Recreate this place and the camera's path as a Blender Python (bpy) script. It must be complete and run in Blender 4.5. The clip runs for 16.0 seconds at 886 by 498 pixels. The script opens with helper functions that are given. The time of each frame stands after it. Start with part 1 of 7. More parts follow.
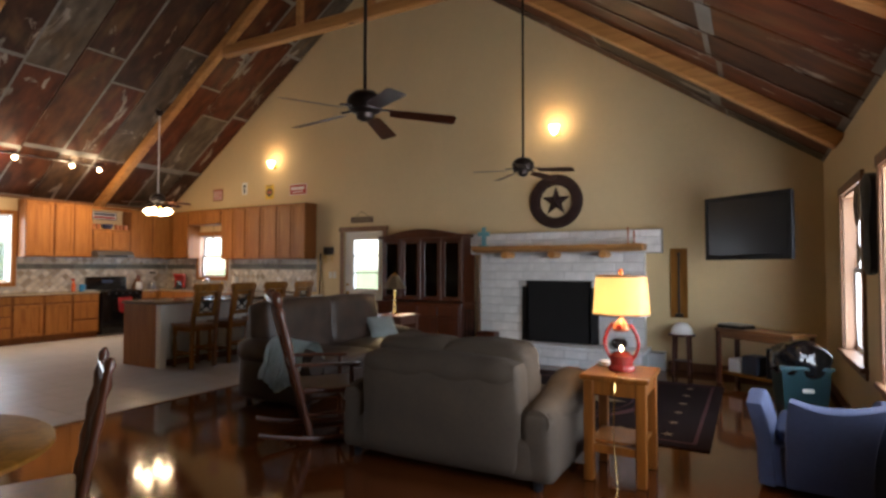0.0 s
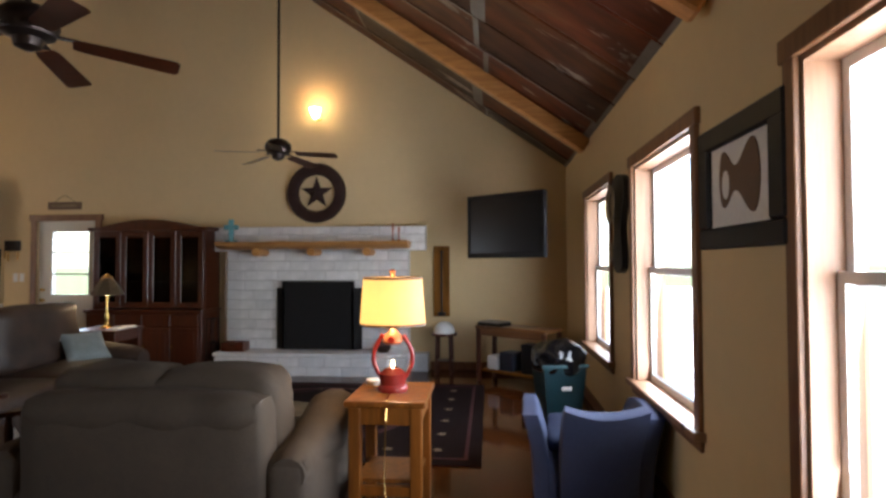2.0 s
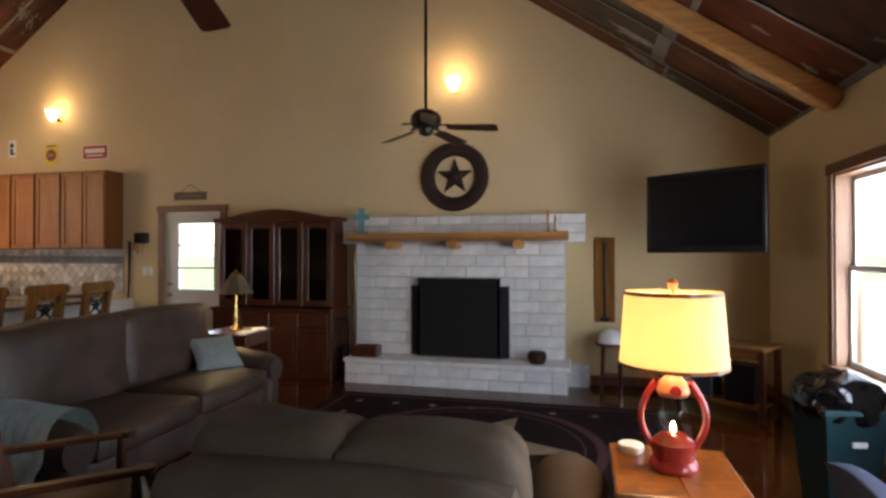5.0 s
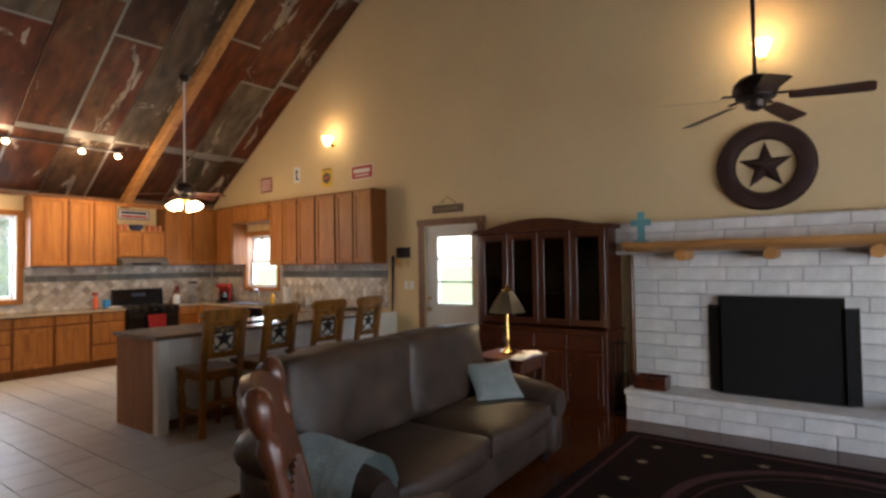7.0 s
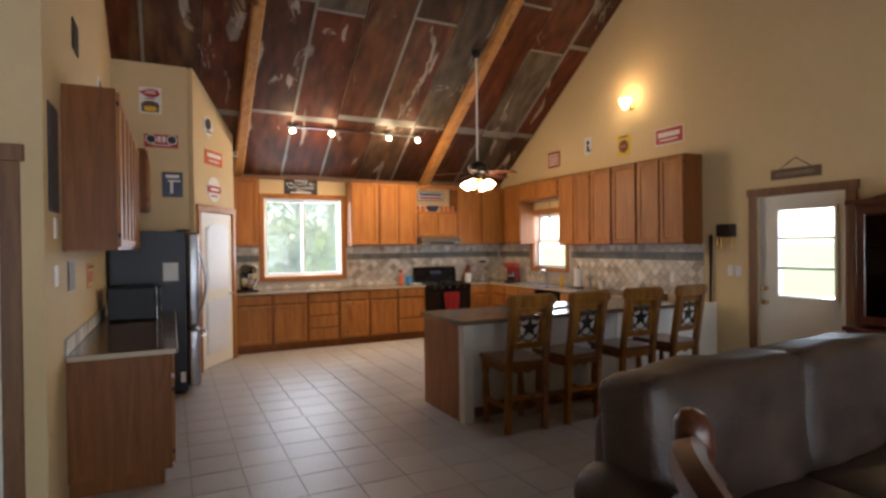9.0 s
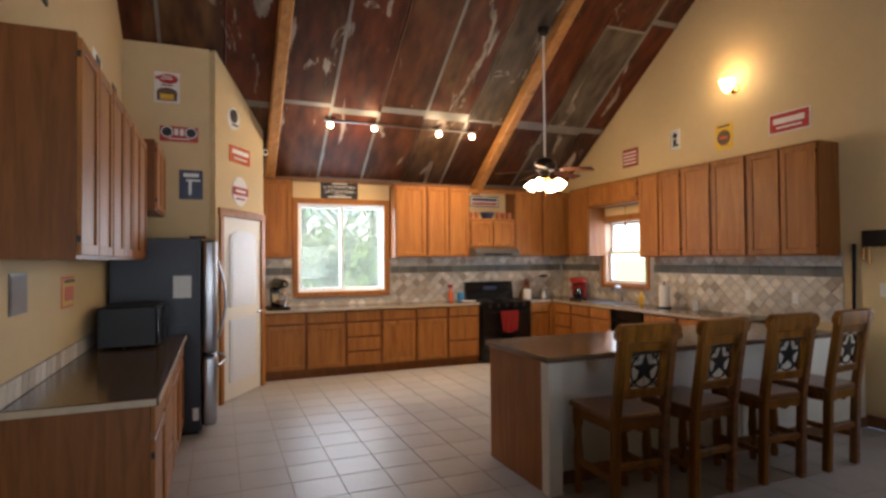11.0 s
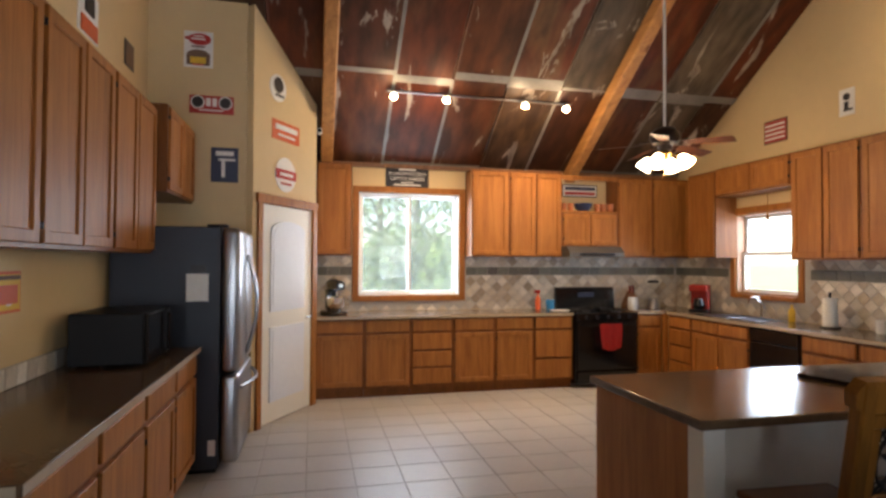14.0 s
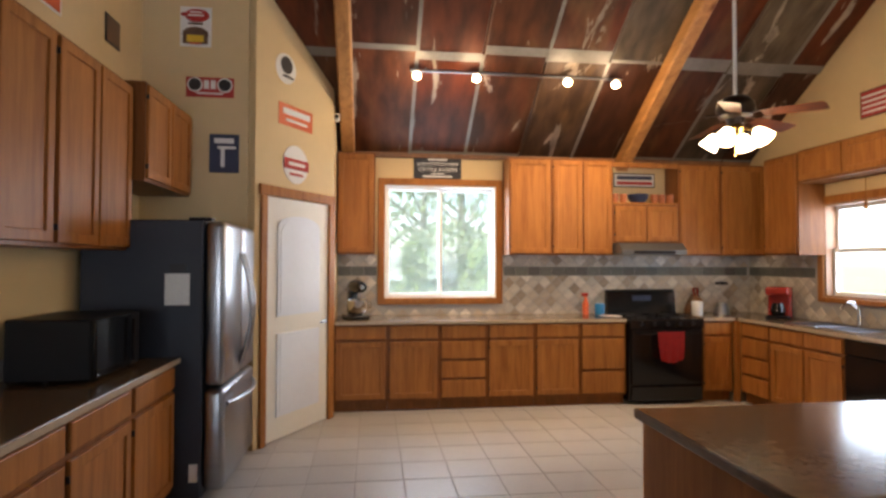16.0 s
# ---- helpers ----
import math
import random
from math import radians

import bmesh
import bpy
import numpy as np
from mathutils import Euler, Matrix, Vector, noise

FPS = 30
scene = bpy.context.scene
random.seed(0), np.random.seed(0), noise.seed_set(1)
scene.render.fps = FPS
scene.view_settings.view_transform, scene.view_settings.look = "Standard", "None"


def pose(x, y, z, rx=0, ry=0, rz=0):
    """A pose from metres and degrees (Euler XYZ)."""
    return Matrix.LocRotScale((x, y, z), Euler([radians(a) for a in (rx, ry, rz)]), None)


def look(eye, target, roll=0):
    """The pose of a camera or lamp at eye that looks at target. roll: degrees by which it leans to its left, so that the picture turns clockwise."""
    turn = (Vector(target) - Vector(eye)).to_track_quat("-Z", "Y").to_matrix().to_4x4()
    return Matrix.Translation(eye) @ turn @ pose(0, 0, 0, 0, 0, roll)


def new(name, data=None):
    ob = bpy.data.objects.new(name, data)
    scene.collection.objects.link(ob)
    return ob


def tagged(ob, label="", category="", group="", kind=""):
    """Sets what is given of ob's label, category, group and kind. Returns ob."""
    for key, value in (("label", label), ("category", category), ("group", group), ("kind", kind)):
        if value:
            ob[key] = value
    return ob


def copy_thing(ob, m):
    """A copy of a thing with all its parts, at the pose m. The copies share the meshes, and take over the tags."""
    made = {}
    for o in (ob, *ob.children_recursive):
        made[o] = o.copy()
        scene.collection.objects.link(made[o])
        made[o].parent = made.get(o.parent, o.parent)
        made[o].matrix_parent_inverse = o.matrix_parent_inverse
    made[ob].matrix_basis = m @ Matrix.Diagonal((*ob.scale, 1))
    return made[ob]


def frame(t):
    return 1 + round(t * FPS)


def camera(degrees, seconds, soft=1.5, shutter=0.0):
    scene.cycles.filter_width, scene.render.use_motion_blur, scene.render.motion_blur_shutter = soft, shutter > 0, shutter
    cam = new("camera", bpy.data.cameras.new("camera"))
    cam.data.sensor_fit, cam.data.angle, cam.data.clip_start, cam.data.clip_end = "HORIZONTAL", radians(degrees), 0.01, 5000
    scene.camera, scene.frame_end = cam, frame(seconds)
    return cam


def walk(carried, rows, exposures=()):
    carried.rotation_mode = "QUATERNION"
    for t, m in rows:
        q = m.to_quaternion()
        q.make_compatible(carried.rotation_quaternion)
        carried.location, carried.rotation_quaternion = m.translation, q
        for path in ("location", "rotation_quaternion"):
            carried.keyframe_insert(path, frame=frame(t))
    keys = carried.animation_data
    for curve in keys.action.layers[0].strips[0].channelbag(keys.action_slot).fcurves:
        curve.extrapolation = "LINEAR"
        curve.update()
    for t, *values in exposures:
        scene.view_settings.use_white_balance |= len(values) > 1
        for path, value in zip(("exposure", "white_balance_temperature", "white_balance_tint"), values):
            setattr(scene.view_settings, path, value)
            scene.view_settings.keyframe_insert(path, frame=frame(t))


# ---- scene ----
cam = camera(77.3, 16.0, soft=2.8)
PATH = [
    (0, (-8.325, 0.8, 1.411), (-6.579, 1.773, 1.477), 0.1),
    (0.5, (-8.219, 0.902, 1.452), (-6.368, 1.656, 1.526), -0.1),
    (1, (-8.023, 0.985, 1.468), (-6.095, 1.513, 1.536), -0.3),
    (1.5, (-7.761, 1.018, 1.448), (-5.79, 1.351, 1.51), -0.2),
    (2, (-7.552, 1.037, 1.432), (-5.56, 1.203, 1.487), -0.2),
    (2.5, (-7.35, 1.087, 1.453), (-5.351, 1.119, 1.486), -0.4),
    (3, (-7.214, 1.179, 1.465), (-5.214, 1.167, 1.483), -0.4),
    (3.5, (-7.084, 1.339, 1.484), (-5.085, 1.385, 1.496), -0.3),
    (4, (-6.83, 1.522, 1.478), (-4.843, 1.744, 1.497), -0.3),
    (4.2, (-6.756, 1.585, 1.463), (-4.775, 1.858, 1.487), -0.2),
    (6.3, (-6.192, 2.5, 1.58), (-4.421, 3.431, 1.596), -0.9),
    (6.5, (-6.106, 2.561, 1.553), (-4.377, 3.565, 1.582), -1.0),
    (7, (-6.045, 2.758, 1.551), (-4.443, 3.954, 1.605), -0.9),
    (7.5, (-6.008, 2.94, 1.591), (-4.558, 4.316, 1.654), -1.0),
    (8, (-6.043, 3.17, 1.594), (-4.754, 4.699, 1.644), -0.8),
    (8.5, (-5.952, 3.329, 1.614), (-4.882, 5.019, 1.62), -0.9),
    (9, (-5.824, 3.64, 1.591), (-4.941, 5.435, 1.578), -0.7),
    (9.5, (-5.786, 3.924, 1.588), (-5.018, 5.77, 1.573), -0.7),
    (9.7, (-5.771, 4.029, 1.591), (-5.029, 5.886, 1.582), -0.7),
    (12, (-5.331, 5.315, 1.552), (-4.561, 7.16, 1.608), -0.1),
    (12.5, (-5.272, 5.465, 1.549), (-4.499, 7.309, 1.604), 0.1),
    (13, (-5.179, 5.66, 1.557), (-4.458, 7.525, 1.606), 0.1),
    (13.5, (-5.074, 5.879, 1.533), (-4.462, 7.783, 1.584), 0.2),
    (14, (-5.017, 6.047, 1.539), (-4.56, 7.994, 1.583), 0.3),
    (14.5, (-4.901, 6.185, 1.541), (-4.659, 8.17, 1.58), 0.5),
    (15, (-4.776, 6.284, 1.549), (-4.705, 8.282, 1.588), 0.5),
    (15.5, (-4.683, 6.48, 1.507), (-4.608, 8.478, 1.563), 0.6),
    (16, (-4.605, 6.655, 1.515), (-4.352, 8.638, 1.563), 0.15),
]
walk(cam, [(t, look(eye, target, roll)) for t, eye, target, roll in PATH], exposures=[(0.0, 2.39), (4.2, 2.39), (6.5, 2.47), (9.5, 2.52), (13.0, 2.48), (16.0, 2.53)])

# ---- sky, sun, window light ----
world = bpy.data.worlds.new("sky")
scene.world = world
world.use_nodes = True
wn = world.node_tree.nodes
sky = wn.new("ShaderNodeTexSky")
sky.sky_type = "NISHITA"
sky.sun_disc = False
sky.sun_elevation = radians(52)
sky.sun_rotation = radians(-80)
world.node_tree.links.new(sky.outputs[0], wn["Background"].inputs[0])
wn["Background"].inputs[1].default_value = 0.15

sun = new("sun", bpy.data.lights.new("sun", "SUN"))
sun.data.energy, sun.data.angle, sun.data.color = 5.0, radians(0.5), (1.0, 0.95, 0.86)
sun.matrix_world = look((-30, 6, 40), (0, 6.5, 0))


def area_lamp(name, eye, target, w, h, power, color):
    lamp = new(name, bpy.data.lights.new(name, "AREA"))
    lamp.data.shape, lamp.data.size, lamp.data.size_y = "RECTANGLE", w, h
    lamp.data.energy, lamp.data.color = power, color
    lamp.matrix_world = look(eye, target)
    return lamp


def point_lamp(name, at, power, color, radius=0.05):
    lamp = new(name, bpy.data.lights.new(name, "POINT"))
    lamp.data.energy, lamp.data.color, lamp.data.shadow_soft_size = power, color, radius
    lamp.location = at
    return lamp


def spot_lamp(name, at, aim, power, color, degrees=95, radius=0.04):
    lamp = new(name, bpy.data.lights.new(name, "SPOT"))
    lamp.data.energy, lamp.data.color, lamp.data.shadow_soft_size = power, color, radius
    lamp.data.spot_size, lamp.data.spot_blend = radians(degrees), 0.7
    lamp.matrix_world = look(at, aim)
    return lamp


DAY = (0.82, 0.88, 1.0)
WARM = (1.0, 0.70, 0.43)

# ---- materials ----
def material(name, color, rough=0.5, metal=0.0, vary=0.12, scale=6.0, stretch=(1, 1, 1), bump=0.0, bump_scale=80.0,
             fine=0.05, piece=0.0, spec=0.5, coat=0.0, rough_vary=0.1):
    """A surface with colour variation at two scales, relief, and a random shade per object."""
    m = bpy.data.materials.new(name)
    m.use_nodes = True
    nt = m.node_tree
    n, link = nt.nodes, nt.links.new
    b = n["Principled BSDF"]
    tc = n.new("ShaderNodeTexCoord")
    mp = n.new("ShaderNodeMapping")
    mp.inputs["Scale"].default_value = stretch
    link(tc.outputs["Object"], mp.inputs[0])
    big = n.new("ShaderNodeTexNoise")
    big.inputs["Scale"].default_value, big.inputs["Detail"].default_value = scale, 6
    link(mp.outputs[0], big.inputs["Vector"])
    small = n.new("ShaderNodeTexNoise")
    small.inputs["Scale"].default_value, small.inputs["Detail"].default_value = scale * 9, 4
    link(mp.outputs[0], small.inputs["Vector"])
    add = n.new("ShaderNodeMath")
    add.operation = "MULTIPLY_ADD"
    link(big.outputs[0], add.inputs[0])
    add.inputs[1].default_value, add.inputs[2].default_value = vary * 4, 1 - vary * 2
    add2 = n.new("ShaderNodeMath")
    add2.operation = "MULTIPLY_ADD"
    link(small.outputs[0], add2.inputs[0])
    add2.inputs[1].default_value, add2.inputs[2].default_value = fine * 4, -fine * 2
    tot = n.new("ShaderNodeMath")
    link(add.outputs[0], tot.inputs[0])
    link(add2.outputs[0], tot.inputs[1])
    last = tot
    if piece:
        info = n.new("ShaderNodeObjectInfo")
        pm = n.new("ShaderNodeMath")
        pm.operation = "MULTIPLY_ADD"
        link(info.outputs["Random"], pm.inputs[0])
        pm.inputs[1].default_value, pm.inputs[2].default_value = piece * 2, -piece
        last = n.new("ShaderNodeMath")
        link(tot.outputs[0], last.inputs[0])
        link(pm.outputs[0], last.inputs[1])
    sc = n.new("ShaderNodeVectorMath")
    sc.operation = "SCALE"
    sc.inputs[0].default_value = color[:3]
    link(last.outputs[0], sc.inputs["Scale"])
    link(sc.outputs[0], b.inputs["Base Color"])
    b.inputs["Metallic"].default_value = metal
    b.inputs["Specular IOR Level"].default_value = spec
    b.inputs["Coat Weight"].default_value = coat
    b.inputs["Coat Roughness"].default_value = 0.12
    rr = n.new("ShaderNodeMath")
    rr.operation = "MULTIPLY_ADD"
    link(big.outputs[0], rr.inputs[0])
    rr.inputs[1].default_value, rr.inputs[2].default_value = rough_vary * 2 * rough, rough * (1 - rough_vary)
    link(rr.outputs[0], b.inputs["Roughness"])
    if bump:
        bn = n.new("ShaderNodeTexNoise")
        bn.inputs["Scale"].default_value, bn.inputs["Detail"].default_value = bump_scale, 3
        link(mp.outputs[0], bn.inputs["Vector"])
        bp = n.new("ShaderNodeBump")
        bp.inputs["Strength"].default_value, bp.inputs["Distance"].default_value = bump, 0.01
        link(bn.outputs[0], bp.inputs["Height"])
        link(bp.outputs[0], b.inputs["Normal"])
    return m


def wood(name, dark, light, axis="z", rough=0.35, scale=5.0, piece=0.1, coat=0.0, knots=False):
    """Grain that runs along one axis, between two tones."""
    m = bpy.data.materials.new(name)
    m.use_nodes = True
    nt = m.node_tree
    n, link = nt.nodes, nt.links.new
    b = n["Principled BSDF"]
    tc = n.new("ShaderNodeTexCoord")
    mp = n.new("ShaderNodeMapping")
    mp.inputs["Scale"].default_value = {"x": (0.08, 1, 1), "y": (1, 0.08, 1), "z": (1, 1, 0.08)}[axis]
    info = n.new("ShaderNodeObjectInfo")
    link(info.outputs["Random"], mp.inputs["Location"])
    link(tc.outputs["Object"], mp.inputs[0])
    w = n.new("ShaderNodeTexNoise")
    w.inputs["Scale"].default_value, w.inputs["Detail"].default_value, w.inputs["Distortion"].default_value = scale * 4, 8, 1.2
    link(mp.outputs[0], w.inputs["Vector"])
    f = n.new("ShaderNodeTexNoise")
    f.inputs["Scale"].default_value, f.inputs["Detail"].default_value = scale * 30, 4
    link(mp.outputs[0], f.inputs["Vector"])
    mixv = n.new("ShaderNodeMath")
    mixv.operation = "MULTIPLY_ADD"
    link(f.outputs[0], mixv.inputs[0])
    mixv.inputs[1].default_value = 0.35
    link(w.outputs[0], mixv.inputs[2])
    ramp = n.new("ShaderNodeValToRGB")
    ramp.color_ramp.elements[0].position, ramp.color_ramp.elements[1].position = 0.38, 0.86
    ramp.color_ramp.elements[0].color, ramp.color_ramp.elements[1].color = (*dark, 1), (*light, 1)
    link(mixv.outputs[0], ramp.inputs[0])
    pm = n.new("ShaderNodeMath")
    pm.operation = "MULTIPLY_ADD"
    link(info.outputs["Random"], pm.inputs[0])
    pm.inputs[1].default_value, pm.inputs[2].default_value = piece * 2, 1 - piece
    sc = n.new("ShaderNodeVectorMath")
    sc.operation = "SCALE"
    link(pm.outputs[0], sc.inputs["Scale"])
    col = ramp.outputs[0]
    if knots:
        v = n.new("ShaderNodeTexVoronoi")
        v.inputs["Scale"].default_value = 2.2
        mp2 = n.new("ShaderNodeMapping")
        mp2.inputs["Scale"].default_value = {"x": (0.5, 1, 1), "y": (1, 0.5, 1), "z": (1, 1, 0.5)}[axis]
        link(tc.outputs["Object"], mp2.inputs[0])
        link(mp2.outputs[0], v.inputs["Vector"])
        kr = n.new("ShaderNodeValToRGB")
        kr.color_ramp.elements[0].position, kr.color_ramp.elements[1].position = 0.04, 0.11
        kr.color_ramp.elements[0].color, kr.color_ramp.elements[1].color = (0.25, 0.14, 0.08, 1), (1, 1, 1, 1)
        link(v.outputs["Distance"], kr.inputs[0])
        km = n.new("ShaderNodeVectorMath")
        km.operation = "MULTIPLY"
        link(col, km.inputs[0])
        link(kr.outputs[0], km.inputs[1])
        col = km.outputs[0]
    link(col, sc.inputs[0])
    link(sc.outputs[0], b.inputs["Base Color"])
    b.inputs["Roughness"].default_value = rough
    b.inputs["Coat Weight"].default_value = coat
    b.inputs["Coat Roughness"].default_value = 0.15
    bp = n.new("ShaderNodeBump")
    bp.inputs["Strength"].default_value, bp.inputs["Distance"].default_value = 0.15, 0.004
    link(mixv.outputs[0], bp.inputs["Height"])
    link(bp.outputs[0], b.inputs["Normal"])
    return m


def glow(name, color, strength, body=None):
    m = bpy.data.materials.new(name)
    m.use_nodes = True
    b = m.node_tree.nodes["Principled BSDF"]
    b.inputs["Base Color"].default_value = (*(body or color), 1)
    b.inputs["Emission Color"].default_value = (*color, 1)
    b.inputs["Emission Strength"].default_value = strength
    return m


def clear_glass(name, tint=(1, 1, 1)):
    m = bpy.data.materials.new(name)
    m.use_nodes = True
    n, link = m.node_tree.nodes, m.node_tree.links.new
    n.remove(n["Principled BSDF"])
    tr = n.new("ShaderNodeBsdfTransparent")
    tr.inputs[0].default_value = (*tint, 1)
    gl = n.new("ShaderNodeBsdfGlossy")
    gl.inputs["Roughness"].default_value = 0.02
    mx = n.new("ShaderNodeMixShader")
    mx.inputs[0].default_value = 0.02
    link(tr.outputs[0], mx.inputs[1])
    link(gl.outputs[0], mx.inputs[2])
    link(mx.outputs[0], n["Material Output"].inputs[0])
    return m


def screen_material():
    """Fine pale insect mesh: half open, half lit by the sky; it also adds haze."""
    m = bpy.data.materials.new("mesh_haze")
    m.use_nodes = True
    n, link = m.node_tree.nodes, m.node_tree.links.new
    n.remove(n["Principled BSDF"])
    tr = n.new("ShaderNodeBsdfTransparent")
    df = n.new("ShaderNodeBsdfDiffuse")
    df.inputs[0].default_value = (0.30, 0.33, 0.31, 1)
    tl = n.new("ShaderNodeBsdfTranslucent")
    tl.inputs[0].default_value = (0.40, 0.45, 0.41, 1)
    ad = n.new("ShaderNodeMixShader")
    link(df.outputs[0], ad.inputs[1])
    link(tl.outputs[0], ad.inputs[2])
    mx = n.new("ShaderNodeMixShader")
    mx.inputs[0].default_value = 0.47
    link(tr.outputs[0], mx.inputs[1])
    link(ad.outputs[0], mx.inputs[2])
    link(mx.outputs[0], n["Material Output"].inputs[0])
    return m


def tin_material():
    """Old roofing tin: rust, dark iron and zinc, sheet by sheet, with flaked patches."""
    m = bpy.data.materials.new("rusty_tin")
    m.use_nodes = True
    n, link = m.node_tree.nodes, m.node_tree.links.new
    b = n["Principled BSDF"]
    geo = n.new("ShaderNodeNewGeometry")
    tc = n.new("ShaderNodeTexCoord")
    base = n.new("ShaderNodeValToRGB")
    e = base.color_ramp.elements
    e[0].position, e[0].color = 0.0, (0.105, 0.024, 0.008, 1)
    e[1].position, e[1].color = 1.0, (0.16, 0.14, 0.11, 1)
    for p, c in ((0.25, (0.130, 0.032, 0.010, 1)), (0.42, (0.055, 0.020, 0.010, 1)), (0.60, (0.125, 0.040, 0.013, 1)), (0.74, (0.065, 0.048, 0.032, 1)), (0.88, (0.15, 0.125, 0.092, 1))):
        x = e.new(p)
        x.color = c
    link(geo.outputs["Random Per Island"], base.inputs[0])
    mp = n.new("ShaderNodeMapping")
    mp.inputs["Scale"].default_value = (1.5, 0.5, 0.5)
    link(tc.outputs["Object"], mp.inputs[0])
    n1 = n.new("ShaderNodeTexNoise")
    n1.inputs["Scale"].default_value, n1.inputs["Detail"].default_value, n1.inputs["Roughness"].default_value = 2.2, 9, 0.62
    n1.inputs["Distortion"].default_value = 0.6
    link(mp.outputs[0], n1.inputs["Vector"])
    r1 = n.new("ShaderNodeValToRGB")
    r1.color_ramp.elements[0].position, r1.color_ramp.elements[1].position = 0.60, 0.625
    r1.color_ramp.elements[0].color, r1.color_ramp.elements[1].color = (0, 0, 0, 1), (1, 1, 1, 1)
    link(n1.outputs[0], r1.inputs[0])
    mx = n.new("ShaderNodeMix")
    mx.data_type = "RGBA"
    link(r1.outputs[0], mx.inputs["Factor"])
    link(base.outputs[0], mx.inputs["A"])
    mx.inputs["B"].default_value = (0.36, 0.33, 0.29, 1)
    n2 = n.new("ShaderNodeTexNoise")
    n2.inputs["Scale"].default_value, n2.inputs["Detail"].default_value = 5.0, 8
    link(mp.outputs[0], n2.inputs["Vector"])
    r2 = n.new("ShaderNodeValToRGB")
    r2.color_ramp.elements[0].position, r2.color_ramp.elements[1].position = 0.35, 0.7
    r2.color_ramp.elements[0].color, r2.color_ramp.elements[1].color = (0.45, 0.41, 0.40, 1), (1.2, 1.13, 1.05, 1)
    link(n2.outputs[0], r2.inputs[0])
    mul = n.new("ShaderNodeVectorMath")
    mul.operation = "MULTIPLY"
    n3 = n.new("ShaderNodeTexNoise")
    n3.inputs["Scale"].default_value, n3.inputs["Detail"].default_value, n3.inputs["Distortion"].default_value = 1.1, 7, 1.4
    link(mp.outputs[0], n3.inputs["Vector"])
    r3 = n.new("ShaderNodeValToRGB")
    r3.color_ramp.elements[0].position, r3.color_ramp.elements[1].position = 0.54, 0.68
    r3.color_ramp.elements[0].color, r3.color_ramp.elements[1].color = (0, 0, 0, 1), (0.55, 0.55, 0.55, 1)
    link(n3.outputs[0], r3.inputs[0])
    ochre = n.new("ShaderNodeMix")
    ochre.data_type = "RGBA"
    link(r3.outputs[0], ochre.inputs["Factor"])
    link(mx.outputs["Result"], ochre.inputs["A"])
    ochre.inputs["B"].default_value = (0.17, 0.105, 0.045, 1)
    link(ochre.outputs["Result"], mul.inputs[0])
    link(r2.outputs[0], mul.inputs[1])
    link(mul.outputs[0], b.inputs["Base Color"])
    b.inputs["Roughness"].default_value = 0.5
    b.inputs["Specular IOR Level"].default_value = 0.3
    bp = n.new("ShaderNodeBump")
    bp.inputs["Strength"].default_value, bp.inputs["Distance"].default_value = 0.25, 0.01
    link(n2.outputs[0], bp.inputs["Height"])
    link(bp.outputs[0], b.inputs["Normal"])
    return m


def island_material(name, colors, rough=0.5, bump=0.3):
    m = bpy.data.materials.new(name)
    m.use_nodes = True
    n, link = m.node_tree.nodes, m.node_tree.links.new
    b = n["Principled BSDF"]
    geo, info = n.new("ShaderNodeNewGeometry"), n.new("ShaderNodeObjectInfo")
    s = n.new("ShaderNodeMath")
    link(geo.outputs["Random Per Island"], s.inputs[0])
    link(info.outputs["Random"], s.inputs[1])
    fr = n.new("ShaderNodeMath")
    fr.operation = "FRACT"
    link(s.outputs[0], fr.inputs[0])
    ramp = n.new("ShaderNodeValToRGB")
    e = ramp.color_ramp.elements
    e[0].color, e[1].color = (*colors[0], 1), (*colors[-1], 1)
    for i, c in enumerate(colors[1:-1], 1):
        e.new(i / (len(colors) - 1)).color = (*c, 1)
    link(fr.outputs[0], ramp.inputs[0])
    tc = n.new("ShaderNodeTexCoord")
    ns = n.new("ShaderNodeTexNoise")
    ns.inputs["Scale"].default_value, ns.inputs["Detail"].default_value = 22, 6
    link(tc.outputs["Object"], ns.inputs["Vector"])
    ma = n.new("ShaderNodeMath")
    ma.operation = "MULTIPLY_ADD"
    link(ns.outputs[0], ma.inputs[0])
    ma.inputs[1].default_value, ma.inputs[2].default_value = 0.7, 0.65
    sc = n.new("ShaderNodeVectorMath")
    sc.operation = "SCALE"
    link(ramp.outputs[0], sc.inputs[0])
    link(ma.outputs[0], sc.inputs["Scale"])
    link(sc.outputs[0], b.inputs["Base Color"])
    b.inputs["Roughness"].default_value = rough
    bp = n.new("ShaderNodeBump")
    bp.inputs["Strength"].default_value, bp.inputs["Distance"].default_value = bump, 0.004
    link(ns.outputs[0], bp.inputs["Height"])
    link(bp.outputs[0], b.inputs["Normal"])
    return m


M = {}
M["wall"] = material("tan_wall_paint", (0.66, 0.505, 0.275), 0.75, vary=0.04, scale=1.2, bump=0.12, bump_scale=60, fine=0.02)
M["tin"] = tin_material()
M["zinc"] = material("zinc_edge", (0.22, 0.21, 0.19), 0.5, metal=0.2, vary=0.25, scale=3, fine=0.1)
M["beam"] = wood("pine_beam", (0.30, 0.13, 0.035), (0.55, 0.27, 0.085), "y", 0.5, 3.0, knots=True)
M["trim"] = wood("stained_trim", (0.12, 0.05, 0.02), (0.22, 0.10, 0.04), "z", 0.45)
M["jamb"] = wood("pine_jamb", (0.21, 0.105, 0.055), (0.34, 0.19, 0.105), "z", 0.45, 3.0, knots=True)
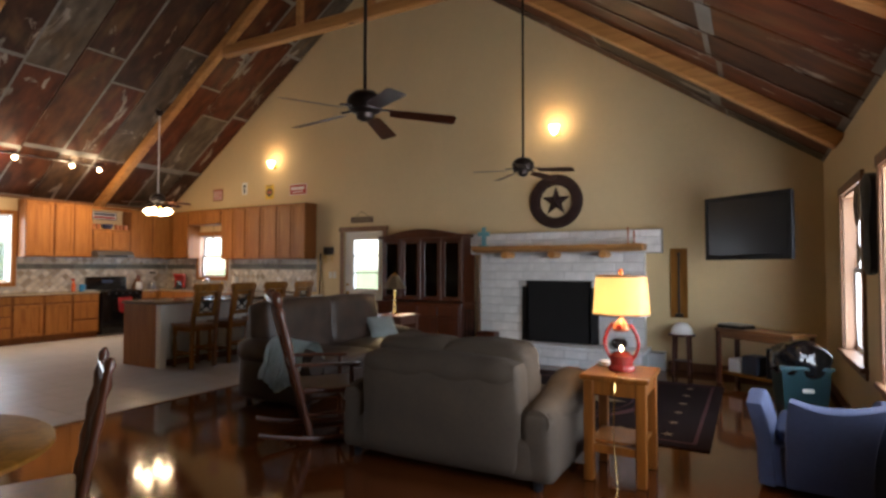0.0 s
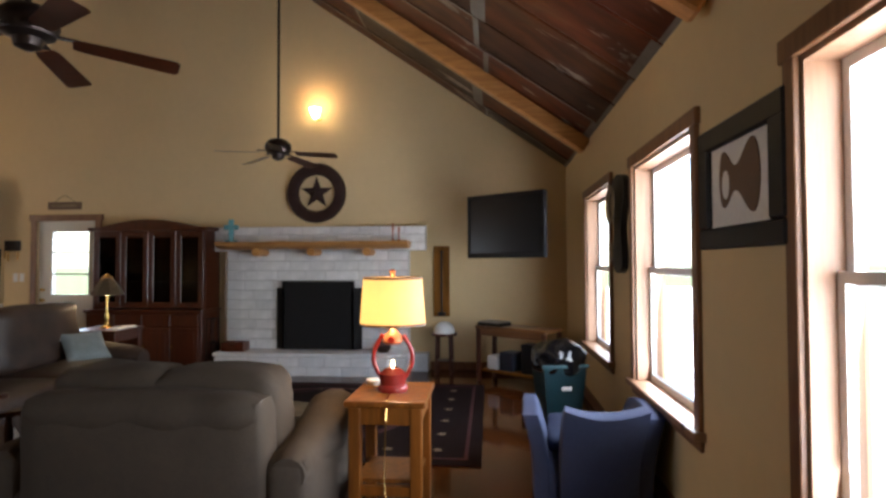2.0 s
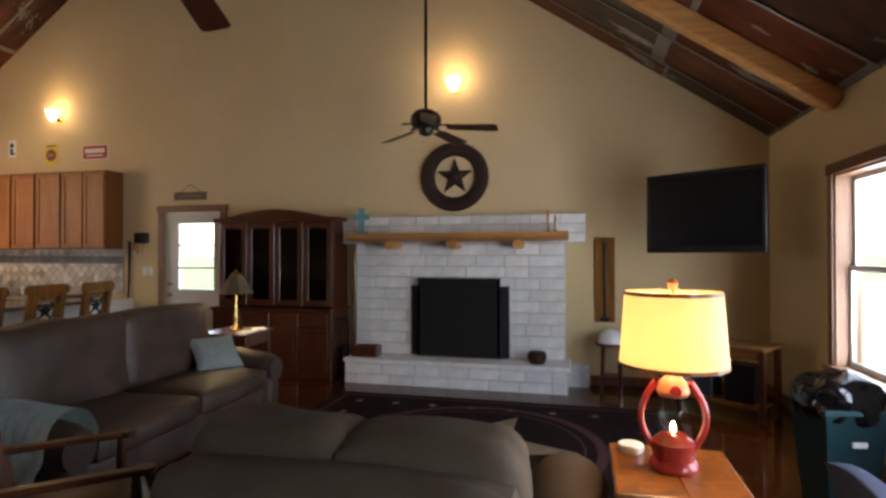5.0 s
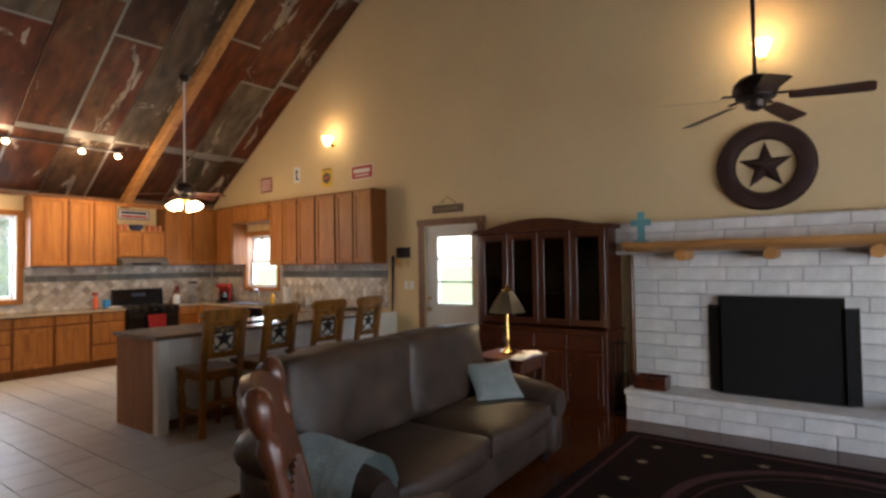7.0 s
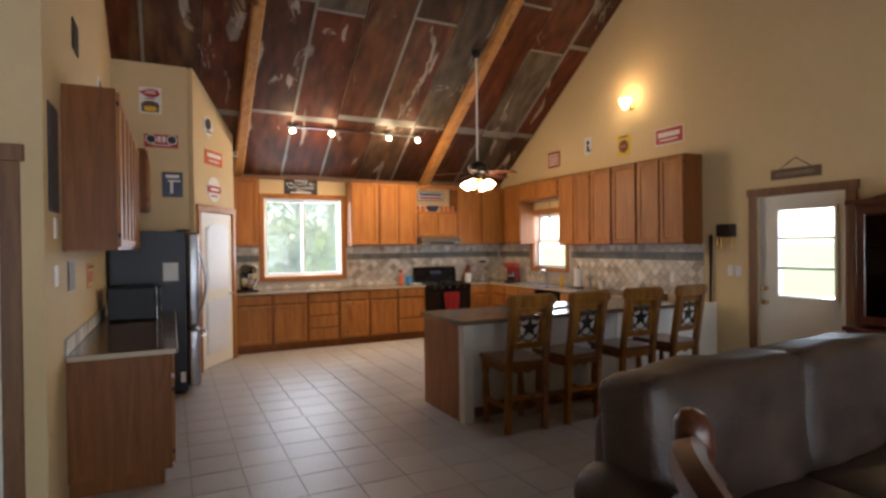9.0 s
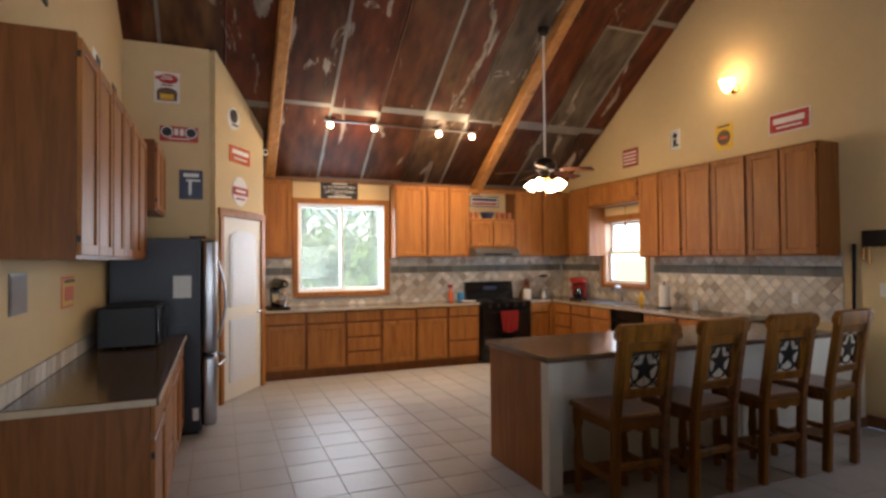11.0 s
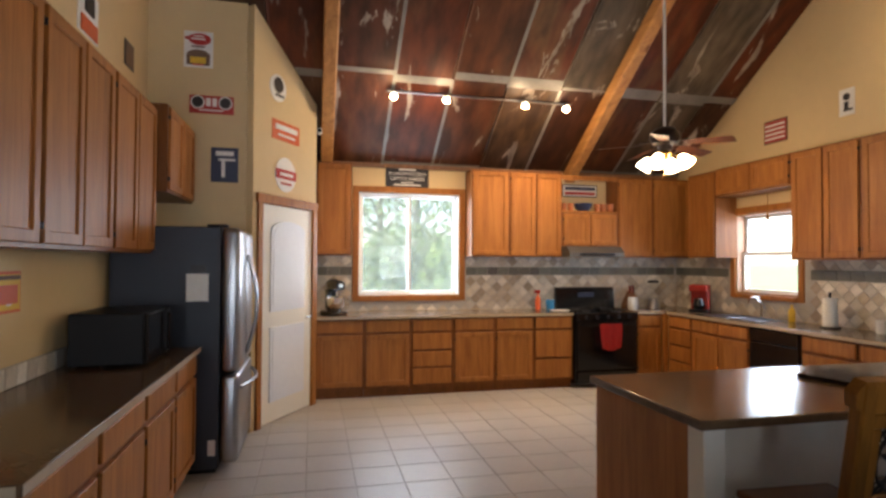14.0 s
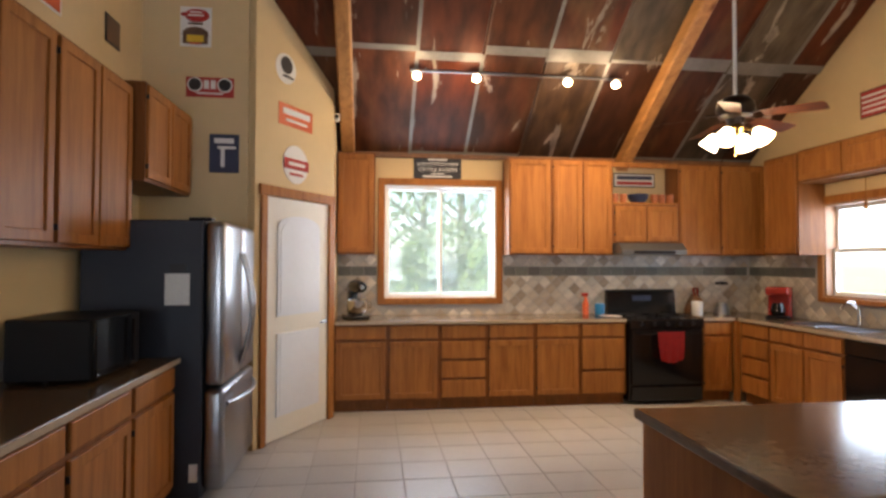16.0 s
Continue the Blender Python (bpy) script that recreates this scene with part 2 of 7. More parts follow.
M["oak"] = wood("oak_cabinet", (0.23, 0.083, 0.019), (0.40, 0.162, 0.040), "z", 0.45, 4.0, piece=0.06)
# Darkened oak for carcasses: shade in the gaps round doors painted as colour.
M["oak_shaded"] = wood("oak_gap_shade", (0.13, 0.044, 0.010), (0.235, 0.086, 0.021), "z", 0.42, 4.0, piece=0.05)
M["rustic"] = wood("rustic_pine", (0.105, 0.040, 0.004), (0.28, 0.115, 0.017), "z", 0.42, 3.0, knots=True)
M["honey"] = wood("honey_pine", (0.10, 0.029, 0.003), (0.26, 0.082, 0.010), "z", 0.38, 3.0, knots=True, coat=0.2)
M["rustic_dark"] = wood("rustic_dark_pine", (0.10, 0.04, 0.015), (0.26, 0.11, 0.035), "x", 0.3, 3.0, coat=0.3)
M["cherry"] = wood("cherry_hutch", (0.036, 0.009, 0.004), (0.085, 0.020, 0.007), "z", 0.3, 4.0, coat=0.3)
M["rocker"] = wood("rocker_wood", (0.035, 0.010, 0.004), (0.105, 0.028, 0.009), "z", 0.36, 5.0, coat=0.12)
M["floor"] = material("stained_concrete", (0.078, 0.021, 0.005), 0.08, vary=0.28, scale=1.6, fine=0.10, coat=0.08, rough_vary=0.3, spec=0.28)
M["tile"] = material("cream_floor_tile", (0.455, 0.438, 0.425), 0.42, vary=0.07, scale=4, fine=0.04, piece=0.05, bump=0.05, bump_scale=30)
M["grout"] = material("grey_grout", (0.40, 0.38, 0.36), 0.8, vary=0.1, scale=8)
M["white_door"] = material("white_door_paint", (0.74, 0.72, 0.64), 0.45, vary=0.03, scale=2, fine=0.02)
M["cream_door"] = material("cream_door_paint", (0.74, 0.71, 0.63), 0.5, vary=0.03, scale=2, fine=0.02)
M["white_brick"] = material("whitewashed_brick", (0.74, 0.73, 0.71), 0.75, vary=0.14, scale=7, fine=0.09, piece=0.08, bump=0.5, bump_scale=45)
M["mortar"] = material("white_mortar", (0.52, 0.51, 0.49), 0.85, vary=0.12, scale=10, bump=0.4)
M["door_panel"] = material("white_door_panel", (0.70, 0.73, 0.78), 0.45, vary=0.03, scale=2, fine=0.02)
M["sash"] = material("vinyl_sash", (0.75, 0.75, 0.73), 0.4, vary=0.02)
M["glass"] = clear_glass("window_glass")
M["screen_haze"] = screen_material()
M["glass_dark"] = clear_glass("cabinet_glass", (0.35, 0.33, 0.32))
M["black"] = material("black_paint", (0.010, 0.010, 0.012), 0.4, vary=0.1, scale=9, spec=0.22)
M["black_gloss"] = material("black_enamel", (0.008, 0.008, 0.009), 0.1, vary=0.05, scale=3)
M["iron"] = material("wrought_iron", (0.025, 0.023, 0.022), 0.5, metal=0.6, vary=0.2, scale=20)
M["bronze"] = material("bronze_fan_metal", (0.03, 0.02, 0.016), 0.35, metal=0.7, vary=0.1, scale=12)
M["steel"] = material("stainless_steel", (0.34, 0.35, 0.37), 0.3, metal=1.0, vary=0.05, scale=3, stretch=(1, 1, 20))
M["steel_side"] = material("grey_fridge_side", (0.034, 0.040, 0.056), 0.42, vary=0.08, spec=0.3, scale=3, fine=0.03)
M["hood"] = material("brushed_hood_metal", (0.17, 0.165, 0.16), 0.38, metal=0.6, vary=0.06, scale=5)
M["chrome"] = material("chrome", (0.7, 0.7, 0.7), 0.12, metal=1.0, vary=0.02)
M["brass"] = material("polished_brass", (0.65, 0.42, 0.14), 0.18, metal=1.0, vary=0.06, scale=14)
M["counter"] = material("brown_laminate", (0.125, 0.080, 0.046), 0.15, vary=0.20, scale=26, fine=0.14, spec=0.36)
# Pale tan painted for window sheen along the worktop edges.
M["counter_sheen"] = material("tan_edge_sheen", (0.42, 0.33, 0.23), 0.35, vary=0.1, scale=20)
M["leather"] = material("brown_leather", (0.047, 0.027, 0.018), 0.5, vary=0.55, scale=5, fine=0.12, rough_vary=0.35, bump=0.35, bump_scale=60)
M["suede"] = material("tan_microfiber", (0.064, 0.044, 0.027), 0.85, vary=0.16, scale=4, fine=0.07, bump=0.25, bump_scale=120)
M["blue_cloth"] = material("slate_blue_cloth", (0.036, 0.048, 0.100), 0.85, vary=0.14, scale=5, fine=0.08, bump=0.3, bump_scale=200)
M["aqua"] = material("aqua_throw", (0.58, 0.70, 0.73), 0.95, vary=0.16, scale=7, fine=0.1, bump=0.7, bump_scale=60)
M["pillow"] = material("grey_green_pillow", (0.22, 0.24, 0.23), 0.9, vary=0.14, scale=12, fine=0.12, bump=0.3, bump_scale=150)
M["rug"] = material("dark_rug", (0.018, 0.010, 0.009), 0.95, spec=0.08, vary=0.25, scale=8, fine=0.15, bump=0.6, bump_scale=180)
M["rug_tan"] = material("tan_rug_star", (0.24, 0.18, 0.11), 0.95, spec=0.1, vary=0.2, scale=12, fine=0.12, bump=0.5, bump_scale=180)
M["rug_red"] = material("maroon_rug_ring", (0.06, 0.012, 0.010), 0.95, vary=0.2, scale=12, bump=0.5, bump_scale=180)
M["screen"] = material("dark_screen", (0.006, 0.007, 0.008), 0.2, vary=0.03, spec=0.15)
M["screen_mesh"] = material("black_wire_mesh", (0.016, 0.015, 0.015), 0.8, vary=0.25, scale=60, spec=0.15)
M["patio"] = material("pale_concrete", (0.70, 0.73, 0.82), 0.9, vary=0.08, scale=2)
M["red"] = material("red_enamel", (0.30, 0.025, 0.018), 0.25, vary=0.15, scale=10)
M["red_cloth"] = material("red_towel", (0.42, 0.02, 0.02), 0.9, vary=0.12, scale=20, bump=0.5, bump_scale=150)
M["rust"] = material("rusty_rim", (0.04, 0.018, 0.014), 0.55, metal=0.3, vary=0.3, scale=10, fine=0.15)
M["paper"] = material("white_paper", (0.78, 0.78, 0.76), 0.8, vary=0.02)
M["sign_red"] = material("sign_red", (0.42, 0.03, 0.025), 0.4, vary=0.06)
M["sign_orange"] = material("sign_orange", (0.62, 0.11, 0.03), 0.4, vary=0.06)
M["sign_yellow"] = material("sign_yellow", (0.72, 0.46, 0.03), 0.4, vary=0.06)
M["sign_blue"] = material("sign_navy", (0.02, 0.03, 0.075), 0.4, vary=0.06)
M["sign_black"] = material("sign_black", (0.015, 0.015, 0.02), 0.4, vary=0.06)
M["sign_brown"] = material("sign_brown", (0.13, 0.075, 0.045), 0.6, vary=0.15)
M["grass"] = material("lawn", (0.09, 0.115, 0.05), 0.9, vary=0.25, scale=1.5, fine=0.12)
M["leaf"] = material("foliage", (0.22, 0.28, 0.16), 0.7, vary=0.3, scale=2, fine=0.1, piece=0.2)
lf = M["leaf"].node_tree
tl = lf.nodes.new("ShaderNodeBsdfTranslucent")
tl.inputs[0].default_value = (0.26, 0.36, 0.13, 1)
lm = lf.nodes.new("ShaderNodeMixShader")
lm.inputs[0].default_value = 0.5
lf.links.new(lf.nodes["Principled BSDF"].outputs[0], lm.inputs[1])
lf.links.new(tl.outputs[0], lm.inputs[2])
lf.links.new(lm.outputs[0], lf.nodes["Material Output"].inputs[0])
M["bark"] = material("bark", (0.32, 0.28, 0.23), 0.9, vary=0.3, scale=6, bump=0.8, bump_scale=12)
M["bulb"] = glow("lit_bulb", (1.0, 0.72, 0.38), 9.0)
M["sconce_glass"] = glow("lit_sconce_glass", (1.0, 0.74, 0.40), 2.4)
M["shade_glass"] = glow("lit_frosted_glass", (1.0, 0.80, 0.52), 3.2)
M["shade"] = glow("lit_linen_shade", (1.0, 0.60, 0.17), 0.14, (0.42, 0.32, 0.18))
M["tan_glass"] = material("amber_shade_glass", (0.10, 0.07, 0.04), 0.3, vary=0.2, scale=8)
M["teal"] = material("teal_plastic", (0.03, 0.085, 0.10), 0.35, vary=0.1)
M["ceramic"] = material("white_ceramic", (0.75, 0.75, 0.73), 0.2, vary=0.02)
M["blue"] = material("blue_plastic", (0.03, 0.22, 0.50), 0.3, vary=0.05)
M["copper"] = material("copper_enamel", (0.45, 0.15, 0.06), 0.35, metal=0.3, vary=0.15, scale=12)
M["turq"] = material("turquoise_paint", (0.13, 0.33, 0.36), 0.6, vary=0.2, scale=14)
M["splash"] = island_material("tumbled_travertine", [(0.42, 0.34, 0.25), (0.74, 0.70, 0.63), (0.30, 0.24, 0.18), (0.62, 0.57, 0.49), (0.44, 0.42, 0.39)])
M["band"] = island_material("slate_band", [(0.10, 0.105, 0.095), (0.15, 0.15, 0.13), (0.085, 0.08, 0.075)])
for k in ("oak", "oak_shaded", "rustic"):
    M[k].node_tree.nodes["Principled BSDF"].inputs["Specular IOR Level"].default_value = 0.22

# ---- building helpers ----
def box(bm, x0, x1, y0, y1, z0, z1, bevel=0.0, seg=1):
    r = bmesh.ops.create_cube(bm, size=1.0, matrix=Matrix.Translation(((x0 + x1) / 2, (y0 + y1) / 2, (z0 + z1) / 2)) @ Matrix.Diagonal((abs(x1 - x0), abs(y1 - y0), abs(z1 - z0), 1)))
    if bevel:
        edges = list({e for v in r["verts"] for e in v.link_edges})
        bmesh.ops.bevel(bm, geom=edges, offset=bevel, segments=seg, profile=0.5, affect="EDGES")
    return bm


def rod(bm, p0, p1, r0, r1=None, n=10):
    """A tapered round bar between two points."""
    p0, p1 = Vector(p0), Vector(p1)
    d = p1 - p0
    m = Matrix.Translation((p0 + p1) / 2) @ d.to_track_quat("Z", "Y").to_matrix().to_4x4()
    bmesh.ops.create_cone(bm, cap_ends=True, segments=n, radius1=r0, radius2=r0 if r1 is None else r1, depth=d.length, matrix=m)
    return bm


def bar(bm, p0, p1, w, h, bevel=0.0):
    """A squared timber between two points, w across and h deep."""
    p0, p1 = Vector(p0), Vector(p1)
    d = p1 - p0
    m = Matrix.Translation((p0 + p1) / 2) @ d.to_track_quat("Y", "Z").to_matrix().to_4x4() @ Matrix.Diagonal((w, d.length, h, 1))
    r = bmesh.ops.create_cube(bm, size=1.0, matrix=m)
    if bevel:
        bmesh.ops.bevel(bm, geom=list({e for v in r["verts"] for e in v.link_edges}), offset=bevel, segments=1, affect="EDGES")
    return bm


def turned(bm, profile, n=16, m=None):
    """A body of revolution about z, from (radius, height) pairs."""
    m = m or Matrix()
    rings = []
    for r, z in profile:
        rings.append([bm.verts.new(m @ Vector((r * math.cos(2 * math.pi * i / n), r * math.sin(2 * math.pi * i / n), z))) for i in range(n)])
    for a, b in zip(rings, rings[1:]):
        for i in range(n):
            bm.faces.new((a[i], a[(i + 1) % n], b[(i + 1) % n], b[i]))
    bm.faces.new(list(reversed(rings[0])))
    bm.faces.new(rings[-1])
    return bm


def prism(bm, pts, depth, m=None):
    """A flat outline in x, z pulled out along y by depth."""
    m = m or Matrix()
    a = [bm.verts.new(m @ Vector((x, 0, z))) for x, z in pts]
    b = [bm.verts.new(m @ Vector((x, depth, z))) for x, z in pts]
    bm.faces.new(a)
    bm.faces.new(list(reversed(b)))
    k = len(pts)
    for i in range(k):
        bm.faces.new((a[i], b[i], b[(i + 1) % k], a[(i + 1) % k]))
    return bm


def ring(bm, x0, x1, z0, z1, s, y0, y1, inset=0.004):
    """A mitred rectangular frame of width s as one body, its front edges eased."""
    loops = []
    for d, y in ((0.0, y1), (0.0, y0 + inset), (inset, y0), (s - inset, y0), (s, y0 + inset), (s, y1)):
        loops.append([bm.verts.new(p) for p in ((x0 + d, y, z0 + d), (x1 - d, y, z0 + d), (x1 - d, y, z1 - d), (x0 + d, y, z1 - d))])
    for a, b in zip(loops, loops[1:] + loops[:1]):
        for i in range(4):
            bm.faces.new((a[i], a[(i + 1) % 4], b[(i + 1) % 4], b[i]))
    return bm


def tube(bm, pts, r, n=10, flat=1.0):
    """A bent bar along points, as one body; r may be one radius or one per point."""
    pts = [Vector(p) for p in pts]
    rs = r if isinstance(r, (list, tuple)) else [r] * len(pts)
    side = None
    rings = []
    for k, p in enumerate(pts):
        d = (pts[min(k + 1, len(pts) - 1)] - pts[max(k - 1, 0)]).normalized()
        side = d.orthogonal().normalized() if side is None else (side - d * side.dot(d)).normalized()
        up = d.cross(side)
        rings.append([bm.verts.new(p + side * rs[k] * math.cos(2 * math.pi * i / n) + up * rs[k] * flat * math.sin(2 * math.pi * i / n)) for i in range(n)])
    for a, b in zip(rings, rings[1:]):
        for i in range(n):
            bm.faces.new((a[i], a[(i + 1) % n], b[(i + 1) % n], b[i]))
    bm.faces.new(list(reversed(rings[0])))
    bm.faces.new(rings[-1])
    return bm


def pillow(bm, w, h, thick, cuts=14):
    """A stuffed square with drawn-out corners, standing in x, z."""
    for sgn in (-1, 1):
        g = []
        for j in range(cuts + 1):
            row = []
            for i in range(cuts + 1):
                u, v = 2 * i / cuts - 1, 2 * j / cuts - 1
                full = max(0.0, (1 - u * u) * (1 - v * v)) ** 0.45
                x = u * (1 - 0.09 * (1 - v * v)) * w / 2
                z = v * (1 - 0.09 * (1 - u * u)) * h / 2 + h / 2
                crease = 0.006 * noise.noise(Vector((x * 14, z * 14, sgn)))
                row.append(bm.verts.new((x, sgn * (full * thick / 2) + crease * full, z)))
            g.append(row)
        for p, q in zip(g, g[1:]):
            for i in range(cuts):
                bm.faces.new((p[i], p[i + 1], q[i + 1], q[i]))
    bmesh.ops.remove_doubles(bm, verts=bm.verts, dist=0.0005)
    return bm


def cushion(bm, x0, x1, y0, y1, z0, z1, puff=0.05, cuts=9, soft_edge=0.5):
    """A soft stuffed block with rounded edges and swollen faces."""
    c = Vector(((x0 + x1) / 2, (y0 + y1) / 2, (z0 + z1) / 2))
    h = Vector((abs(x1 - x0) / 2, abs(y1 - y0) / 2, abs(z1 - z0) / 2))
    r = bmesh.ops.create_cube(bm, size=2.0)
    bmesh.ops.subdivide_edges(bm, edges=list({e for v in r["verts"] for e in v.link_edges}), cuts=cuts, use_grid_fill=True)
    rad = min(h) * soft_edge
    for v in bm.verts:
        q = v.co.copy()
        p = Vector((q.x * h.x, q.y * h.y, q.z * h.z))
        core = Vector([max(-(h[i] - rad), min(h[i] - rad, p[i])) for i in range(3)])
        d = p - core
        if d.length > 1e-6:
            p = core + d.normalized() * rad
        sw = [puff * (1 - q[(i + 1) % 3] ** 2) * (1 - q[(i + 2) % 3] ** 2) * q[i] for i in range(3)]
        p = p + Vector(sw)
        p += Vector((noise.noise(p * 7 + c) * 0.008, noise.noise(p * 6 - c) * 0.008, noise.noise(p * 5 + c) * 0.008))
        v.co = p + c
    return bm


def mesh_of(name, bm, mat, smooth=False):
    bmesh.ops.recalc_face_normals(bm, faces=bm.faces)
    me = bpy.data.meshes.new(name)
    bm.to_mesh(me)
    bm.free()
    for q in (mat if isinstance(mat, (list, tuple)) else [mat]):
        me.materials.append(q)
    if smooth:
        for p in me.polygons:
            p.use_smooth = True
        me.set_sharp_from_angle(angle=radians(40))
    return me


def part(name, bm, mat, parent=None, label="", smooth=False, at=None):
    """Links a bmesh as one mesh object, under a thing or a part."""
    ob = new(name, mesh_of(name, bm, mat, smooth))
    if parent is not None:
        ob.parent = parent
    if at is not None:
        ob.matrix_basis = at
    if label:
        ob["label"] = label
    return ob


def thing(name, label, category, at=None, group="", kind=""):
    ob = new(name)
    ob.empty_display_size = 0.1
    if at is not None:
        ob.matrix_basis = at
    return tagged(ob, label, category, group, kind)


def B():
    return bmesh.new()


# ---- plan ----
DEPTH = 12.93          # window wall at y = 0, kitchen wall at y = 12.93; gable wall at x = 0
REAR = -11.0
LEFT = -6.43           # kitchen side wall
JOG = 7.25
PANTRY = (-5.55, 11.28)


def roof_z(y):
    return 2.74 + 0.69 * min(y, DEPTH - y)


def wall(name, axis, c0, c1, u0, u1, top, openings=(), mat="wall", breaks=(), label="tan painted drywall wall"):
    """A thick wall along x ('y' plane) or y ('x' plane), with openings (u0, u1, z0, z1) cut through it."""
    bm = B()
    us = sorted({u0, u1, *breaks, *[v for o in openings for v in o[:2]]})

    def prism4(a, b, za0, za1, zb0, zb1):
        vs = []
        for c in (c0, c1):
            for u, z in ((a, za0), (b, zb0), (b, zb1), (a, za1)):
                vs.append(bm.verts.new((c, u, z) if axis == "x" else (u, c, z)))
        f = bm.faces.new
        f(vs[0:4]), f(vs[7:3:-1])
        for i in range(4):
            j = (i + 1) % 4
            f((vs[i], vs[i + 4], vs[j + 4], vs[j]))

    for a, b in zip(us, us[1:]):
        mid, z = (a + b) / 2, 0.0
        for o in sorted([o for o in openings if o[0] < mid < o[1]], key=lambda o: o[2]):
            if o[2] > z + 1e-4:
                prism4(a, b, z, o[2], z, o[2])
            z = o[3]
        prism4(a, b, z, top(a), z, top(b))
    ob = part(name, bm, M[mat])
    return tagged(ob, label, "wall", kind="structure")


W1, W2, W3 = (-2.73, -1.57), (-4.67, -3.51), (-6.78, -5.63)      # openings of the three side windows
WZ = (0.60, 2.12)
KWIN = (-4.47, -3.19, 1.11, 2.39)
SWIN = (10.90, 11.80, 1.17, 2.12)
DOOR = (6.70, 7.60, 0.0, 2.08)

wall("wall_gable", "x", 0.0, 0.20, -0.2, DEPTH + 0.2, lambda y: roof_z(y) + 0.05, [SWIN, DOOR], breaks=(DEPTH / 2,))
wall("wall_windows", "y", -0.20, 0.0, REAR, 0.0, lambda x: 2.80, [(a, b, *WZ) for a, b in (W1, W2, W3)])
wall("wall_kitchen", "y", DEPTH, DEPTH + 0.2, REAR, 0.0, lambda x: 2.80, [KWIN])
wall("wall_rear", "x", REAR - 0.2, REAR, -0.2, DEPTH + 0.2, lambda y: roof_z(y) + 0.05, breaks=(DEPTH / 2,))
wall("wall_kitchen_side", "x", LEFT - 0.13, LEFT, JOG, DEPTH, lambda y: roof_z(y) + 0.03)
wall("wall_hall", "y", JOG, JOG + 0.13, REAR, LEFT - 0.13, lambda x: roof_z(JOG) + 0.03, [(-7.48, -6.62, 0.0, 2.06)])
wall("wall_pantry_side", "y", PANTRY[1], PANTRY[1] + 0.1, LEFT, PANTRY[0] - 0.06, lambda x: roof_z(PANTRY[1]) - 0.02)
wall("wall_bedroom", "y", 10.9, 11.0, REAR, LEFT - 0.13, lambda x: roof_z(11.0), [(-9.3, -7.75, 0.75, 2.15)])

# angled pantry wall with its door opening
pa, pb = Vector((PANTRY[0], PANTRY[1], 0)), Vector((-4.99, 12.20, 0))
plen = (pb - pa).length
pang = math.degrees(math.atan2(pb.y - pa.y, pb.x - pa.x))
PM = pose(pa.x, pa.y, 0, 0, 0, pang)


def pantry_top(u):
    return roof_z(pa.y + (pb.y - pa.y) * u / plen) - 0.02


ob = wall("wall_pantry", "y", 0.0, 0.10, 0.0, plen, pantry_top, [(0.13, 0.13 + 0.86, 0, 2.07)])
ob.matrix_basis = PM
wall("wall_pantry_return", "x", -5.09, -4.99, 12.20, DEPTH, lambda y: roof_z(y) - 0.02)

# floors
TILE_Y = 6.20
bm = box(B(), REAR, 0.0, 0.0, TILE_Y, -0.12, 0.0)
tagged(part("floor", bm, M["floor"]), "glossy reddish brown stained concrete floor", "floor", kind="structure")
bm = box(B(), REAR, 0.0, TILE_Y, DEPTH, -0.12, -0.006)
tile_floor = tagged(part("floor_kitchen", bm, M["grout"]), "cream square ceramic tile kitchen floor", "floor", kind="structure")

# ceiling: old roofing tin, sheet over sheet, with zinc edges
def tin_ceiling():
    bm = B()
    rnd = random.Random(4)
    half = DEPTH / 2
    slope = math.hypot(1, 0.69)
    for side in (0, 1):
        x = -11.163
        while x < -0.01:
            x1 = min(x + 0.633, 0.0)
            s = 0.0
            k = 0
            while s < half:
                if k == 0:
                    e = 1.08 + rnd.uniform(-0.05, 0.06)
                else:
                    e = min(s + rnd.choice((1.5, 1.9, 2.4)) + rnd.uniform(-0.1, 0.1), half)
                a = max(s, 0.0)
                if e - a > 0.02:
                    lift = 0.006 * (k % 2)
                    def P(u, t, d=0.0):
                        y = t if side == 0 else DEPTH - t
                        return (u, y, 2.74 + 0.69 * t - d - lift)
                    xs = [(x, 0.0), (x + 0.012, 0.016), (x + 0.03, 0.0), (x1 - 0.004, 0.0)]
                    lo = [bm.verts.new(P(u, a, d)) for u, d in xs]
                    hi = [bm.verts.new(P(u, e, d)) for u, d in xs]
                    for i in range(3):
                        f = bm.faces.new((lo[i], lo[i + 1], hi[i + 1], hi[i]))
                    w = rnd.choice((0.03, 0.05, 0.08, 0.12)) if k == 1 else rnd.choice((0.03, 0.03, 0.06))
                    v = [bm.verts.new(P(u, t, 0.008)) for u, t in ((x + 0.02, a), (x1, a), (x1, a + w), (x + 0.02, a + w))]
                    bm.faces.new(v).material_index = 1
                    v = [bm.verts.new(P(u, t, 0.0165)) for u, t in ((x - 0.012, a), (x + 0.024, a), (x + 0.024, e), (x - 0.012, e))]
                    if rnd.random() < 0.75:
                        bm.faces.new(v).material_index = 1
                s, k = e, k + 1
            x = x1
    ob = part("ceiling", bm, [M["tin"], M["zinc"]])
    return tagged(ob, "rusty salvaged roofing tin vaulted ceiling", "ceiling", kind="structure")


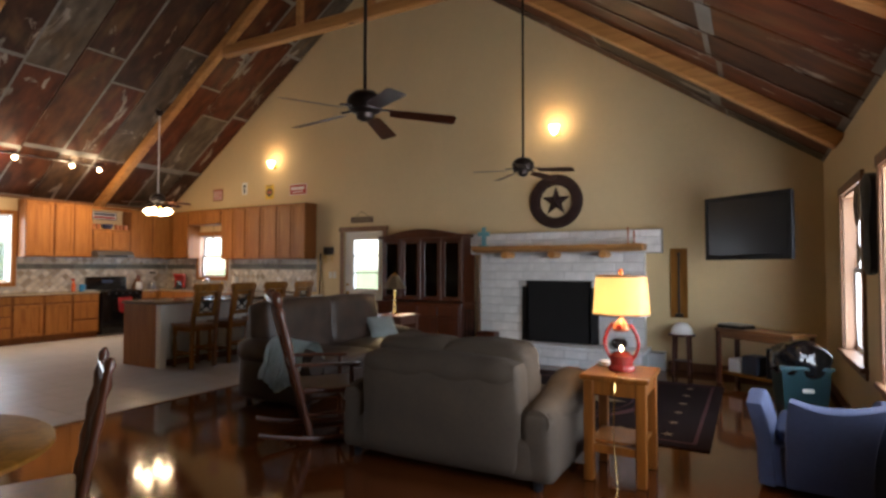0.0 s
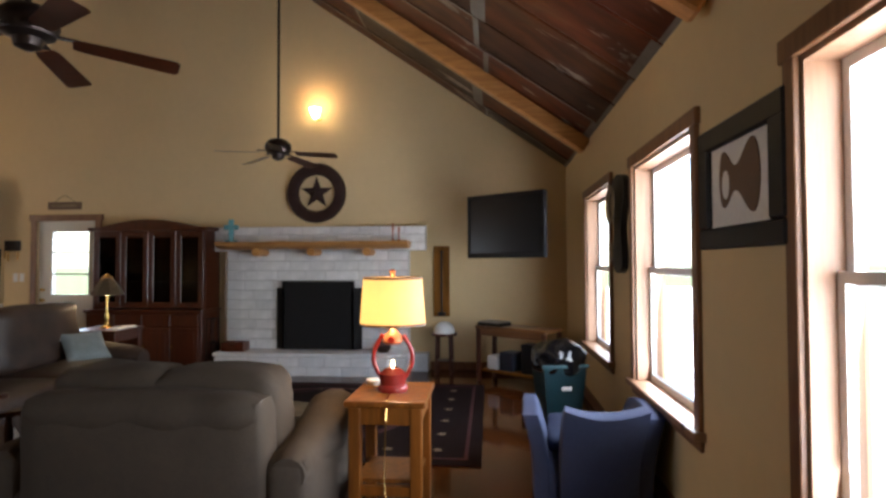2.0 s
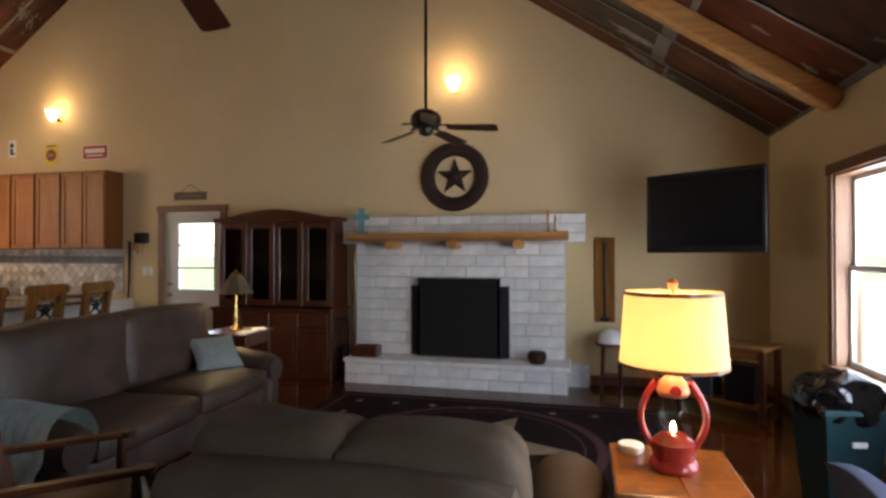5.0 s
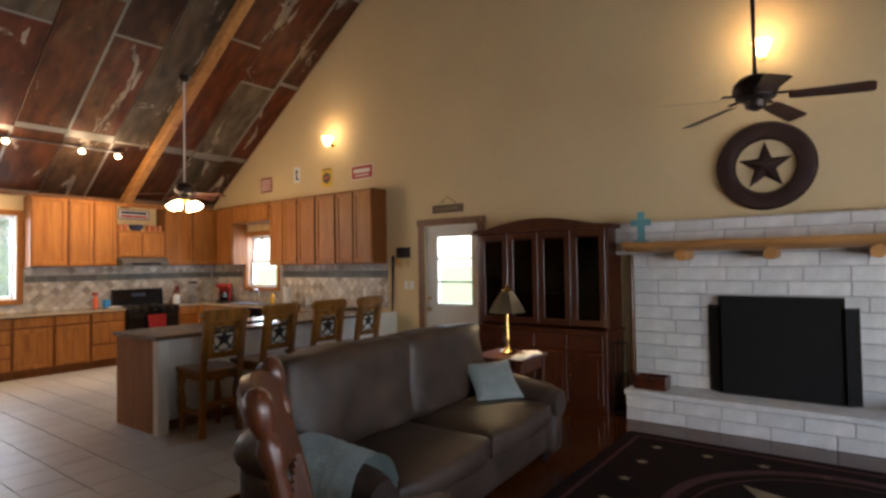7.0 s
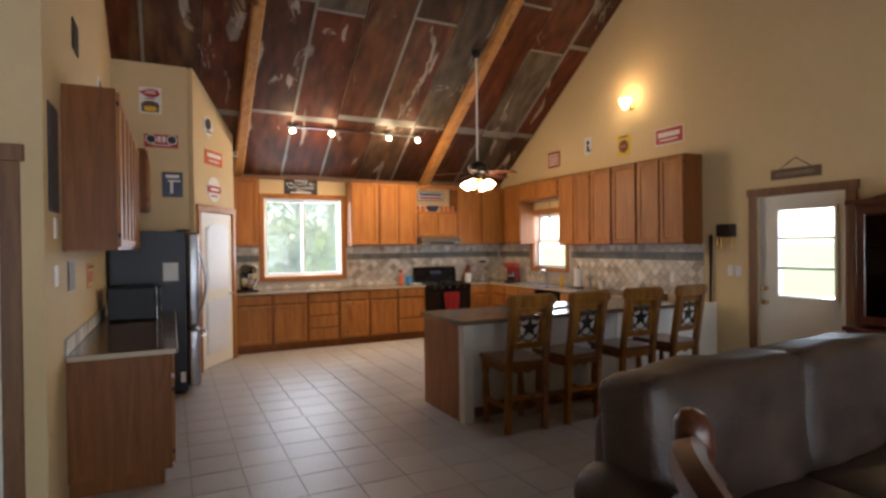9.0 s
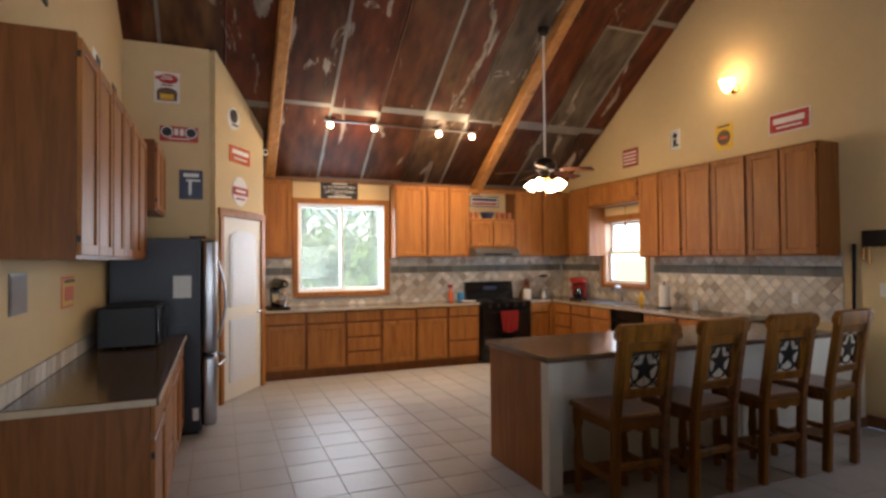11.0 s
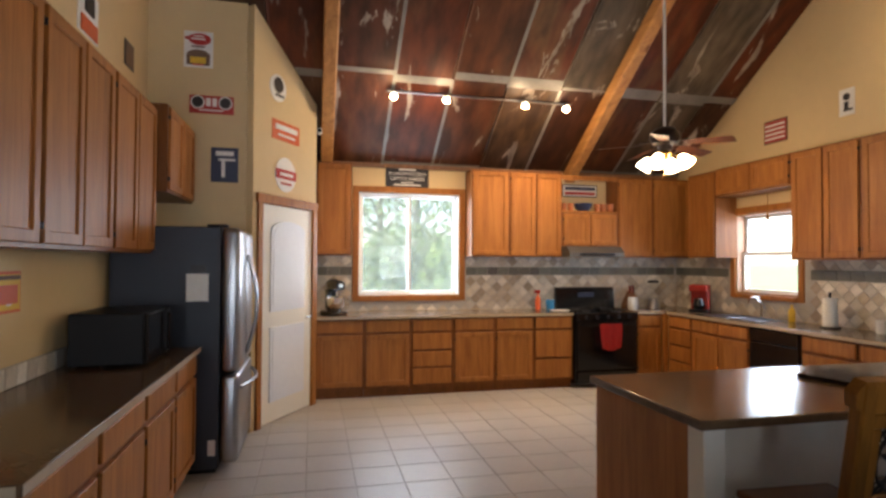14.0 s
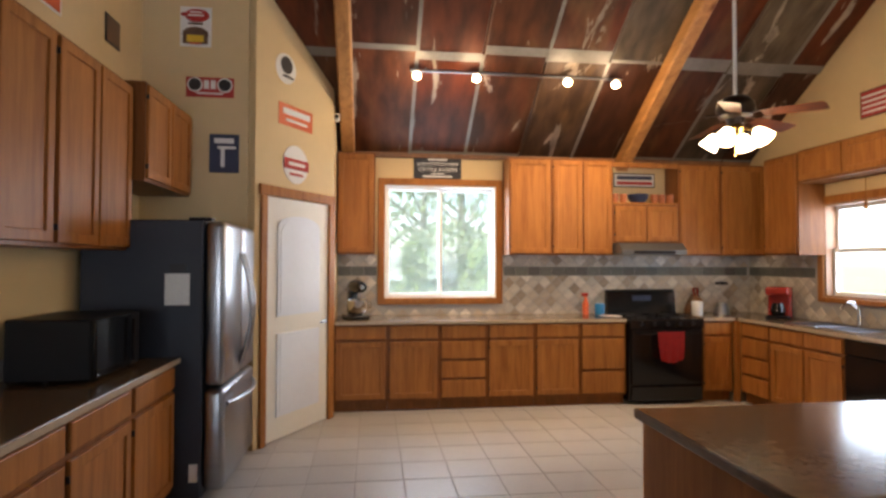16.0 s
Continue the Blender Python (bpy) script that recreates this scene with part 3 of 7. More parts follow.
tin_ceiling()
bm = B()
for side in (0, 1):
    ys = (-0.5, DEPTH / 2) if side == 0 else (DEPTH + 0.5, DEPTH / 2)
    v = []
    for dz in (0.06, 0.22):
        for xx in (REAR - 0.4, 0.5):
            for yy in ys:
                t = yy if side == 0 else DEPTH - yy
                v.append(bm.verts.new((xx, yy, 2.74 + 0.69 * t + dz)))
    for q in ((0, 1, 3, 2), (4, 6, 7, 5), (0, 4, 5, 1), (2, 3, 7, 6), (0, 2, 6, 4), (1, 5, 7, 3)):
        bm.faces.new([v[i] for i in q])
tagged(part("roof", bm, M["zinc"]), "metal gable roof", "roof", kind="structure")

# trusses
def truss(x):
    t = thing("roof_truss", "peeled pine roof truss with collar tie", "truss", group="roof trusses")
    for side in (0, 1):
        y0, y1 = (0.02, DEPTH / 2) if side == 0 else (DEPTH - 0.02, DEPTH / 2)
        bm = bar(B(), (x, y0, roof_z(abs(y0 if side == 0 else y0)) - 0.10), (x, y1, roof_z(DEPTH / 2) - 0.10), 0.14, 0.16, 0.015)
        part("rafter", bm, M["beam"], t)
    bm = bar(B(), (x, 3.95, 5.24), (x, DEPTH - 3.95, 5.24), 0.13, 0.19, 0.015)
    part("collar_tie", bm, M["beam"], t)
    for y in (5.75, DEPTH - 5.75):
        part("strut", bar(B(), (x, y, 5.3), (x, y, roof_z(y) - 0.1), 0.10, 0.10, 0.01), M["beam"], t)
    return t


for x in (-1.68, -4.87, -8.06):
    truss(x)

bm = box(B(), LEFT, 0.0, DEPTH - 0.03, DEPTH, 2.70, 2.76, 0.004)
tagged(part("trim", bm, M["trim"]), "stained wooden eave trim", "trim", kind="structure")
for nm, b4 in (("baseboard", (REAR, 0, 0.0, 0.018, 0, 0.11)), ("baseboard", (-0.018, 0, 0.02, 1.84, 0, 0.11)), ("baseboard", (-0.018, 0, 7.72, 8.10, 0, 0.11))):
    tagged(part(nm, box(B(), *b4, 0.004), M["trim"]), "dark stained wooden baseboard", "baseboard", kind="structure")


# windows
def side_window(i, x0, x1):
    z0, z1 = WZ
    w = thing("window_%d" % i, "white double hung window in pine casing", "window", kind="structure")
    bm = box(B(), x0 - 0.07, x0, 0.0, 0.025, z0 - 0.02, z1 + 0.07, 0.004)
    box(bm, x1, x1 + 0.07, 0.0, 0.025, z0 - 0.02, z1 + 0.07, 0.004)
    box(bm, x0 - 0.09, x1 + 0.09, 0.0, 0.03, z1 + 0.0, z1 + 0.085, 0.004)
    part("window_frame", bm, M["trim"], w, "dark stained casing")
    bm = box(B(), x0, x0 + 0.02, -0.17, 0.0, z0, z1)
    box(bm, x1 - 0.02, x1, -0.17, 0.0, z0, z1)
    box(bm, x0 + 0.02, x1 - 0.02, -0.17, 0.0, z1 - 0.02, z1)
    part("jamb", bm, M["jamb"], w, "pale pine jamb")
    part("window_sill", box(B(), x0 - 0.10, x1 + 0.10, -0.16, 0.06, z0 - 0.03, z0 + 0.012, 0.006), M["jamb"], w)
    part("apron", box(B(), x0 - 0.07, x1 + 0.07, 0.0, 0.02, z0 - 0.09, z0 - 0.031, 0.004), M["trim"], w)
    zm = (z0 + z1) / 2 + 0.02
    for nm, a, b, y in (("upper_sash", zm - 0.025, z1 - 0.02, -0.15), ("lower_sash", z0 + 0.012, zm + 0.025, -0.12)):
        bm = box(B(), x0 + 0.02, x0 + 0.06, y, y + 0.03, a, b)
        box(bm, x1 - 0.06, x1 - 0.02, y, y + 0.03, a, b)
        box(bm, x0 + 0.06, x1 - 0.06, y, y + 0.03, a, a + 0.045)
        box(bm, x0 + 0.06, x1 - 0.06, y, y + 0.03, b - 0.04, b)
        s = part(nm, bm, M["sash"], w)
        g = part("pane", box(B(), x0 + 0.055, x1 - 0.055, y + 0.012, y + 0.016, a + 0.04, b - 0.035), M["glass"], s)
        g.visible_shadow = False


for i, (a, b) in enumerate((W1, W2, W3), 1):
    side_window(i, a, b)
    area_lamp("window_light", ((a + b) / 2, -0.19, sum(WZ) / 2), ((a + b) / 2, 3, 1.9), 1.1, 1.5, (6.5, 13, 14)[i - 1], DAY)

# kitchen slider window
w = thing("window_4", "white sliding kitchen window in stained casing", "window", kind="structure")
x0, x1, z0, z1 = KWIN
bm = box(B(), x0 - 0.075, x0, DEPTH - 0.025, DEPTH, z0 - 0.07, z1 + 0.075, 0.004)
box(bm, x1, x1 + 0.075, DEPTH - 0.025, DEPTH, z0 - 0.07, z1 + 0.075, 0.004)
box(bm, x0, x1, DEPTH - 0.025, DEPTH, z1, z1 + 0.075, 0.004)
box(bm, x0, x1, DEPTH - 0.03, DEPTH, z0 - 0.07, z0, 0.004)
part("window_frame", bm, M["oak"], w)
bm = box(B(), x0, x0 + 0.02, DEPTH, DEPTH + 0.14, z0, z1)
box(bm, x1 - 0.02, x1, DEPTH, DEPTH + 0.14, z0, z1)
box(bm, x0 + 0.02, x1 - 0.02, DEPTH, DEPTH + 0.14, z1 - 0.02, z1)
box(bm, x0 + 0.02, x1 - 0.02, DEPTH, DEPTH + 0.14, z0, z0 + 0.02)
part("jamb", bm, M["sash"], w)
xm = (x0 + x1) / 2 + 0.0
for a, b, y in ((x0 + 0.02, xm + 0.02, DEPTH + 0.05), (xm - 0.02, x1 - 0.02, DEPTH + 0.09)):
    bm = box(B(), a, a + 0.035, y, y + 0.03, z0 + 0.02, z1 - 0.02)
    box(bm, b - 0.035, b, y, y + 0.03, z0 + 0.02, z1 - 0.02)
    box(bm, a + 0.035, b - 0.035, y, y + 0.03, z0 + 0.02, z0 + 0.055)
    box(bm, a + 0.035, b - 0.035, y, y + 0.03, z1 - 0.055, z1 - 0.02)
    s = part("sash", bm, M["sash"], w)
    part("pane", box(B(), a + 0.03, b - 0.03, y + 0.012, y + 0.016, z0 + 0.05, z1 - 0.05), M["glass"], s).visible_shadow = False
# Mesh of the right sash, carried across the left too to haze the view.
part("insect_screen", box(B(), x0 + 0.02, x1 - 0.02, DEPTH + 0.205, DEPTH + 0.208, z0 + 0.02, z1 - 0.02), M["screen_haze"], w, "pale insect mesh, widened over both sashes to haze the view").visible_shadow = False
area_lamp("window_light", (-3.83, DEPTH + 0.18, 1.75), (-3.83, 8, 1.75), 1.2, 1.2, 9, DAY)

# sink window
w = thing("window_5", "small double hung window over the sink", "window", kind="structure")
y0, y1, z0, z1 = SWIN
bm = box(B(), -0.025, 0, y0 - 0.07, y0, z0 - 0.05, z1 + 0.08, 0.004)
box(bm, -0.025, 0, y1, y1 + 0.07, z0 - 0.05, z1 + 0.08, 0.004)
box(bm, -0.025, 0, y0, y1, z1, z1 + 0.08, 0.004)
box(bm, -0.05, 0, y0, y1, z0 - 0.05, z0, 0.004)
part("window_frame", bm, M["oak"], w)
bm = box(B(), 0, 0.16, y0, y0 + 0.02, z0, z1)
box(bm, 0, 0.16, y1 - 0.02, y1, z0, z1)
box(bm, 0, 0.16, y0 + 0.02, y1 - 0.02, z1 - 0.02, z1)
box(bm, 0, 0.16, y0 + 0.02, y1 - 0.02, z0, z0 + 0.02)
part("jamb", bm, M["jamb"], w)
zm = (z0 + z1) / 2
for a, b, x in ((zm - 0.02, z1 - 0.02, 0.12), (z0 + 0.02, zm + 0.02, 0.08)):
    bm = box(B(), x, x + 0.03, y0 + 0.02, y0 + 0.055, a, b)
    box(bm, x, x + 0.03, y1 - 0.055, y1 - 0.02, a, b)
    box(bm, x, x + 0.03, y0 + 0.055, y1 - 0.055, a, a + 0.035)
    box(bm, x, x + 0.03, y0 + 0.055, y1 - 0.055, b - 0.035, b)
    s = part("sash", bm, M["sash"], w)
    part("pane", box(B(), x + 0.012, x + 0.016, y0 + 0.05, y1 - 0.05, a + 0.03, b - 0.03), M["glass"], s).visible_shadow = False
area_lamp("window_light", (0.19, 11.35, 1.65), (-3, 11.35, 1.0), 0.8, 0.85, 3.2, DAY)

# back door
d = thing("door_1", "white exterior door with three glass panes", "door", kind="structure")
bm = box(B(), -0.025, 0, 6.60, 6.70, 0, 2.08, 0.004)
box(bm, -0.025, 0, 7.60, 7.69, 0, 2.08, 0.004)
box(bm, -0.03, 0, 6.58, 7.71, 2.08, 2.17, 0.004)
part("door_frame", bm, M["trim"], d, "dark stained casing")
bm = B()
box(bm, 0.03, 0.075, 6.705, 6.79, 0.01, 2.075)
box(bm, 0.03, 0.075, 7.41, 7.595, 0.01, 2.075)
box(bm, 0.03, 0.075, 6.79, 7.41, 0.01, 0.98)
box(bm, 0.03, 0.075, 6.79, 7.41, 1.95, 2.075)
part("door_leaf", bm, M["white_door"], d)
bm = B()
for a, b in ((6.79, 6.82), (7.38, 7.41)):
    box(bm, 0.018, 0.08, a, b, 0.98, 1.95)
for a, b in ((0.98, 1.01), (1.92, 1.95), (1.295, 1.318), (1.61, 1.633)):
    box(bm, 0.022, 0.078, 6.82, 7.38, a, b)
part("glazing_bar", bm, M["white_door"], d)
for a, b in ((1.01, 1.295), (1.318, 1.61), (1.633, 1.92)):
    part("pane", box(B(), 0.05, 0.054, 6.82, 7.38, a, b), M["glass"], d).visible_shadow = False
bm = B()
for y, z, r in ((7.51, 0.93, 0.03), (7.51, 1.08, 0.026)):
    rod(bm, (0.03, y, z), (-0.01, y, z), r * 0.7)
    rod(bm, (-0.01, y, z), (-0.035, y, z), r, r * 0.8)
part("door_handle", bm, M["brass"], d, smooth=True)
area_lamp("window_light", (0.19, 7.1, 1.45), (-3, 7.1, 0.9), 0.55, 0.9, 1.3, DAY)

# pantry door, in the angled wall
d = thing("door_2", "cream two panel pantry door, closed", "door", PM, kind="structure")
bm = box(B(), 0.06, 0.13, -0.025, 0, 0, 2.07, 0.004)
box(bm, 0.99, plen, -0.025, 0, 0, 2.07, 0.004)
box(bm, 0.04, plen, -0.03, 0, 2.07, 2.155, 0.004)
part("door_frame", bm, M["oak"], d)
bm = box(B(), 0.135, 0.985, 0.0, 0.04, 0.01, 2.065)
part("door_leaf", bm, M["cream_door"], d)
for z0, z1, arch in ((0.20, 0.90, False), (1.05, 1.92, True)):
    bm = B()
    a, b = 0.27, 0.85
    for inset, y0, y1 in ((0.0, -0.012, 0.0), (0.035, -0.016, -0.012)):
        pts = [(a + inset, z0 + inset), (b - inset, z0 + inset)]
        if arch:
            for k in range(11):
                u = math.pi * k / 10
                pts.append(((a + b) / 2 + ((b - a) / 2 - inset) * math.cos(u), z1 - 0.10 - inset + 0.10 * math.sin(u)))
        else:
            pts += [(b - inset, z1 - inset), (a + inset, z1 - inset)]
        prism(bm, pts, y1 - y0, Matrix.Translation((0, y0, 0)))
    part("panel", bm, M["door_panel"], d)
bm = rod(B(), (0.93, 0, 0.95), (0.93, -0.04, 0.95), 0.012)
rod(bm, (0.93, -0.04, 0.95), (0.84, -0.045, 0.95), 0.012)
part("door_handle", bm, M["steel"], d, smooth=True)

# hall doorway with an open white door
d = thing("door_3", "white interior door standing open in stained casing", "door", kind="structure")
bm = box(B(), -6.62, -6.53, JOG - 0.025, JOG, 0, 2.06, 0.004)
box(bm, -7.57, -7.48, JOG - 0.025, JOG, 0, 2.06, 0.004)
box(bm, -7.60, -6.51, JOG - 0.03, JOG, 2.06, 2.15, 0.004)
part("door_frame", bm, M["trim"], d)
part("door_leaf", box(B(), -6.665, -6.625, JOG + 0.14, JOG + 0.98, 0.01, 2.05, 0.003), M["white_door"], d)
part("jamb", box(B(), -6.64, -6.62, JOG, JOG + 0.13, 0, 2.06), M["white_door"], d)
w = thing("window_6", "bedroom window seen through the doorway", "window", kind="structure")
bm = B()
for a in (-9.3, -8.55, -7.79):
    box(bm, a, a + 0.04, 10.92, 10.96, 0.75, 2.15)
for a in (0.75, 1.43, 2.11):
    box(bm, -9.26, -7.79, 10.925, 10.955, a, a + 0.04)
part("window_frame", bm, M["sash"], w)
t = thing("desk", "dark wooden desk under the bedroom window", "desk", pose(-8.4, 10.45, 0))
part("top", box(B(), -0.75, 0.75, -0.32, 0.32, 0.71, 0.75, 0.006), M["cherry"], t)
for sx in (-1, 1):
    part("pedestal", box(B(), sx * 0.72, sx * 0.38, -0.30, 0.30, 0.0, 0.709, 0.005), M["cherry"], t)
tagged(part("papers", box(B(), -0.16, 0.16, -0.11, 0.11, 0, 0.03, 0.004), M["paper"], at=pose(-8.15, 10.35, 0.751, 0, 0, 20)), "stack of white papers on the desk", "papers")
area_lamp("window_light", (-8.5, 11.05, 1.5), (-8.5, 8, 0.5), 1.4, 1.3, 30, DAY)

# outside
# Oversized pale slabs, added so the lower window panes burn out white.
for nm, b4 in (("patio", (-40, 30, -45, -0.2)), ("patio_side", (0.2, 30, -0.199, 13.5))):
    tagged(part(nm, box(B(), *b4, -0.25, -0.12), M["patio"]), "pale slab added outside to whiten the window views", "patio", kind="structure")
bm = box(B(), -400, 400, -400, 400, -0.6, -0.25)
tagged(part("ground", bm, M["grass"]), "sunlit lawn around the house", "ground", kind="structure")


def tree(x, y, h, r, seed):
    rnd = random.Random(seed)
    t = thing("tree", "leafy green tree outside the house", "tree", pose(x, y, -0.25), group="trees outside")
    bm = rod(B(), (0, 0, 0), (0.1, 0.05, h * 0.6), 0.16, 0.07, 8)
    for k in range(6):
        a = k * 1.05
        z = h * (0.3 + 0.05 * k)
        rod(bm, (0.05, 0.02, z), (math.cos(a) * r * 0.7, math.sin(a) * r * 0.7, z + h * 0.2), 0.05, 0.015, 6)
    part("trunk", bm, M["bark"], t)
    verts, faces = [], []
    for k in range(800 if h < 3 else 650):
        u, v, q = rnd.uniform(-1, 1), rnd.uniform(0, 6.283), rnd.random() ** 0.4
        p = Vector((math.sqrt(1 - u * u) * math.cos(v) * r * q, math.sqrt(1 - u * u) * math.sin(v) * r * q, h * 0.62 + u * h * 0.38 * q))
        if noise.noise(p * 0.9 + Vector((x, y, 0))) < (-0.12 if h < 3 else -0.05):
            continue
        d1 = Vector((rnd.uniform(-1, 1), rnd.uniform(-1, 1), rnd.uniform(-1, 1))).normalized() * 0.12
        d2 = d1.orthogonal().normalized() * 0.07
        i = len(verts)
        verts += [p - d1, p + d2, p + d1, p - d2]
        faces.append((i, i + 1, i + 2, i + 3))
    me = bpy.data.meshes.new("crown")
    me.from_pydata(verts, [], faces)
    me.materials.append(M["leaf"])
    c = new("crown", me)
    c.parent = t


for i, (x, y, h, r) in enumerate(((-5.6, 18.5, 5.5, 2.2), (-2.6, 19.5, 6.5, 2.5), (-4.4, 22, 7, 2.8), (-0.5, 24, 8, 3), (-6.9, 16.2, 1.9, 1.0), (-4.6, 16.0, 1.7, 0.9), (-2.3, 16.4, 2.2, 1.1), (-3.9, 17.0, 2.1, 0.9), (-3.1, 17.8, 2.6, 1.0), (-1.5, 18.2, 2.6, 1.1), (-3.4, 20.5, 6.0, 2.2))):
    tree(x, y, h, r, i)

# ---- living room ----
# fireplace: whitewashed block surround, raised hearth, log mantel
FP = thing("fireplace", "whitewashed stone block fireplace with raised hearth", "fireplace")
bm = B()
box(bm, -0.138, -0.002, 2.12, 2.86, 0.29, 1.62)
box(bm, -0.138, -0.002, 3.84, 4.65, 0.29, 1.62)
box(bm, -0.138, -0.002, 2.86, 3.84, 1.20, 1.62)
box(bm, -0.138, -0.002, 1.89, 4.87, 1.621, 1.955)
part("surround", bm, M["mortar"], FP)
part("firebox", box(B(), -0.02, -0.003, 2.861, 3.839, 0.291, 1.199), M["black"], FP, "plain black firebox back")
bm = box(B(), -0.555, -0.002, 2.085, 4.62, 0.0, 0.238)
box(bm, -0.16, -0.002, 1.86, 2.084, 0.0, 0.238)
hearth = part("hearth", bm, M["mortar"], FP)
bm = box(B(), -0.585, -0.002, 2.06, 4.64, 0.24, 0.289, 0.008)
part("hearth_slab", bm, M["white_brick"], FP)

blocks = {}


def block(parent, w, h, d, at):
    """A rough block facing local -y, sharing its mesh with blocks of its size."""
    key = (round(w, 2), round(h, 2), round(d, 3))
    if key not in blocks:
        bm = box(B(), 0, key[0] - 0.008, -key[2], 0, 0, key[1] - 0.008, 0.006)
        for v in bm.verts:
            v.co.y += 0.004 * noise.noise(v.co * 9)
        blocks[key] = mesh_of("block", bm, M["white_brick"])
    ob = new("block", blocks[key])
    ob.parent = parent
    ob.matrix_basis = at


rnd = random.Random(11)


def courses(parent, y0, y1, z0, z1, h, face, hole=None, depth=0.018):
    """Block courses on a face that looks towards -x."""
    z, k = z0, 0
    while z < z1 - 0.02:
        hh = min(h, z1 - z)
        segs = [(y0, y1)]
        if hole and z + hh * 0.5 > hole[2] and z + hh * 0.5 < hole[3]:
            segs = [(y0, hole[0]), (hole[1], y1)]
        for a, b in segs:
            y = a
            first_len = rnd.choice((0.16, 0.28, 0.40))
            while y < b - 0.01:
                l = min(first_len, b - y)
                if b - y - l < 0.08:
                    l = b - y
                block(parent, l, hh, depth, pose(face, y + l, z, 0, 0, -90))
                y += l
                first_len = rnd.choice((0.28, 0.34, 0.40, 0.46))
        z, k = z + hh, k + 1


courses(FP, 2.12, 4.65, 0.29, 1.62, 0.133, -0.138, (2.86, 3.84, 0.0, 1.20))
courses(FP, 1.89, 4.87, 1.625, 1.955, 0.11, -0.138)
courses(FP, 2.085, 4.62, 0.0, 0.24, 0.12, -0.555)

t = thing("mantel", "peeled half log mantel shelf on log corbels", "mantel")
bm = B()
n = 12
prof = []
for k in range(n + 1):
    a = math.pi * k / n
    prof.append((-0.56 + 0.20 - 0.205 * math.cos(a) * 1.0, 1.735 - 0.10 * math.sin(a)))
rings = []
for j in range(15):
    y = 2.08 + 2.55 * j / 14
    rings.append([bm.verts.new((x + 0.012 * noise.noise(Vector((x, y * 2, 0))), y, z + 0.010 * noise.noise(Vector((y * 3, z, 4))))) for x, z in prof])
for a, b in zip(rings, rings[1:]):
    for i in range(n):
        bm.faces.new((a[i], a[i + 1], b[i + 1], b[i]))
    bm.faces.new((a[n], a[0], b[0], b[n]))
bm.faces.new(rings[0]), bm.faces.new(list(reversed(rings[-1])))
part("log_shelf", bm, M["beam"], t, smooth=True)
for y in (4.10, 3.36, 2.62):
    part("corbel", rod(B(), (-0.16, y, 1.60), (-0.50, y, 1.60), 0.05, 0.055, 12), M["beam"], t, smooth=True)

t = thing("fire_screen", "black folding mesh fireplace screen on the hearth", "fire screen")
for nm, p0, p1, top in (("center_panel", (-0.24, 2.86), (-0.24, 3.82), 1.21), ("wing_panel", (-0.17, 2.76), (-0.24, 2.86), 1.12), ("wing_panel", (-0.17, 3.92), (-0.24, 3.82), 1.12)):
    bm = B()
    a, b = Vector((p0[0], p0[1], 0)), Vector((p1[0], p1[1], 0))
    for p in (a, b):
        bar(bm, p + Vector((0, 0, 0.29)), p + Vector((0, 0, top)), 0.02, 0.02)
    for z in (0.30, top - 0.01):
        bar(bm, a + Vector((0, 0, z)), b + Vector((0, 0, z)), 0.018, 0.018)
    f = part(nm, bm, M["iron"], t)
    d = (b - a).normalized()
    bm = bar(B(), a + d * 0.01 + Vector((0.004, 0, (0.29 + top) / 2)), b - d * 0.01 + Vector((0.004, 0, (0.29 + top) / 2)), 0.004, top - 0.31)
    part("mesh", bm, M["screen_mesh"], f)
bm = turned(B(), [(0.07, 0), (0.10, 0.05), (0.105, 0.10), (0.08, 0.13), (0.07, 0.13)], 18)
tagged(part("pot", bm, M["rust"], smooth=True, at=pose(-0.38, 2.42, 0.29)), "round dark red iron pot on the hearth", "pot")
t = thing("kindling_box", "dark wooden kindling tray on the hearth", "box", pose(-0.38, 4.42, 0.29))
bm = box(B(), -0.10, 0.10, -0.15, 0.15, 0, 0.015)
box(bm, -0.10, 0.10, -0.15, -0.135, 0.015, 0.12), box(bm, -0.10, 0.10, 0.135, 0.15, 0.015, 0.12)
box(bm, -0.10, -0.085, -0.135, 0.135, 0.015, 0.12), box(bm, 0.085, 0.10, -0.135, 0.135, 0.015, 0.12)
part("tray", bm, M["cherry"], t)
part("handle", bar(B(), (-0.11, -0.04, 0.09), (-0.11, 0.04, 0.09), 0.012, 0.012), M["iron"], t)
t = thing("fire_tool_stand", "black iron stand of fireplace tools", "fire tools", pose(-0.42, 4.72, 0))
part("base", rod(B(), (0, 0, 0), (0, 0, 0.015), 0.07, n=16), M["iron"], t)
for dx, dy in ((-0.06, -0.05), (0.06, -0.05), (-0.06, 0.05), (0.06, 0.05)):
    part("tool", rod(B(), (dx, dy, 0.014), (dx, dy, 0.72), 0.007, n=6), M["iron"], t)
bm = B()
for z in (0.72, 0.40):
    for a, b in (((-0.06, -0.05), (0.06, -0.05)), ((0.06, -0.05), (0.06, 0.05)), ((0.06, 0.05), (-0.06, 0.05)), ((-0.06, 0.05), (-0.06, -0.05))):
        rod(bm, (*a, z), (*b, z), 0.006, n=6)
part("rack", bm, M["iron"], t)
tagged(part("poker", rod(B(), (-0.17, 4.665, 0.29), (-0.15, 4.67, 1.62), 0.009, n=6), M["rustic_dark"]), "tall thin poker leaning beside the fireplace", "poker")

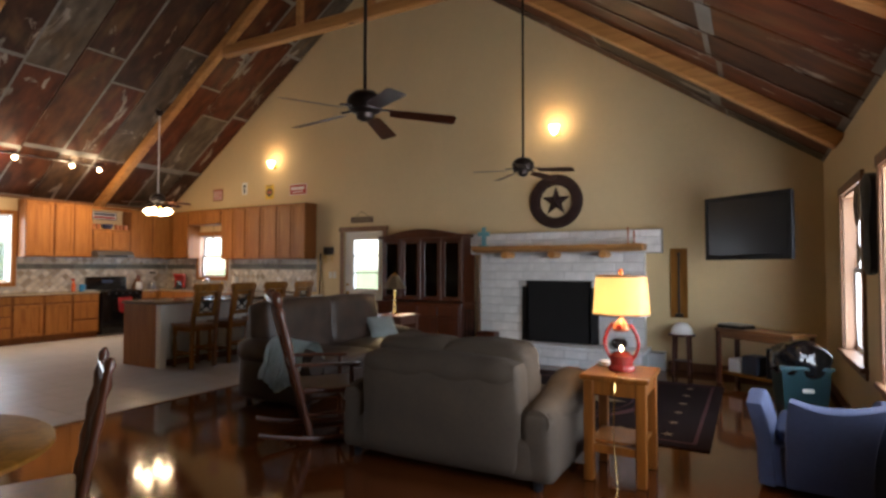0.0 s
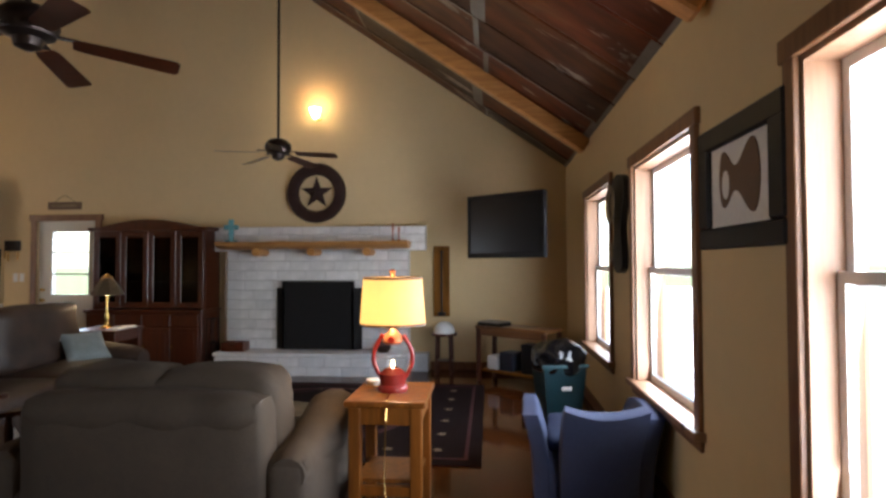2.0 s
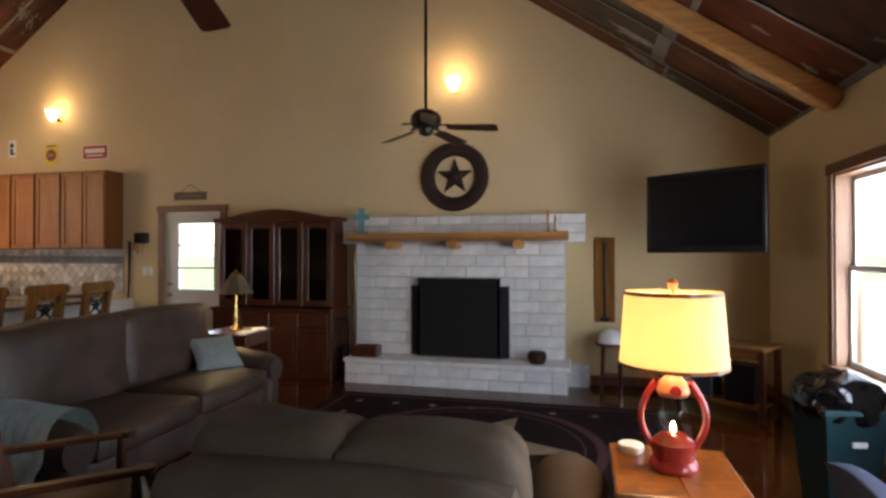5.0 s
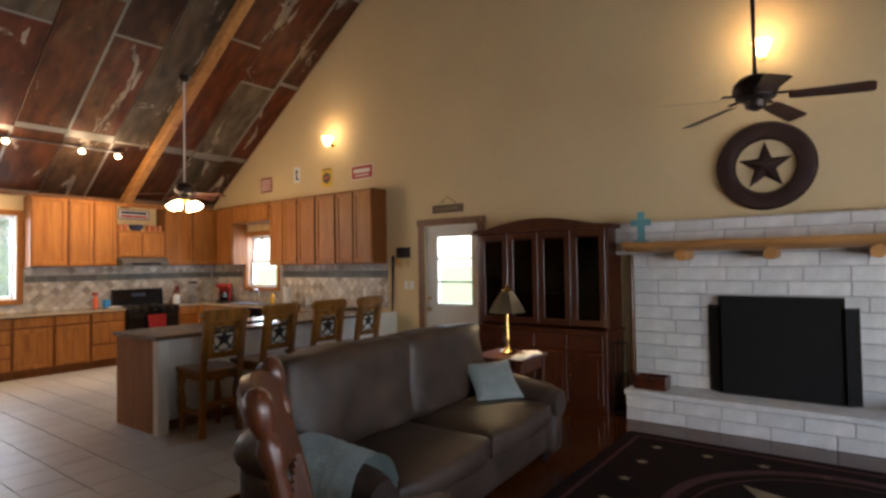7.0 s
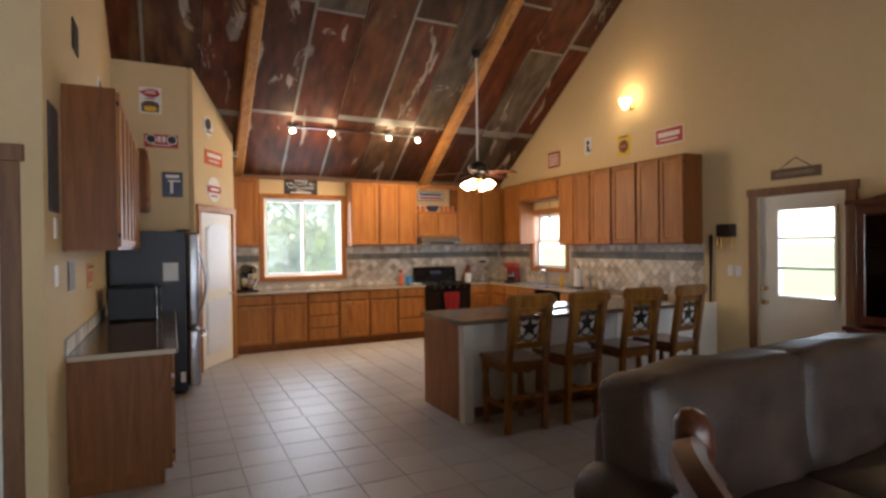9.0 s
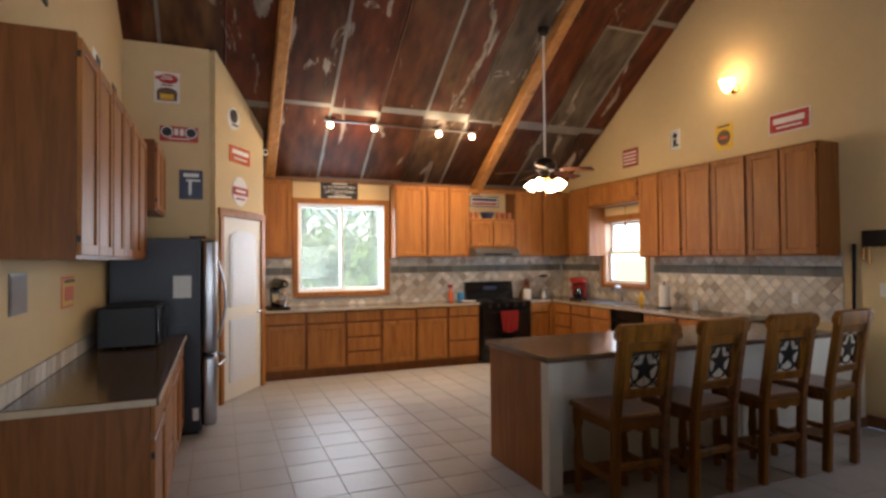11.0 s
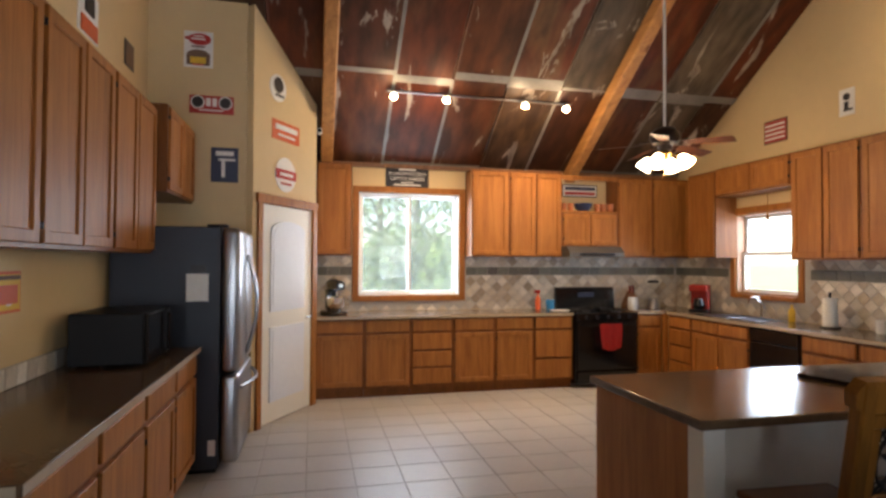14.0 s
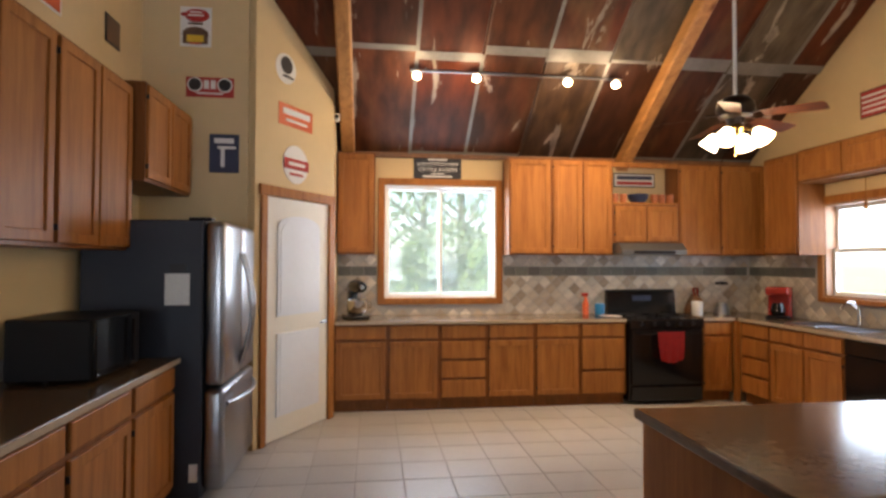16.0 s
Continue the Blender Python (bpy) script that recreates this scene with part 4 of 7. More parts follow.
t = thing("cross", "turquoise painted wooden cross on the mantel", "cross", pose(-0.36, 4.50, 1.735))
bm = box(B(), -0.012, 0.012, -0.035, 0.035, 0.03, 0.31, 0.004)
box(bm, -0.0125, 0.0125, -0.10, 0.10, 0.17, 0.235, 0.004)
part("cross_body", bm, M["turq"], t)
part("foot", box(B(), -0.04, 0.04, -0.07, 0.07, 0, 0.03, 0.004), M["turq"], t)
for y, h in ((2.30, 0.24), (2.22, 0.19)):
    bm = turned(B(), [(0.03, 0), (0.03, 0.01), (0.008, 0.03), (0.008, h * 0.6), (0.014, h * 0.62), (0.010, h)], 12, pose(-0.34, y, 1.735))
    tagged(part("candlestick", bm, M["copper"], smooth=True), "slender copper candlestick on the mantel", "candlestick", "mantel candlesticks")

# star wheel
t = thing("star_wheel", "rusty wheel rim with a metal star", "wall decor", pose(-0.02, 3.43, 2.43, 0, -90, 0))
bm = turned(B(), [(0.25, -0.0), (0.27, 0.05), (0.33, 0.07), (0.40, 0.055), (0.42, 0.02), (0.415, -0.015)], 40)
inner = [f for f in bm.faces if len(f.verts) > 4]
bmesh.ops.delete(bm, geom=inner, context="FACES_ONLY")
part("rim", bm, M["rust"], t, smooth=True)
part("back_plate", rod(B(), (0, 0, -0.016), (0, 0, -0.008), 0.26, n=32), M["wall"], t, "pale plate behind the star")
bm = B()
apex = bm.verts.new((0, 0, 0.07))
pts = [bm.verts.new((math.cos(k * math.pi / 5) * (0.235 if k % 2 == 0 else 0.095), math.sin(k * math.pi / 5) * (0.235 if k % 2 == 0 else 0.095), 0.0)) for k in range(10)]
for k in range(10):
    bm.faces.new((apex, pts[k], pts[(k + 1) % 10]))
bm.faces.new(list(reversed(pts)))
part("star", bm, M["rust"], t)

# hutch
t = thing("hutch", "dark cherry china hutch with arched cornice", "hutch")
y0, y1 = 4.80, 6.46
part("base", box(B(), -0.52, -0.01, y0 + 0.02, y1 - 0.02, 0.0, 0.80, 0.006), M["cherry"], t)
part("counter", box(B(), -0.55, -0.01, y0, y1, 0.801, 0.84, 0.008), M["cherry"], t)
bm = box(B(), -0.40, -0.01, y0 + 0.03, y0 + 0.08, 0.841, 1.90)
box(bm, -0.40, -0.01, y1 - 0.08, y1 - 0.03, 0.841, 1.90)
box(bm, -0.03, -0.01, y0 + 0.08, y1 - 0.08, 0.841, 1.90)
box(bm, -0.40, -0.031, y0 + 0.08, y1 - 0.08, 1.86, 1.90)
part("upper_case", bm, M["cherry"], t)
for z in (1.18, 1.52):
    part("shelf", box(B(), -0.36, -0.031, y0 + 0.081, y1 - 0.081, z, z + 0.02), M["cherry"], t)
bm = B()
pts = [(y0 - 0.02, 1.90), (y1 + 0.02, 1.90), (y1 + 0.02, 1.945)]
for k in range(9):
    u = 1 - k / 8
    pts.append((y0 + 0.15 + (y1 - y0 - 0.30) * u, 1.95 + 0.10 * math.sin(math.pi * u)))
pts.append((y0 - 0.02, 1.945))
prism(bm, pts, 0.44, Matrix(((0, 1, 0, -0.45), (1, 0, 0, 0), (0, 0, 1, 0), (0, 0, 0, 1))))
part("cornice", bm, M["cherry"], t)
for k in range(4):
    a = y0 + 0.05 + k * (y1 - y0 - 0.10) / 4
    b = a + (y1 - y0 - 0.10) / 4
    bm = ring(B(), -b + 0.004, -a - 0.004, 0.86, 1.89, 0.07, -0.425, -0.401)
    bm.transform(pose(0, 0, 0, 0, 0, -90))
    dd = part("glass_door", bm, M["cherry"], t)
    part("pane", box(B(), -0.414, -0.411, a + 0.065, b - 0.065, 0.925, 1.805), M["glass_dark"], dd)
    bm = box(B(), -0.545, -0.521, a + 0.006, b - 0.006, 0.08, 0.60, 0.006)
    box(bm, -0.552, -0.5455, a + 0.06, b - 0.06, 0.14, 0.54, 0.003)
    dd = part("door", bm, M["cherry"], t)
    part("knob", rod(B(), (-0.545, b - 0.035, 0.36), (-0.57, b - 0.035, 0.36), 0.012), M["brass"], dd)
    part("drawer", box(B(), -0.545, -0.521, a + 0.006, b - 0.006, 0.62, 0.78, 0.006), M["cherry"], t)


# soft seating, facing local -y, back at y = 0
def sofa(name, label, at, w, mat, seats, d=0.95, back_h=0.76, cush_h=0.90, arm_h=0.60, arm_w=0.24, join=0.02, plush=False):
    t = thing(name, label, "sofa", at)
    part("base", cushion(B(), -w / 2 + 0.05, w / 2 - 0.05, -d + 0.05, -0.04, 0.05, 0.36, 0.0), M[mat], t, smooth=True)
    bw = w / 2 - arm_w * (0.6 if not plush else 0.95)
    part("back", cushion(B(), -bw, bw, -0.26, 0.0, 0.08, back_h, 0.02, 9, 0.5), M[mat], t, smooth=True)
    for sx in (-1, 1):
        bm = cushion(B(), sx * (w / 2 - arm_w), sx * (w / 2), -d, -0.06, 0.05, arm_h - (0.08 if plush else 0.16), 0.015)
        part("arm", bm, M[mat], t, smooth=True)
        bm = B()
        r = arm_w * 0.62
        segs = 12
        prev = None
        for k in range(segs + 1):
            u = k / segs
            y = -0.06 - (d - 0.04) * u
            rr = r * (1.0 if 0 < k < segs else 0.82) * (1 + 0.03 * math.sin(u * 7))
            if plush:
                rr = (0.105 + 0.070 * math.sin(u * math.pi / 2) ** 2) * (1.0, 0.94, 0.7)[max(0, k - segs + 2)] * (0.8 if k == 0 else 1.0)
                rr *= 1 + 0.035 * math.sin(k * 2.1)
            ring = [bm.verts.new((sx * (w / 2 - arm_w * 0.45) + rr * math.cos(a), y, arm_h - 0.10 + (0.08 * u - 0.06 if plush else -0.10 * u * u) + rr * 0.95 * math.sin(a))) for a in [2 * math.pi * i / 14 for i in range(14)]]
            if prev:
                for i in range(14):
                    bm.faces.new((prev[i], prev[(i + 1) % 14], ring[(i + 1) % 14], ring[i]))
            else:
                bm.faces.new(list(reversed(ring)))
            prev = ring
        bm.faces.new(prev)
        part("arm_roll", bm, M[mat], t, smooth=True)
    inner = w - 2 * arm_w
    for k in range(seats):
        a = -inner / 2 + k * inner / seats
        b = a + inner / seats
        part("seat_cushion", cushion(B(), a + 0.006, b - 0.006, -d - 0.01, -0.26, 0.30, 0.48, 0.035), M[mat], t, smooth=True)
        bm = cushion(B(), a - ((0.01 if plush else 0.10) if k == 0 else join), b + ((0.01 if plush else 0.10) if k == seats - 1 else join), -0.52 if plush else -0.42, -0.20 if plush else -0.08, 0.42, cush_h, 0.02, 10, 0.42)
        if plush:
            mid, hw = (a + b) / 2, (b - a) / 2
            for v in bm.verts:
                e = max(0.0, abs(v.co.x - mid) / hw - 0.72)
                v.co.z += 0.03 * e * math.sin(v.co.y * 60) - 0.30 * e * e
                v.co.y += 0.04 * e * math.sin(v.co.z * 70)
                v.co.z += 0.018 * noise.noise(Vector((v.co.x * 5, v.co.y * 5, 3.0)))
        else:
            for v in bm.verts:
                q = Vector((v.co.x * 3.5 + k * 7, v.co.y * 3.5, v.co.z * 4.5))
                v.co += Vector((0.0, 0.030 * noise.noise(q) + 0.012 * noise.noise(q * 2.7), 0.022 * noise.noise(q + Vector((5, 1, 0)))))
        bm.transform(Matrix.Translation((0, 0, 0.5)) @ pose(0, 0, 0, -3 if plush else -7) @ Matrix.Translation((0, 0, -0.5)))
        part("back_cushion", bm, M[mat], t, smooth=True)
    if plush:
        ps = [Vector((-bw + 0.03 + (2 * bw - 0.06) * k / 16, -0.085 + 0.008 * math.sin(k * 1.3), back_h - 0.085 + 0.006 * math.sin(k * 0.9))) for k in range(17)]
        rs = [(0.07, 0.098)[min(1, k)] if k < 2 else 0.105 for k in range(9)]
        part("back_roll", tube(B(), ps, rs + rs[7::-1], 18), M[mat], t, smooth=True)
    for sx in (-1, 1):
        for y in (-d + 0.12, -0.12):
            part("foot", rod(B(), (sx * (w / 2 - 0.12), y, 0), (sx * (w / 2 - 0.12), y, 0.06), 0.03, 0.035), M["black"], t)
    return t


# loveseat faces the fireplace (+x); local -y turns to +x
sofa("loveseat", "tan microfiber loveseat with rolled arms", pose(-5.05, 2.71, 0, 0, 0, 90), 1.66, "suede", 2, cush_h=0.87, back_h=0.80, join=0.07, plush=True)
sofa("leather_sofa", "dark brown leather sofa facing the rug", pose(-3.12, 5.62, 0, 0, 0, 3), 2.36, "leather", 2, 1.0, 0.86, 1.01, 0.64, 0.22)
tagged(part("throw_pillow", pillow(B(), 0.42, 0.36, 0.14), M["pillow"], smooth=True, at=pose(-2.34, 4.98, 0.49, -42, 0, -28)), "grey green throw pillow on the leather sofa", "pillow")
# blue recliner by the window
t = thing("recliner", "slate blue upholstered low armchair with flared wings", "armchair", pose(-4.30, 0.45, 0, 0, 0, 86))
part("base", cushion(B(), -0.30, 0.30, -0.74, -0.05, 0.04, 0.30, 0.0, 9, 0.2), M["blue_cloth"], t, smooth=True)
part("seat_cushion", cushion(B(), -0.23, 0.23, -0.78, -0.14, 0.24, 0.38, 0.03), M["blue_cloth"], t, smooth=True)
bm = cushion(B(), -0.25, 0.19, -0.17, 0.0, 0.05, 0.58, 0.006, 10, 0.14)
for v in bm.verts:
    up = max(0.0, (v.co.z - 0.2) / 0.38)
    v.co.y += (v.co.z - 0.1) * 0.16
    v.co.x -= 0.09 * up * up * (0.5 - v.co.x)
    v.co.z += up * (0.9 * (v.co.x + 0.05) ** 2 - 0.02)
part("back", bm, M["blue_cloth"], t, smooth=True)
for sx in (-1, 1):
    bm = cushion(B(), sx * 0.24, sx * 0.34, -0.76, -0.02, 0.04, 0.50, 0.004, 9, 0.3)
    for v in bm.verts:
        up = max(0.0, (v.co.z - 0.15) / 0.35)
        v.co.x += sx * 0.07 * up * up
        v.co.z += up * (0.07 * (1 - ((v.co.y + 0.25) / 0.5) ** 2))
    part("arm", bm, M["blue_cloth"], t, smooth=True)

# end table with the lantern lamp
def end_table(at, w, d, h, mat, label):
    t = thing("end_table", label, "end table", at)
    part("top", box(B(), -w / 2, w / 2, -d / 2, d / 2, h - 0.035, h, 0.008, 2), M[mat], t)
    for sx in (-1, 1):
        for sy in (-1, 1):
            part("leg", box(B(), sx * (w / 2 - 0.02), sx * (w / 2 - 0.085), sy * (d / 2 - 0.02), sy * (d / 2 - 0.085), 0, h - 0.036, 0.006), M[mat], t)
    for sx in (-1, 1):
        part("apron", box(B(), sx * (w / 2 - 0.03), sx * (w / 2 - 0.055), -d / 2 + 0.086, d / 2 - 0.086, h - 0.13, h - 0.037), M[mat], t)
        part("stretcher", box(B(), sx * (w / 2 - 0.035), sx * (w / 2 - 0.07), -d / 2 + 0.086, d / 2 - 0.086, 0.19, 0.24), M[mat], t)
    for sy in (-1, 1):
        part("apron", box(B(), -w / 2 + 0.086, w / 2 - 0.086, sy * (d / 2 - 0.03), sy * (d / 2 - 0.055), h - 0.13, h - 0.037), M[mat], t)
    part("shelf", box(B(), -w / 2 + 0.086, w / 2 - 0.086, -d / 2 + 0.05, d / 2 - 0.05, 0.241, 0.262), M[mat], t)
    return t


end_table(pose(-4.36, 1.60, 0), 0.52, 0.44, 0.70, "honey", "square honey pine end table with lower shelf")
LX, LY = -4.34, 1.60
t = thing("table_lamp", "red lantern table lamp with lit linen shade", "lamp", pose(LX, LY, 0.70))
part("base", turned(B(), [(0.085, 0), (0.09, 0.012), (0.085, 0.03), (0.075, 0.04), (0.078, 0.10), (0.05, 0.125), (0.035, 0.13)], 22), M["red"], t, smooth=True)
part("globe", turned(B(), [(0.03, 0.13), (0.055, 0.17), (0.06, 0.21), (0.045, 0.25), (0.038, 0.27)], 18), M["glass"], t, smooth=True)
part("flame_bulb", turned(B(), [(0.006, 0.135), (0.010, 0.15), (0.003, 0.172)], 10), M["bulb"], t, smooth=True)
part("chimney_cap", turned(B(), [(0.05, 0.27), (0.06, 0.285), (0.05, 0.32), (0.03, 0.34), (0.012, 0.36), (0.012, 0.40)], 18), M["copper"], t, smooth=True)
for sx in (-1, 1):
    bm = B()
    ps = [Vector((0, sx * (0.06 + 0.055 * math.sin(math.pi * k / 10)), 0.06 + 0.26 * k / 10)) for k in range(11)]
    tube(bm, ps, 0.013)
    part("side_tube", bm, M["red"], t, smooth=True)
part("cap_knob", rod(B(), (-0.05, 0, 0.30), (-0.07, 0, 0.30), 0.02), M["red"], t)
bm = B()
n = 36
rb, rt, zb, zt = 0.192, 0.172, 0.385, 0.655
lo = [bm.verts.new((rb * math.cos(2 * math.pi * i / n), rb * math.sin(2 * math.pi * i / n), zb)) for i in range(n)]
hi = [bm.verts.new((rt * math.cos(2 * math.pi * i / n), rt * math.sin(2 * math.pi * i / n), zt)) for i in range(n)]
for i in range(n):
    bm.faces.new((lo[i], lo[(i + 1) % n], hi[(i + 1) % n], hi[i]))
bmesh.ops.solidify(bm, geom=bm.faces[:], thickness=0.003)
sh = part("shade", bm, M["shade"], t, "cream linen drum shade, lit", smooth=True)
for r_, z_ in ((rb + 0.0015, zb - 0.004), (rt + 0.0015, zt - 0.010)):
    bm = B()
    lo = [bm.verts.new((r_ * math.cos(2 * math.pi * i / n), r_ * math.sin(2 * math.pi * i / n), z_)) for i in range(n)]
    hi = [bm.verts.new((r_ * math.cos(2 * math.pi * i / n), r_ * math.sin(2 * math.pi * i / n), z_ + 0.014)) for i in range(n)]
    for i in range(n):
        bm.faces.new((lo[i], lo[(i + 1) % n], hi[(i + 1) % n], hi[i]))
    bmesh.ops.solidify(bm, geom=bm.faces[:], thickness=-0.003)
    part("trim_band", bm, M["rustic_dark"], sh, "dark braid trim")
part("harp", rod(B(), (0, 0, 0.40), (0, 0, 0.665), 0.004, n=6), M["brass"], t)
part("finial", turned(B(), [(0.006, 0.655), (0.012, 0.665), (0.02, 0.69), (0.014, 0.70), (0.008, 0.705)], 12), M["copper"], t, smooth=True)
bm = B()
ps = [Vector((-0.10, 0.0, 0.01)), Vector((-0.262, -0.01, 0.006)), Vector((-0.28, -0.01, -0.10)), Vector((-0.275, 0.0, -0.40)), Vector((-0.26, -0.02, -0.69))]
tube(bm, ps, 0.004, 6)
part("power_cord", bm, M["brass"], t)
point_lamp("table_lamp_bulb", (LX, LY, 1.20), 3.4, WARM, 0.06)
bm = turned(B(), [(0.04, 0), (0.05, 0.012), (0.05, 0.03), (0.045, 0.035)], 18)
tagged(part("coaster", bm, M["ceramic"], smooth=True, at=pose(-4.20, 1.74, 0.70)), "small pale coaster stack on the end table", "coaster")

end_table(pose(-1.66, 5.30, 0, 0, 0, 3), 0.54, 0.52, 0.73, "cherry", "glossy dark cherry end table beside the leather sofa")
t = thing("table_lamp", "brass table lamp with dark amber glass shade", "lamp", pose(-1.62, 5.34, 0.73) @ Matrix.Diagonal((0.84, 0.84, 0.84, 1)))
part("base", turned(B(), [(0.08, 0), (0.085, 0.015), (0.03, 0.05), (0.02, 0.09), (0.035, 0.14), (0.018, 0.20), (0.014, 0.42)], 18), M["brass"], t, smooth=True)
bm = turned(B(), [(0.205, 0.44), (0.15, 0.55), (0.07, 0.66), (0.05, 0.67), (0.14, 0.55), (0.195, 0.44)], 8)
bmesh.ops.delete(bm, geom=[f for f in bm.faces if len(f.verts) > 4], context="FACES_ONLY")
part("shade", bm, M["tan_glass"], t)
part("cap", turned(B(), [(0.065, 0.67), (0.06, 0.685), (0.02, 0.70), (0.012, 0.73)], 16), M["brass"], t, smooth=True)
part("bulb", turned(B(), [(0.012, 0.43), (0.03, 0.47), (0.034, 0.51), (0.02, 0.545), (0.004, 0.555)], 12), M["bulb"], t, "lit bulb", smooth=True)
point_lamp("table_lamp_bulb", (-1.62, 5.34, 1.14), 3.2, WARM, 0.04)
for dx, dy, r_ in ((-0.10, -0.02, 10), (0.13, 0.0, 40)):
    tagged(part("magazine", box(B(), -0.10, 0.10, -0.07, 0.07, 0, 0.012, 0.002), M["paper"], at=pose(-1.66 + dx, 5.14 + dy, 0.73, 0, 0, r_)), "folded magazine on the end table", "magazine")

# rocking chair, facing local +x
t = thing("rocking_chair", "glossy dark turned wood rocking chair with carved back", "rocking chair", pose(-4.56, 3.99, 0, 0, 0, -40))
W = 0.27
for sy in (-1, 1):
    bm = B()
    ps = [Vector((-0.62 + 1.15 * k / 12, sy * W, 0.022 + 0.13 * (k / 12 - 0.52) ** 2 * 2.2)) for k in range(13)]
    part("rocker", tube(bm, ps, 0.021, 8), M["rocker"], t, smooth=True)
    m = Matrix.Translation((-0.22, sy * W, 0.05)) @ pose(0, 0, 0, 0, -14, 0)
    part("back_post", turned(B(), [(0.022, 0), (0.028, 0.10), (0.020, 0.25), (0.034, 0.36), (0.024, 0.44), (0.033, 0.52), (0.026, 0.60), (0.034, 0.78), (0.026, 0.96), (0.040, 1.02), (0.024, 1.06), (0.038, 1.10), (0.044, 1.14), (0.036, 1.18), (0.012, 1.20)], 14, m), M["rocker"], t, smooth=True)
    m = Matrix.Translation((0.11, sy * W, 0.05)) @ Matrix.Diagonal((1, 1, 0.89, 1))
    part("front_leg", turned(B(), [(0.018, 0), (0.024, 0.08), (0.016, 0.16), (0.027, 0.26), (0.018, 0.36), (0.024, 0.50), (0.016, 0.62)], 12, m), M["rocker"], t, smooth=True)
    bm = bar(B(), (-0.36, sy * (W + 0.01), 0.625), (0.14, sy * (W + 0.015), 0.61), 0.065, 0.026, 0.009)
    rod(bm, (0.14, sy * (W + 0.015), 0.597), (0.14, sy * (W + 0.015), 0.625), 0.042, n=14)
    part("armrest", bm, M["rocker"], t)
    part("side_stretcher", rod(B(), (-0.25, sy * W, 0.22), (0.11, sy * W, 0.22), 0.012), M["rocker"], t)
part("seat", cushion(B(), -0.30, 0.19, -W, W, 0.38, 0.43, 0.012), M["rocker"], t, smooth=True)
# broad carved crest with a rolled top, and a lower rail
bm = B()
n = 12
sec = []
for k in range(n + 1):
    v = k / n * 2 - 1
    x0 = -0.40 - 0.05 * (1 - v * v)
    up = 0.05 * (1 - v * v)
    y = v * (W - 0.012)
    sec.append([bm.verts.new(p) for p in ((x0 + 0.010, y, 0.86), (x0 - 0.055, y, 1.08 + up), (x0 - 0.060, y, 1.13 + up), (x0 - 0.090, y, 1.155 + up), (x0 - 0.125, y, 1.145 + up), (x0 - 0.132, y, 1.11 + up), (x0 - 0.105, y, 1.09 + up), (x0 - 0.085, y, 1.07 + up), (x0 - 0.022, y, 0.86))])
for p, q in zip(sec, sec[1:]):
    for i in range(9):
        bm.faces.new((p[i], p[(i + 1) % 9], q[(i + 1) % 9], q[i]))
bm.faces.new(list(reversed(sec[0])))
bm.faces.new(sec[-1])
part("crest_rail", bm, M["rocker"], t, smooth=True)
part("back_rail", bar(B(), (-0.36, -W, 0.60), (-0.36, W, 0.60), 0.024, 0.05, 0.006), M["rocker"], t)
for k in range(7):
    y = -0.21 + 0.07 * k
    part("spindle", rod(B(), (-0.30, y, 0.43), (-0.415, y, 0.87), 0.010, n=8), M["rocker"], t)
part("front_stretcher", rod(B(), (0.11, -W, 0.26), (0.11, W, 0.26), 0.012), M["rocker"], t)
# throw over the front of the sofa's arm, local x along the arm
bm = B()
nx, prof = 22, []
for k in range(6):
    prof.append((-0.165 - 0.01 * k / 5, 0.49 + 0.05 * k / 5))
for k in range(1, 12):
    a = math.pi * (1 - k / 12)
    prof.append((0.168 * math.cos(a), 0.535 + 0.165 * math.sin(a)))
for k in range(14):
    prof.append((0.172 + 0.02 * k / 13, 0.53 - 0.27 * k / 13))
g = []
for j, (y, z) in enumerate(prof):
    row = []
    for i in range(nx + 1):
        x = -0.16 + 0.46 * i / nx
        low = max(0.0, (j - 14) / 16)
        drop = 0.10 * max(0.0, 0.25 - x) * 0.8
        fold = (0.012 + 0.024 * low) * math.sin(i * 0.95 + 0.4 * math.sin(j * 0.35)) + 0.02 * low * noise.noise(Vector((x * 8, z * 5, 2.0)))
        skew = 0.05 * low * math.sin(j * 0.3) + 0.012 * noise.noise(Vector((j * 0.3, 4.0, 0)))
        hem = 0.05 * low * math.sin(i * 0.33 + 0.8)
        row.append(bm.verts.new((x + skew, y + abs(fold) * (0.6 if j < 14 else 1.2), z - drop + hem + 0.008 * abs(noise.noise(Vector((x * 12, y * 12, 1.0)))))))
    g.append(row)
for p, q in zip(g, g[1:]):
    for i in range(nx):
        bm.faces.new((p[i], p[i + 1], q[i + 1], q[i]))
bmesh.ops.solidify(bm, geom=bm.faces[:], thickness=0.012)
tagged(part("throw_blanket", bm, M["aqua"], smooth=True, at=pose(-4.17, 4.74, 0, 0, 0, 93)), "pale aqua knitted throw over the leather sofa arm", "blanket")

# rug
t = thing("area_rug", "dark star bordered area rug with a large star", "rug", pose(0, 0, 0.004))
RX0, RX1, RY0, RY1 = -3.60, -0.98, 1.10, 4.46
part("rug_base", box(B(), RX0, RX1, RY0, RY1, 0, 0.010, 0.003), M["rug"], t)


